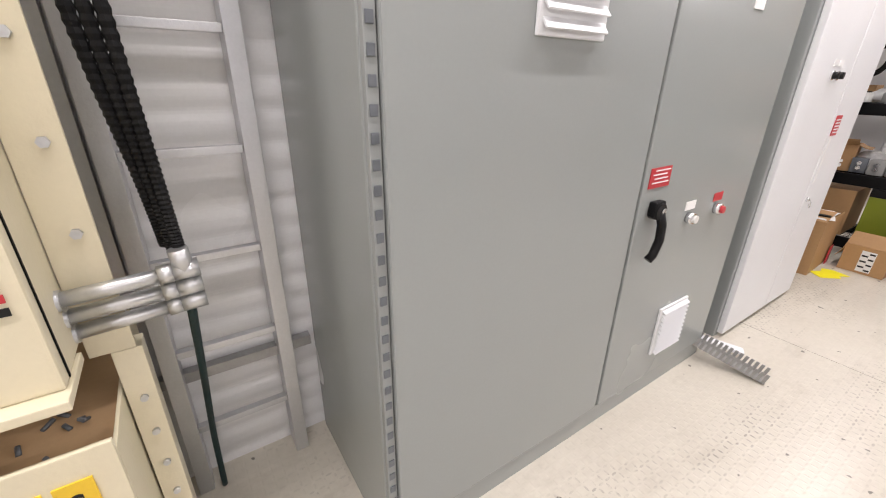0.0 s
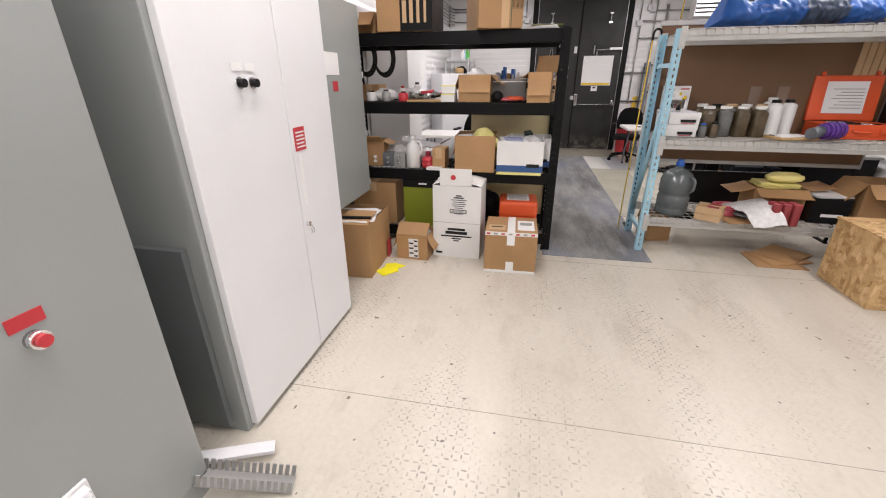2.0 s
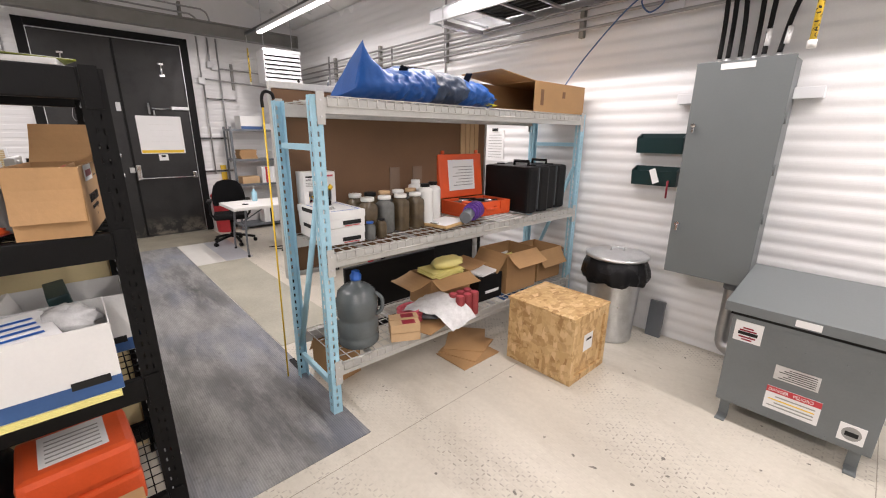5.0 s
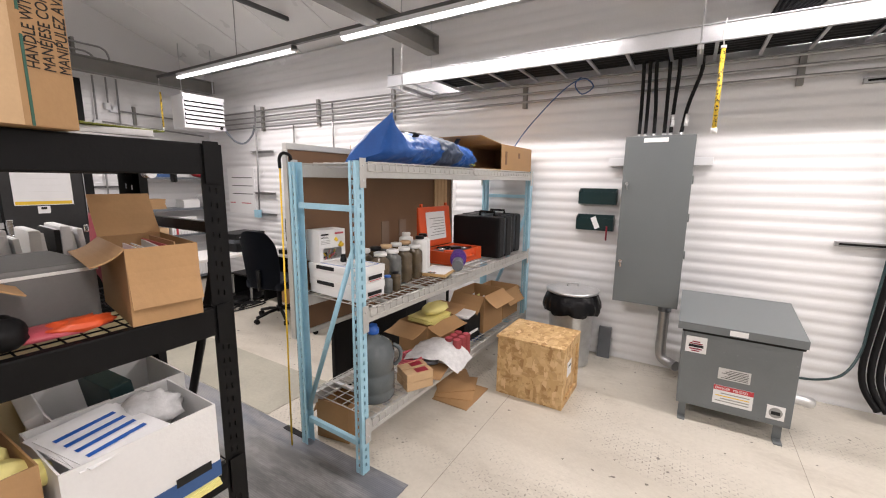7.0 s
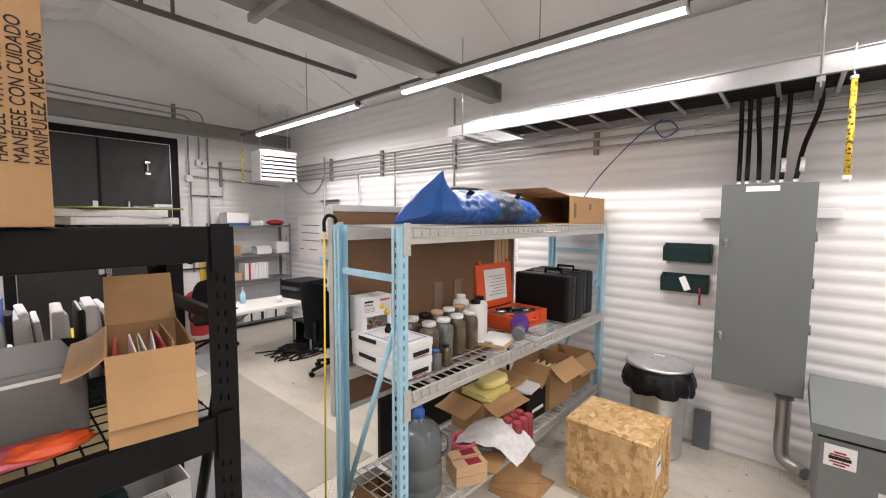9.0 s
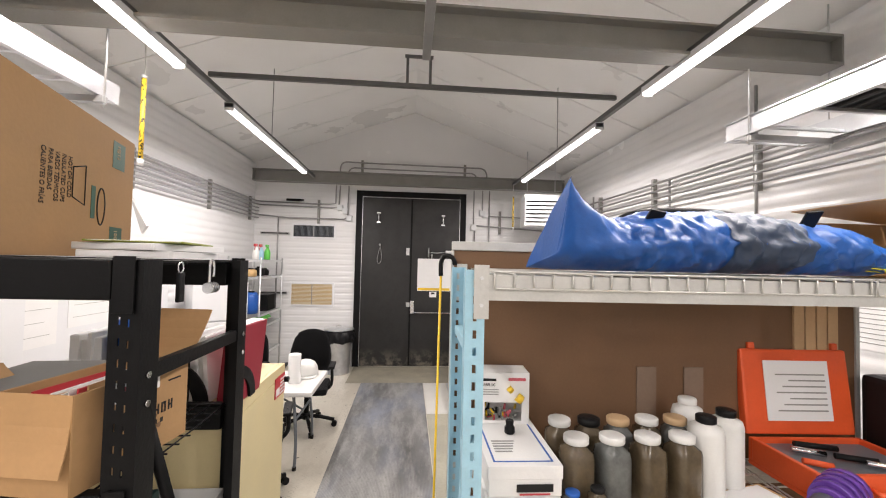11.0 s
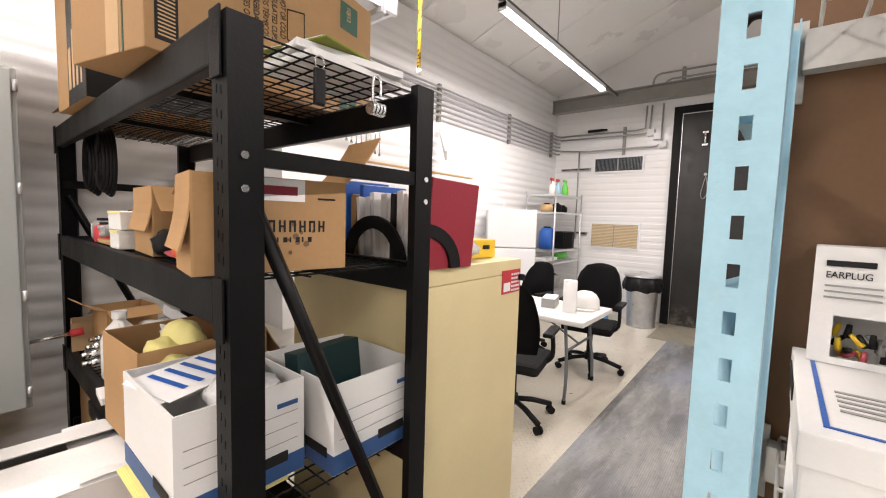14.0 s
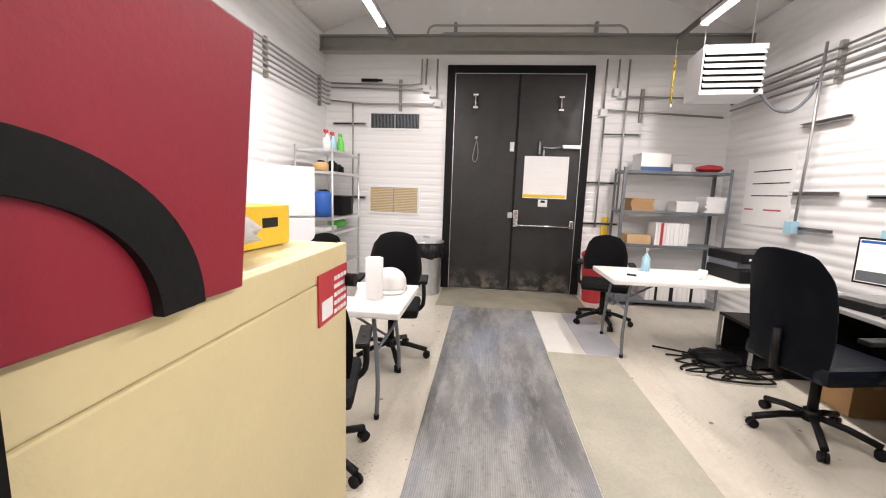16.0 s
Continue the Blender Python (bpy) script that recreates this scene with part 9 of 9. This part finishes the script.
env = thing("wall_envelope", "brown envelope and white sheet pinned to the wall", "envelope", pose(0, YR + 0.002, 0))
boxpart("envelope", (7.45, 0, 1.95, 7.72, 0.004, 2.25), M["cardpale"], env, 0)
boxpart("sheet", (7.5, 0.005, 2.02, 7.7, 0.008, 2.3), M["paper"], env, 0)
wbd = thing("white_board", "large white board with a wooden edge on the north wall", "white board", pose(0, YL - 0.03, 0))
boxpart("panel", (6.55, 0, 1.05, 8.75, 0.012, 1.98), M["white"], wbd, 0.002)
boxpart("edge_strip", (6.55, -0.008, 1.982, 8.75, 0.02, 2.0), M["wood"], wbd, 0.002)
boxpart("edge_strip", (6.53, -0.008, 1.05, 6.549, 0.02, 2.0), M["wood"], wbd, 0.002)
for k, (x0, z0, w, h) in enumerate(((6.8, 1.2, 0.5, 0.6), (7.4, 1.3, 0.6, 0.5), (8.1, 1.15, 0.45, 0.65))):
    dwg = boxpart("drawing_sheet", (x0, -0.004, z0, x0 + w, -0.0008, z0 + h), M["paper"], wbd, 0)
    for j in range(4):
        boxpart("drawn_line", (x0 + 0.05, -0.0055, z0 + 0.08 + 0.1 * j, x0 + w - 0.06 - 0.05 * (j % 2), -0.0045, z0 + 0.083 + 0.1 * j), M["greyplastic"], dwg, 0)
rs = thing("red_sign", "red and white safety sign on the north wall", "sign", pose(0, YL - 0.012, 0))
boxpart("plate", (5.98, 0, 1.42, 6.12, 0.003, 1.60), M["red"], rs, 0)
for k in range(5):
    boxpart("print_line", (5.995, -0.0025, 1.45 + 0.028 * k, 6.105, -0.0005, 1.46 + 0.028 * k), M["paper"], rs, 0)
wp = thing("wall_panel", "tall white metal cabinet on the north wall behind the rack", "cabinet", pose(5.95, 1.0, 0.7))
boxpart("body", (0, 0, 0, 0.55, 0.46, 1.25), M["white"], wp, 0.006)
boxpart("door", (-0.004, -0.02, 0.0, 0.55, -0.001, 1.25), M["white"], wp, 0.004)
tl = thing("wrench_rack", "row of hanging spanners on a wall rack", "tool rack", pose(6.7, YL - 0.05, 2.30))
boxpart("rail", (0, 0, 0, 0.5, 0.02, 0.03), M["steelgrey"], tl, 0.002)
for k in range(9):
    bm = bmesh.new()
    x = 0.03 + 0.055 * k
    l = 0.14 + 0.012 * k
    box(bm, x - 0.006, -0.012, -l, x + 0.006, -0.004, 0.0, 0.002)
    rod(bm, (x, -0.012, 0.0), (x, -0.004, 0.0), 0.014, 10)
    rod(bm, (x, -0.012, -l), (x, -0.004, -l), 0.016, 6)
    part("spanner", bm, M["chrome"], tl)
